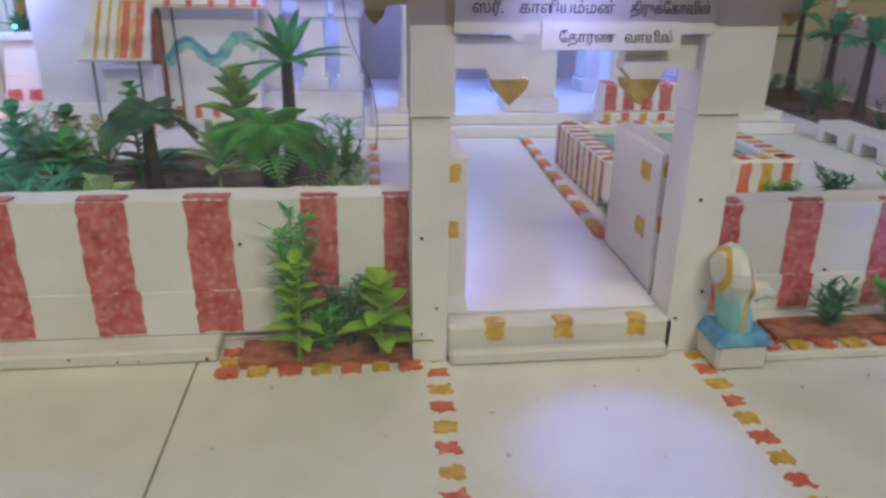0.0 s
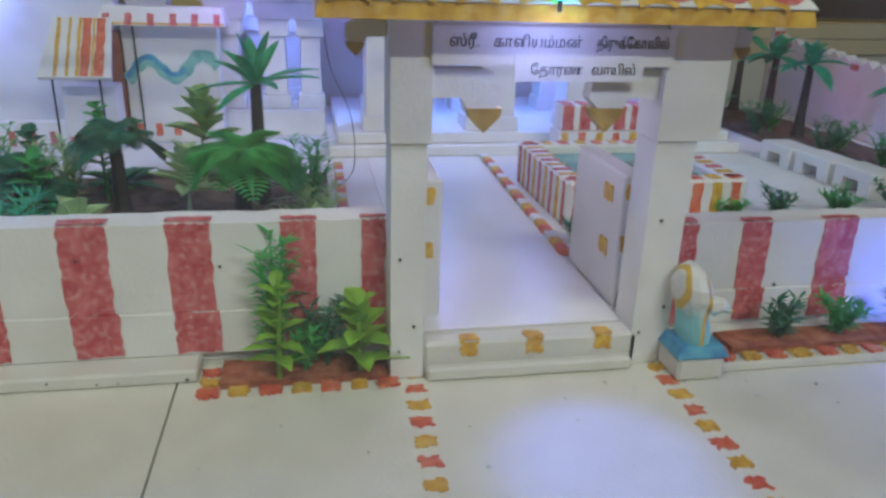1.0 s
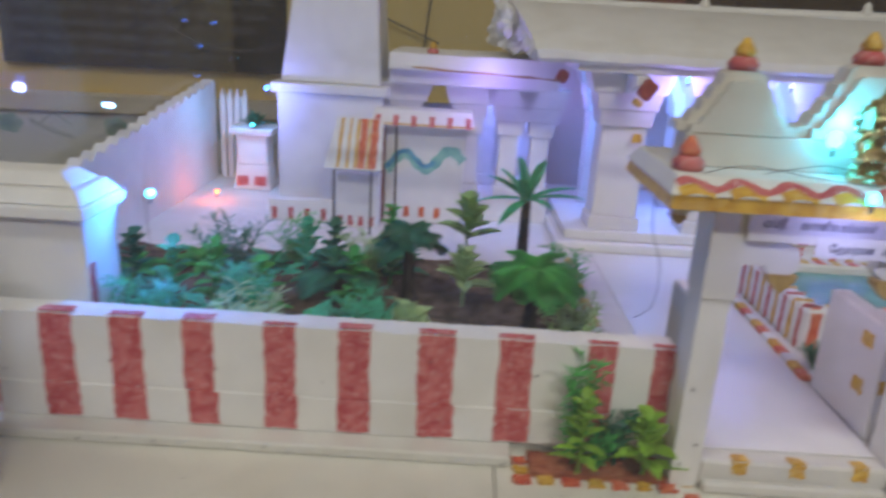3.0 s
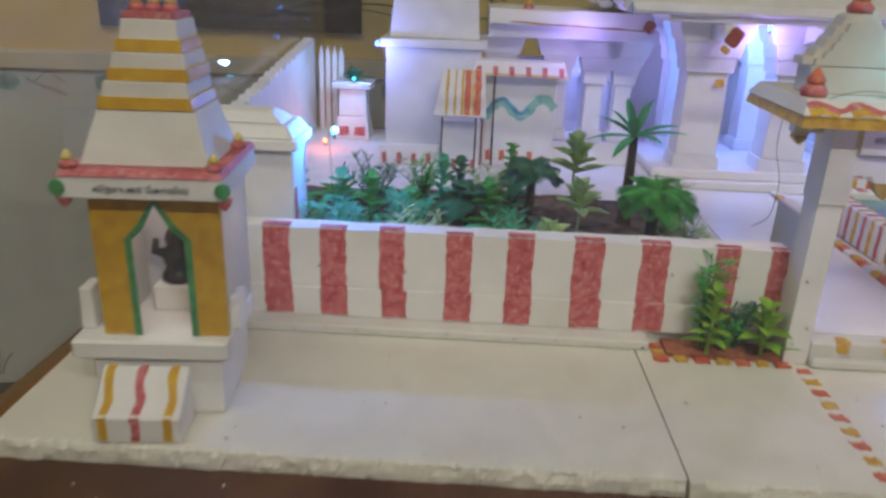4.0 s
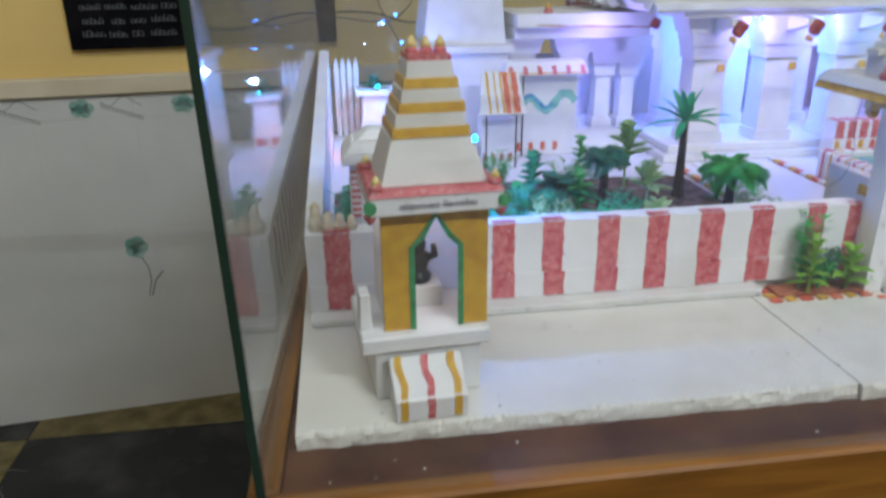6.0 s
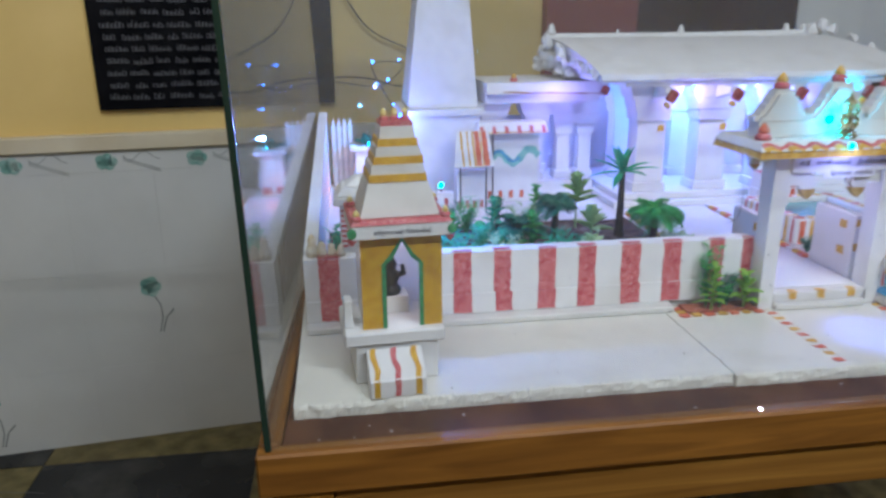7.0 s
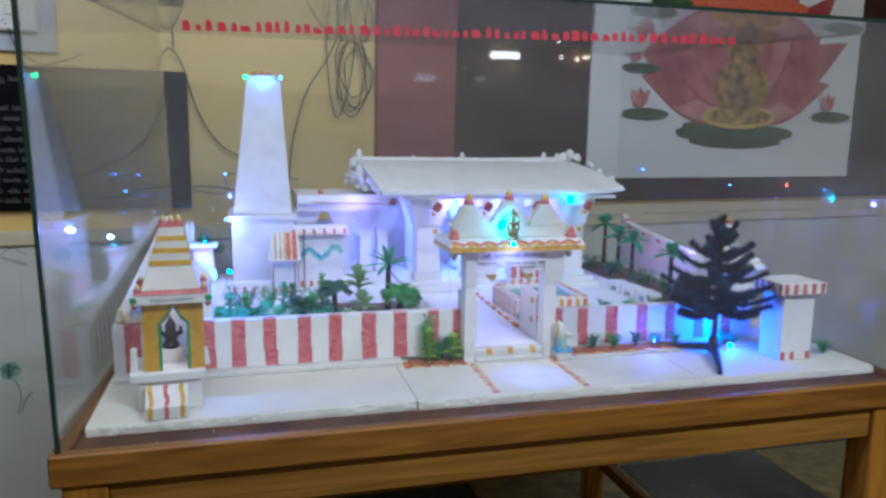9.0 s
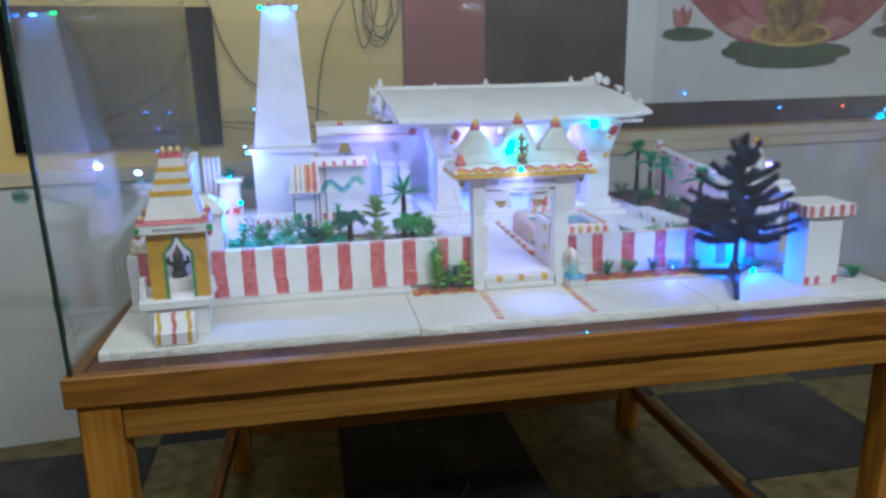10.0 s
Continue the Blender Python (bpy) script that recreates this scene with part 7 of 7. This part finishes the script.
def foam_offcuts():
    for x0, x1, y0, y1, h in ((-0.4500, -0.4360, 0.262, 0.292, 0.024),):
        bm = B()
        taper(bm, (x0, x1, y0, y1, 0.9032), (x0 + 0.005, x1 - 0.004, y0 + 0.006, y1 - 0.003, 0.9032 + h))
        bmesh.ops.subdivide_edges(bm, edges=list(bm.edges), cuts=4, use_grid_fill=True)
        for v in bm.verts:
            if v.co.z > 0.904:
                v.co += Vector((noise.noise(v.co * 90), noise.noise(v.co * 90 + Vector((5, 0, 0))), noise.noise(v.co * 90 + Vector((0, 5, 0))))) * 0.004
        tagged(part("foam_offcut", bm, FOAM), "rough torn lump of white foam beside the shrine", "foam lump")


foam_offcuts()


def wall_lamp():
    """A small lit batten on the wall opposite, which shows as a glint in the glass."""
    ob = thing("wall_lamp", (1.45, -3.99, 1.83), "small lit white lamp batten on the opposite wall", "wall lamp")
    bm = B()
    box(bm, 1.33, 1.57, -3.999, -3.975, 1.80, 1.86)
    part("batten", bm, WHITE_PLASTIC, ob, bevel=0.003)
    bm = B()
    tube(bm, [(1.345, -3.962, 1.83), (1.555, -3.962, 1.83)], 0.024, 12)
    part("tube", bm, glow("lamp_glow", (0.95, 1.0, 0.97), 22), ob, "glowing white tube")


wall_lamp()


def floor_scratches():
    """Pale worn scratches on the black stone tiles."""
    r = random.Random(44)
    bm = B()
    for k in range(26):
        x, y = r.uniform(-1.6, 0.9), r.uniform(-0.3, 1.5)
        i, j = math.floor((x + 1.455) / 0.615), math.floor((y - 0.87) / 0.615)
        if (i + j) % 2:
            continue
        a, ln = r.uniform(0, 3.14), r.uniform(0.06, 0.22)
        pts = [(x + math.cos(a) * ln * q + r.uniform(-0.004, 0.004), y + math.sin(a) * ln * q + r.uniform(-0.004, 0.004)) for q in (0, 0.25, 0.5, 0.75, 1)]
        ribbon(bm, pts, [0.0008, 0.0022, 0.003, 0.002, 0.0006], flat(0.0002), 0.0002)
    tagged(part("floor_scratches", bm, SCRATCH), "pale worn scratches on the black floor stone", "scratches", kind="stuff")


SCRATCH = mat("pale_scratch", (0.14, 0.14, 0.125), rough=0.6)
floor_scratches()


def distant_bulbs():
    """Small warm bulbs on the opposite wall, which glint in the glass."""
    for x, z, r in ((1.90, 1.835, 0.012), (2.03, 1.825, 0.016), (2.10, 1.838, 0.020), (1.88, 1.95, 0.010)):
        led("wall_bulb", (x, -3.97, z), (1.0, 0.88, 0.66), 16, r, "small lit warm white bulb on the opposite wall")


distant_bulbs()
